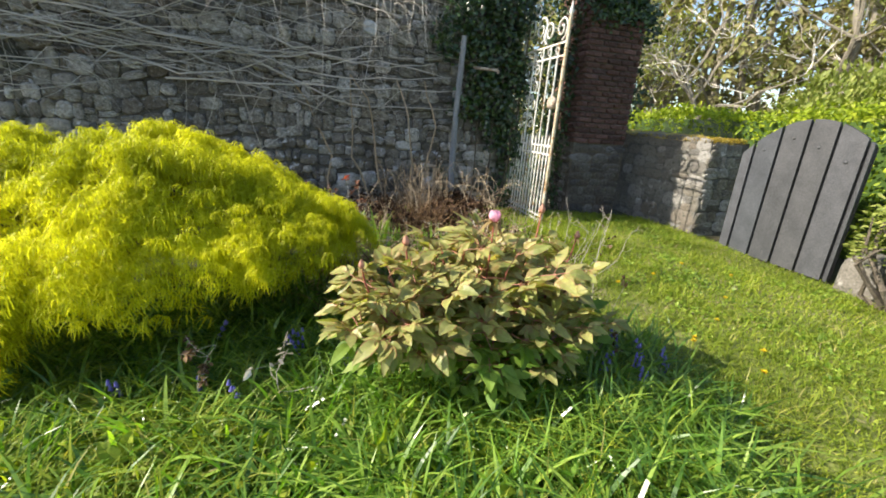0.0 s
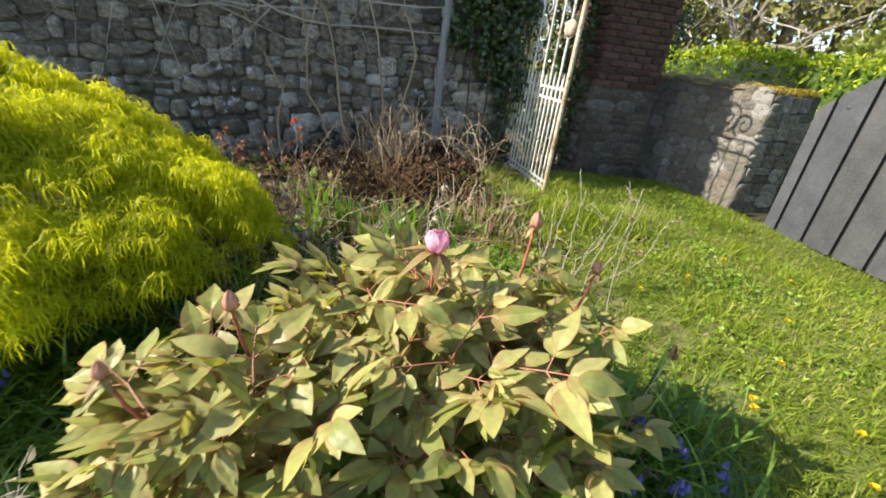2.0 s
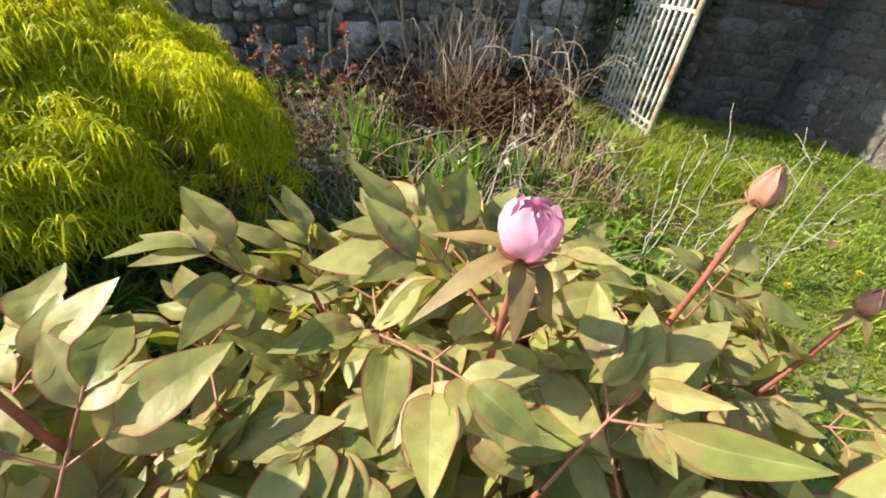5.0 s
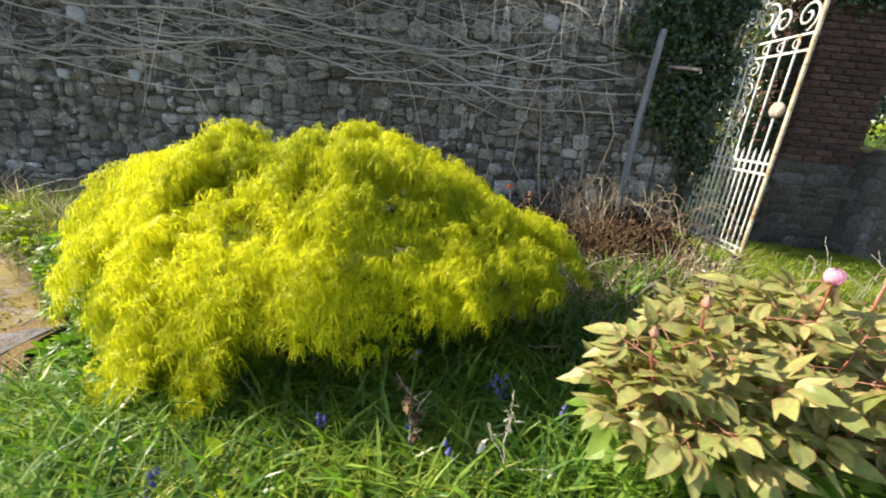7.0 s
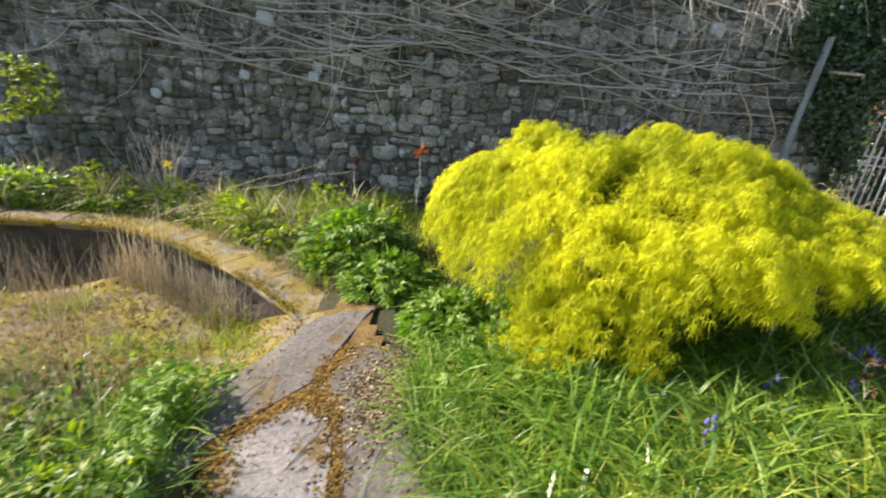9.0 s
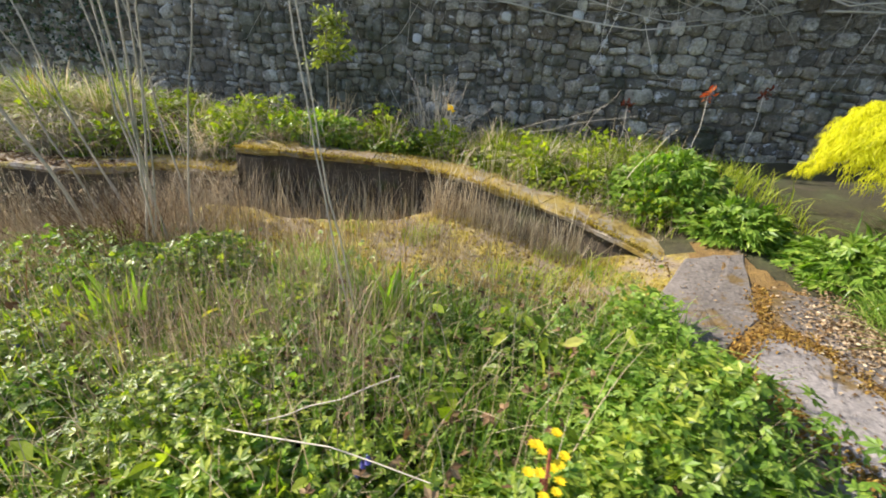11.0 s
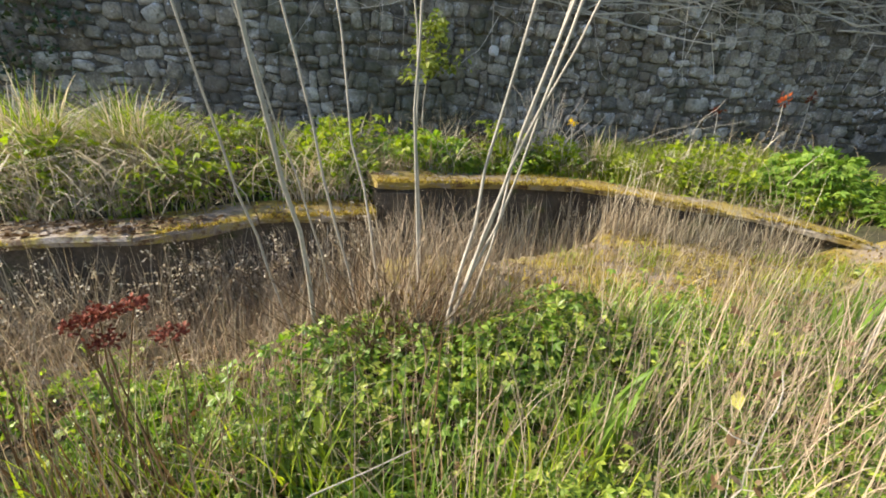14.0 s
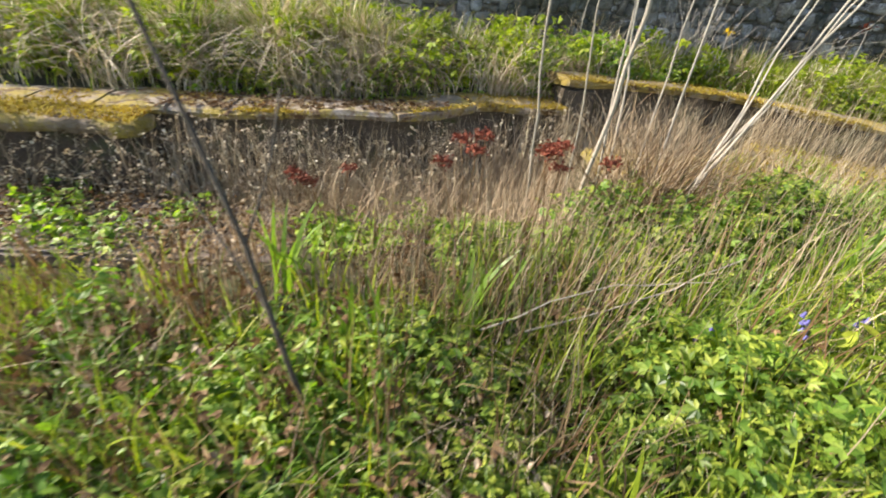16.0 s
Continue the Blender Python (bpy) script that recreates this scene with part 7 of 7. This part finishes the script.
def make_sedum(at, heads, seed, label):
    z0 = float(gz(at[0], at[1]))
    plant = thing("sedum", label, "plant", (at[0], at[1], z0), group="dried flower heads in the bed")
    g = np.random.default_rng(seed)
    for k in range(heads):
        e = (at[0] + g.normal(0, 0.085), at[1] + g.normal(0, 0.06), at[2] + g.normal(-0.02, 0.045))
        child("stem", mesh_of("stem", *tube(bend_path((at[0] + g.normal(0, 0.03), at[1], z0), e, 0, 0.01, 6, seed * 9 + k), 0.0028, 5), DEADLEAF), plant)
        n = 120
        d = random_dirs(n, g, 0.35)
        q = np.array(e) + d * np.array([0.05, 0.046, 0.04]) * g.uniform(0.3, 1, n)[:, None]
        child("flower_head", mesh_of("flower_head", *leaves_at(OVAL, q, 0.018, seed + k, 0.8, -0.4, 0.9), RUSTRED), plant)


make_sedum((-8.9, 1.47, 0.0), 4, 111, "dried sedum with flat rust-red flower heads")
make_sedum((-8.49, 1.44, 0.02), 3, 112, "dried sedum with rust-red flower heads among weeds")
make_sedum((-8.64, 1.51, 0.02), 3, 113, "dried sedum with rust-red flower heads among weeds")
make_sedum((-9.66, 1.86, -0.36), 4, 114, "dried sedum with flat rust-red flower heads")


def make_bluebell():
    plant = thing("bluebell", "blue-violet bluebell on a green stalk", "flower", (0, 0, 0), group="bluebells in the bed")
    stem = np.array([(0, 0, 0), (0.005, 0, 0.12), (0.02, 0, 0.22), (0.06, 0, 0.27)])
    child("stalk", mesh_of("stalk", *tube(stem, [0.003, 0.003, 0.0025, 0.0015], 5), LUSH), plant)
    for k in range(6):
        t = k / 5
        c = np.array([0.008 + 0.05 * t, 0.012 * (-1) ** k, 0.17 + 0.10 * t])
        p = np.array([c, c - (0, 0, 0.008), c - (-0.002, 0, 0.02), c - (-0.003, 0, 0.026)])
        child("bell", mesh_of("bell", *tube(p, [0.002, 0.007, 0.008, 0.012], 6), BLUE, True), plant)
    return plant


def make_flowers():
    first = make_bluebell()
    g = np.random.default_rng(121)
    spots = [(1.35, 2.5), (1.42, 2.35), (1.30, 2.3), (1.5, 2.15), (1.42, 1.95), (1.55, 1.85), (1.62, 1.7), (1.5, 1.62), (1.38, 2.7), (1.2, 2.75), (1.28, 1.6), (1.66, 1.55), (1.45, 1.5)]
    spots += [(float(g.uniform(-2.0, 0.1)), float(g.uniform(1.5, 2.6))) for k in range(9)]
    spots += [(-7.3, 0.95), (-7.5, 0.9), (-7.1, 1.0), (-5.2, 0.7), (-8.0, 0.9)]
    for k, (x, y) in enumerate(spots):
        m = pose(x, y, float(gz(x, y)), 0, 0, float(g.uniform(0, 360)))
        if k == 0:
            first.matrix_basis = m
        else:
            copy_thing(first, m)
    d0 = thing("dandelion", "yellow dandelion flower in the lawn", "flower", (0, 0, 0), group="dandelions in the lawn")
    child("stalk", mesh_of("stalk", *tube(np.array([(0, 0, 0), (0, 0, 0.03), (0, 0, 0.055)]), 0.003, 5), LAWN), d0)
    n = 60
    a = g.uniform(0, 2 * np.pi, n)
    ax = np.stack([np.cos(a), np.sin(a), g.uniform(0.1, 1.2, n)], -1)
    child("flower_head", mesh_of("flower_head", *scatter(OVAL, np.tile([0, 0, 0.052], (n, 1)), frames_of(ax, np.tile([0, 0, 1.0], (n, 1))), g.uniform(0.014, 0.024, n)), YELLOW), d0)
    spots = [(2.35, 1.55), (2.6, 1.75), (2.25, 1.95), (2.3, 2.0), (2.35, 2.9), (2.8, 3.0), (3.3, 3.2), (2.7, 2.2), (3.1, 2.5), (1.9, 1.2), (3.6, 2.9), (2.1, 3.6), (-4.25, 3.2), (-5.0, 4.0)]
    for k, (x, y) in enumerate(spots):
        m = pose(x, y, float(gz(x, y)) + 0.01, 0, 0, k * 40)
        if k == 0:
            d0.matrix_basis = m
        else:
            copy_thing(d0, m)


make_flowers()


def make_tulip(at, mat, label, size=0.05):
    z0 = float(gz(at[0], at[1]))
    plant = thing("red_flower", label, "flower", (at[0], at[1], z0))
    child("stalk", mesh_of("stalk", *tube(bend_path((at[0], at[1], z0), at, 0, 0.008, 6, 3), 0.004, 5), TWIG), plant)
    g = np.random.default_rng(int(abs(at[0]) * 100))
    n = 26
    q = np.array(at) + g.normal(0, size * 0.6, (n, 3))
    child("flower_head", mesh_of("flower_head", *leaves_at(OVAL, q, size, 4, 0.9, -0.5, 0.9), mat), plant)["kind"] = "stuff"


make_tulip((-2.99, 4.93, 0.80), ORANGE, "orange-red flower head on a thin stem by the wall")
make_tulip((-3.75, 5.0, 0.62), RUSTRED, "dull red flower head by the wall")
make_tulip((-2.35, 5.2, 0.85), RUSTRED, "dull red flower head by the wall")
make_tulip((-11.0, 4.2, 0.28), ORANGE, "orange-red flower head on the bank")
make_tulip((0.05, 5.0, 0.72), ORANGE, "small orange flower before the wall", 0.03)
make_tulip((1.75, 5.1, 0.5), YELLOW, "small yellow flower near the gate", 0.025)
make_tulip((-5.7, 4.7, 0.42), YELLOW, "yellow spurge flower head", 0.035)


def make_yellow_spurge():
    z0 = float(gz(-4.59, 0.6))
    plant = thing("spurge", "spurge with a spike of bright yellow flower discs", "flower", (-4.59, 0.6, z0))
    g = np.random.default_rng(131)
    child("stalk", mesh_of("stalk", *tube(bend_path((-4.59, 0.6, z0), (-4.60, 0.6, 0.1), 0, 0.005, 6, 3), 0.005, 6), STEMRED), plant)
    for k in range(13):
        a = k * 2.4
        c = np.array([-4.6 + 0.045 * math.cos(a), 0.6 + 0.045 * math.sin(a), -0.06 + 0.016 * k])
        n = 9
        b = np.linspace(0, 2 * np.pi, n, endpoint=False)
        ax = np.stack([np.cos(b), np.sin(b), 0.25 + 0 * b], -1)
        child("flower", mesh_of("flower", *scatter(OVAL, np.tile(c, (n, 1)), frames_of(ax, np.tile([0, 0, 1.0], (n, 1))), np.full(n, 0.018)), YELLOW), plant)
    q = np.array([-4.6, 0.58, 0.0]) + g.normal(0, 0.012, (20, 3))
    child("eye", mesh_of("eye", *leaves_at(OVAL, q, 0.016, 5, 0.8, 0, 0.8), RUSTRED), plant)


make_yellow_spurge()


def make_dead_stem(base, tip, seed, label, size=0.035, n=26, mat=None):
    z0 = float(gz(base[0], base[1]))
    plant = thing("withered_plant", label, "dead plant", (base[0], base[1], z0))
    g = np.random.default_rng(seed)
    p = bend_path((base[0], base[1], z0), tip, 0, 0.015, 9, seed)
    child("stem", mesh_of("stem", *tube(p, np.linspace(0.0034, 0.0014, 9), 5), CANE), plant)
    q = []
    for k in range(6):
        s = p[int(g.integers(4, 9))]
        e = s + np.array([g.normal(0, 0.07), g.normal(0, 0.06), g.uniform(0.0, 0.1)])
        child("twig", mesh_of("twig", *tube(bend_path(s, e, 0, 0.006, 4, seed + k), 0.0013, 4), CANE), plant)
        q.append(s + (e - s) * g.uniform(0.5, 1.05, n // 6)[:, None])
    q = np.concatenate(q)
    child("seed_growth", mesh_of("seed_growth", *leaves_at(OVAL, q, size, seed, 0.8, 0.5, 0.9), mat or DEADLEAF), plant)["kind"] = "stuff"


make_dead_stem((0.45, 2.7), (0.40, 2.75, 0.78), 141, "withered branching seed stem behind the peony")
make_dead_stem((0.25, 2.9), (0.62, 2.6, 0.75), 142, "withered branching seed stem behind the peony")
make_dead_stem((0.7, 2.6), (0.82, 2.55, 0.80), 143, "withered seed stem behind the peony")
make_dead_stem((0.05, 2.8), (0.05, 3.2, 0.72), 144, "dry pale seed stem in the bed")
make_dead_stem((1.9, 2.6), (1.95, 2.65, 0.85), 145, "withered spike standing at the lawn edge")
make_dead_stem((1.35, 1.75), (1.48, 1.8, 0.62), 146, "withered brown spike beside the peony")
make_dead_stem((-0.65, 1.75), (-0.62, 1.9, 0.36), 147, "pale crumpled dead plant in the grass", 0.035, 60, DEADLEAF)
make_dead_stem((-0.38, 1.75), (-0.30, 1.85, 0.34), 148, "pale crumpled dead leaf in the grass", 0.045, 14, WHITEPETAL)
make_dead_stem((-6.88, 0.9), (-6.83, 0.88, 0.06), 149, "grey withered leaf standing in the weeds", 0.04, 18, DEADLEAF)
for k in range(8):
    make_dead_stem((-0.62 + 0.11 * k, 4.35 + 0.06 * (k % 3)), (-0.75 + 0.13 * k, 4.3 + 0.08 * (k % 3), 0.52 + 0.06 * (k % 4)), 640 + k, "russet dried flower panicle on a thin stem", 0.032, 120, RUSSET)
for k, (x, y) in enumerate([(0.15, 3.1), (0.35, 3.35), (0.75, 3.0), (0.95, 3.2), (-0.05, 3.5), (1.15, 2.9)]):
    make_dead_stem((x, y), (x + 0.22 * (-1) ** k, y - 0.05, 0.62 + 0.06 * (k % 3)), 660 + k, "pale branching seed stem leaning in the dead bed", 0.022, 40, PALESTRAW)
for k in range(9):
    make_dead_stem((1.55 + 0.06 * k, 2.9 + 0.05 * (k % 3)), (1.55 + 0.11 * k, 2.95 + 0.06 * (k % 4), 0.62 + 0.05 * (k % 4)), 150 + k, "thin bare branching stem standing in the grass", 0.014, 12)


def make_dead_clump(at, h, n, seed, mat, label):
    z0 = float(gz(at[0], at[1]))
    plant = thing("dead_clump", label, "dead plant", (at[0], at[1], z0))
    g = np.random.default_rng(seed)
    for k in range(n):
        b = (at[0] + g.normal(0, 0.1), at[1] + g.normal(0, 0.08), z0)
        e = (b[0] + g.normal(0, 0.25), b[1] + g.normal(0, 0.15), z0 + h * g.uniform(0.4, 1))
        child("stem", mesh_of("stem", *tube(bend_path(b, e, 0, 0.02, 7, seed * 7 + k), np.linspace(0.005, 0.002, 7), 4), mat), plant)


make_dead_clump((-5.9, 4.95), 1.0, 60, 171, CANE, "bleached dead shrub stump with splayed stems by the wall")
make_dead_clump((0.9, 4.3), 0.45, 60, 173, DEADLEAF, "dark brown tangled dead stems in the bed")
make_dead_clump((1.0, 5.0), 0.8, 60, 174, BRUSH, "bare grey shrub stems against the wall")
for k, (a, b) in enumerate([((-5.0, 4.6, 0.25), (-4.0, 4.7, 0.62)), ((-4.9, 4.7, 0.22), (-3.7, 4.6, 0.55)), ((-4.3, 4.8, 0.2), (-3.9, 4.75, 0.78)), ((-6.0, 0.75, -0.35), (-4.9, 0.55, -0.08)), ((-5.9, 0.7, -0.38), (-5.1, 0.9, -0.05)), ((-8.7, 0.95, -0.6), (-7.6, 1.25, -0.38)), ((-8.9, 0.9, -0.55), (-7.9, 1.05, -0.38)), ((-0.2, 1.15, 0.05), (0.9, 0.95, 0.12)), ((-1.0, 1.2, 0.0), (-0.2, 1.5, 0.1))]):
    st = thing("dry_stick", "pale dry stick lying across the plants", "stick", a)
    child("shaft", mesh_of("shaft", *tube(bend_path(a, b, -0.02, 0.015, 8, 600 + k), np.linspace(0.004, 0.002, 8), 5), CANE, True), st)


def make_iris(at, seed, label):
    z0 = float(gz(at[0], at[1]))
    p = np.column_stack([np.random.default_rng(seed).normal(at, 0.05, (16, 2)), np.full(16, z0)])
    g = np.random.default_rng(seed + 1)
    plant = thing("iris_leaves", label, "plant", (at[0], at[1], z0))
    for k in range(16):
        child("leaf", mesh_of("leaf", *blades(p[k:k + 1], g.uniform(0.36, 0.58), 0.030, g.uniform(0.1, 0.5), 5, seed + k), PATHGRASS), plant)


make_iris((-8.9, 1.05), 181, "fan of sword-shaped iris leaves")
make_iris((-9.35, 0.95), 188, "fan of sword-shaped iris leaves in the weeds")
make_iris((-9.75, 1.45), 182, "fan of sword-shaped iris leaves")
make_iris((-6.9, 1.35), 183, "fan of pale sword-shaped leaves")
make_iris((0.62, 3.15), 185, "fan of narrow green blades in the dead bed")
make_iris((0.85, 3.35), 186, "fan of narrow green blades in the dead bed")
make_iris((0.3, 3.7), 187, "fan of narrow green blades in the dead bed")
make_iris((-5.4, 1.7), 184, "fan of pale sword-shaped leaves")


def make_return_wall():
    """The broken end of the channel wall that turns towards the path, with moss on top."""
    ob = thing("wall_return", "broken end of the channel wall capped with golden moss", "wall", (-11.5, 2.5, -1.1), kind="structure")
    for name, mat, low, high in (("stone_core", DARKWALL, -1.25, -0.44), ("moss_cap", MOSS, -0.47, -0.37)):
        bm = bmesh.new()
        bmesh.ops.create_grid(bm, x_segments=14, y_segments=7, size=0.5)
        top = bm.faces[:]
        ext = bmesh.ops.extrude_face_region(bm, geom=top)
        for v in (e for e in ext["geom"] if isinstance(e, bmesh.types.BMVert)):
            v.co.z = 1
        for v in bm.verts:
            x, y, z = -11.76 + 1.66 * v.co.x, 2.60 + 0.3 * v.co.y, low + (high - low) * v.co.z
            if mat is DARKWALL:
                x, y = x - 0.08, y + 0.09
            lump = noise.noise((x * 4, y * 4, z * 4))
            edge = max(abs(v.co.x), abs(v.co.y)) > 0.49
            lump += 0.7 * noise.noise((x * 11, y * 11, z * 9))
            v.co = (x + 0.06 * lump, y + 0.07 * lump, z + 0.035 * lump - (0.02 if edge and v.co.z > 0.5 else 0))
        bmesh.ops.recalc_face_normals(bm, faces=bm.faces)
        part(name, bm, mat, ob, smooth=True)
    g = np.random.default_rng(67)
    p = np.column_stack([g.uniform(-12.55, -10.95, 1500), g.uniform(2.45, 2.76, 1500), np.full(1500, -0.375)])
    child("moss_tips", mesh_of("moss_tips", *blades(p, g.uniform(0.02, 0.06, 1500), 0.012, g.uniform(0.3, 1.5, 1500), 2, 68), GOLDMOSS), ob)["kind"] = "stuff"
    p = np.column_stack([g.uniform(-12.3, -10.0, 1900), g.uniform(1.55, 2.45, 1900)])
    p = np.column_stack([p, np.maximum(gz(p[:, 0], p[:, 1]), -0.88) + g.uniform(0.01, 0.10, len(p))])
    stuff("channel_litter", leaves_at(OVAL, p, 0.030, 71, 0.4, 0.0, 0.7), STRAW, "pale dry leaves and straw lying in the channel", "leaf litter")


make_return_wall()


def make_leaning_stem():
    plant = thing("dead_shrub", "dark leaning bare stem of a dead shrub among the weeds", "dead plant", (-9.5, 0.65, float(gz(-9.5, 0.65))))
    paths = [[(-9.5, 0.65, float(gz(-9.5, 0.65))), (-9.58, 0.68, -0.45), (-9.66, 0.74, -0.10), (-9.78, 0.83, 0.2), (-9.95, 0.95, 0.62)],
             [(-9.6, 0.7, -0.35), (-9.75, 0.85, -0.22), (-9.95, 1.0, 0.0)], [(-9.66, 0.74, -0.10), (-9.6, 0.85, 0.1), (-9.58, 0.95, 0.28)]]
    for k, p in enumerate(paths):
        child("stem" if k == 0 else "twig", mesh_of("stem", *tube(np.array(p), np.linspace(0.011, 0.006, len(p)) if k == 0 else 0.004, 6), BARK, True), plant)


make_leaning_stem()
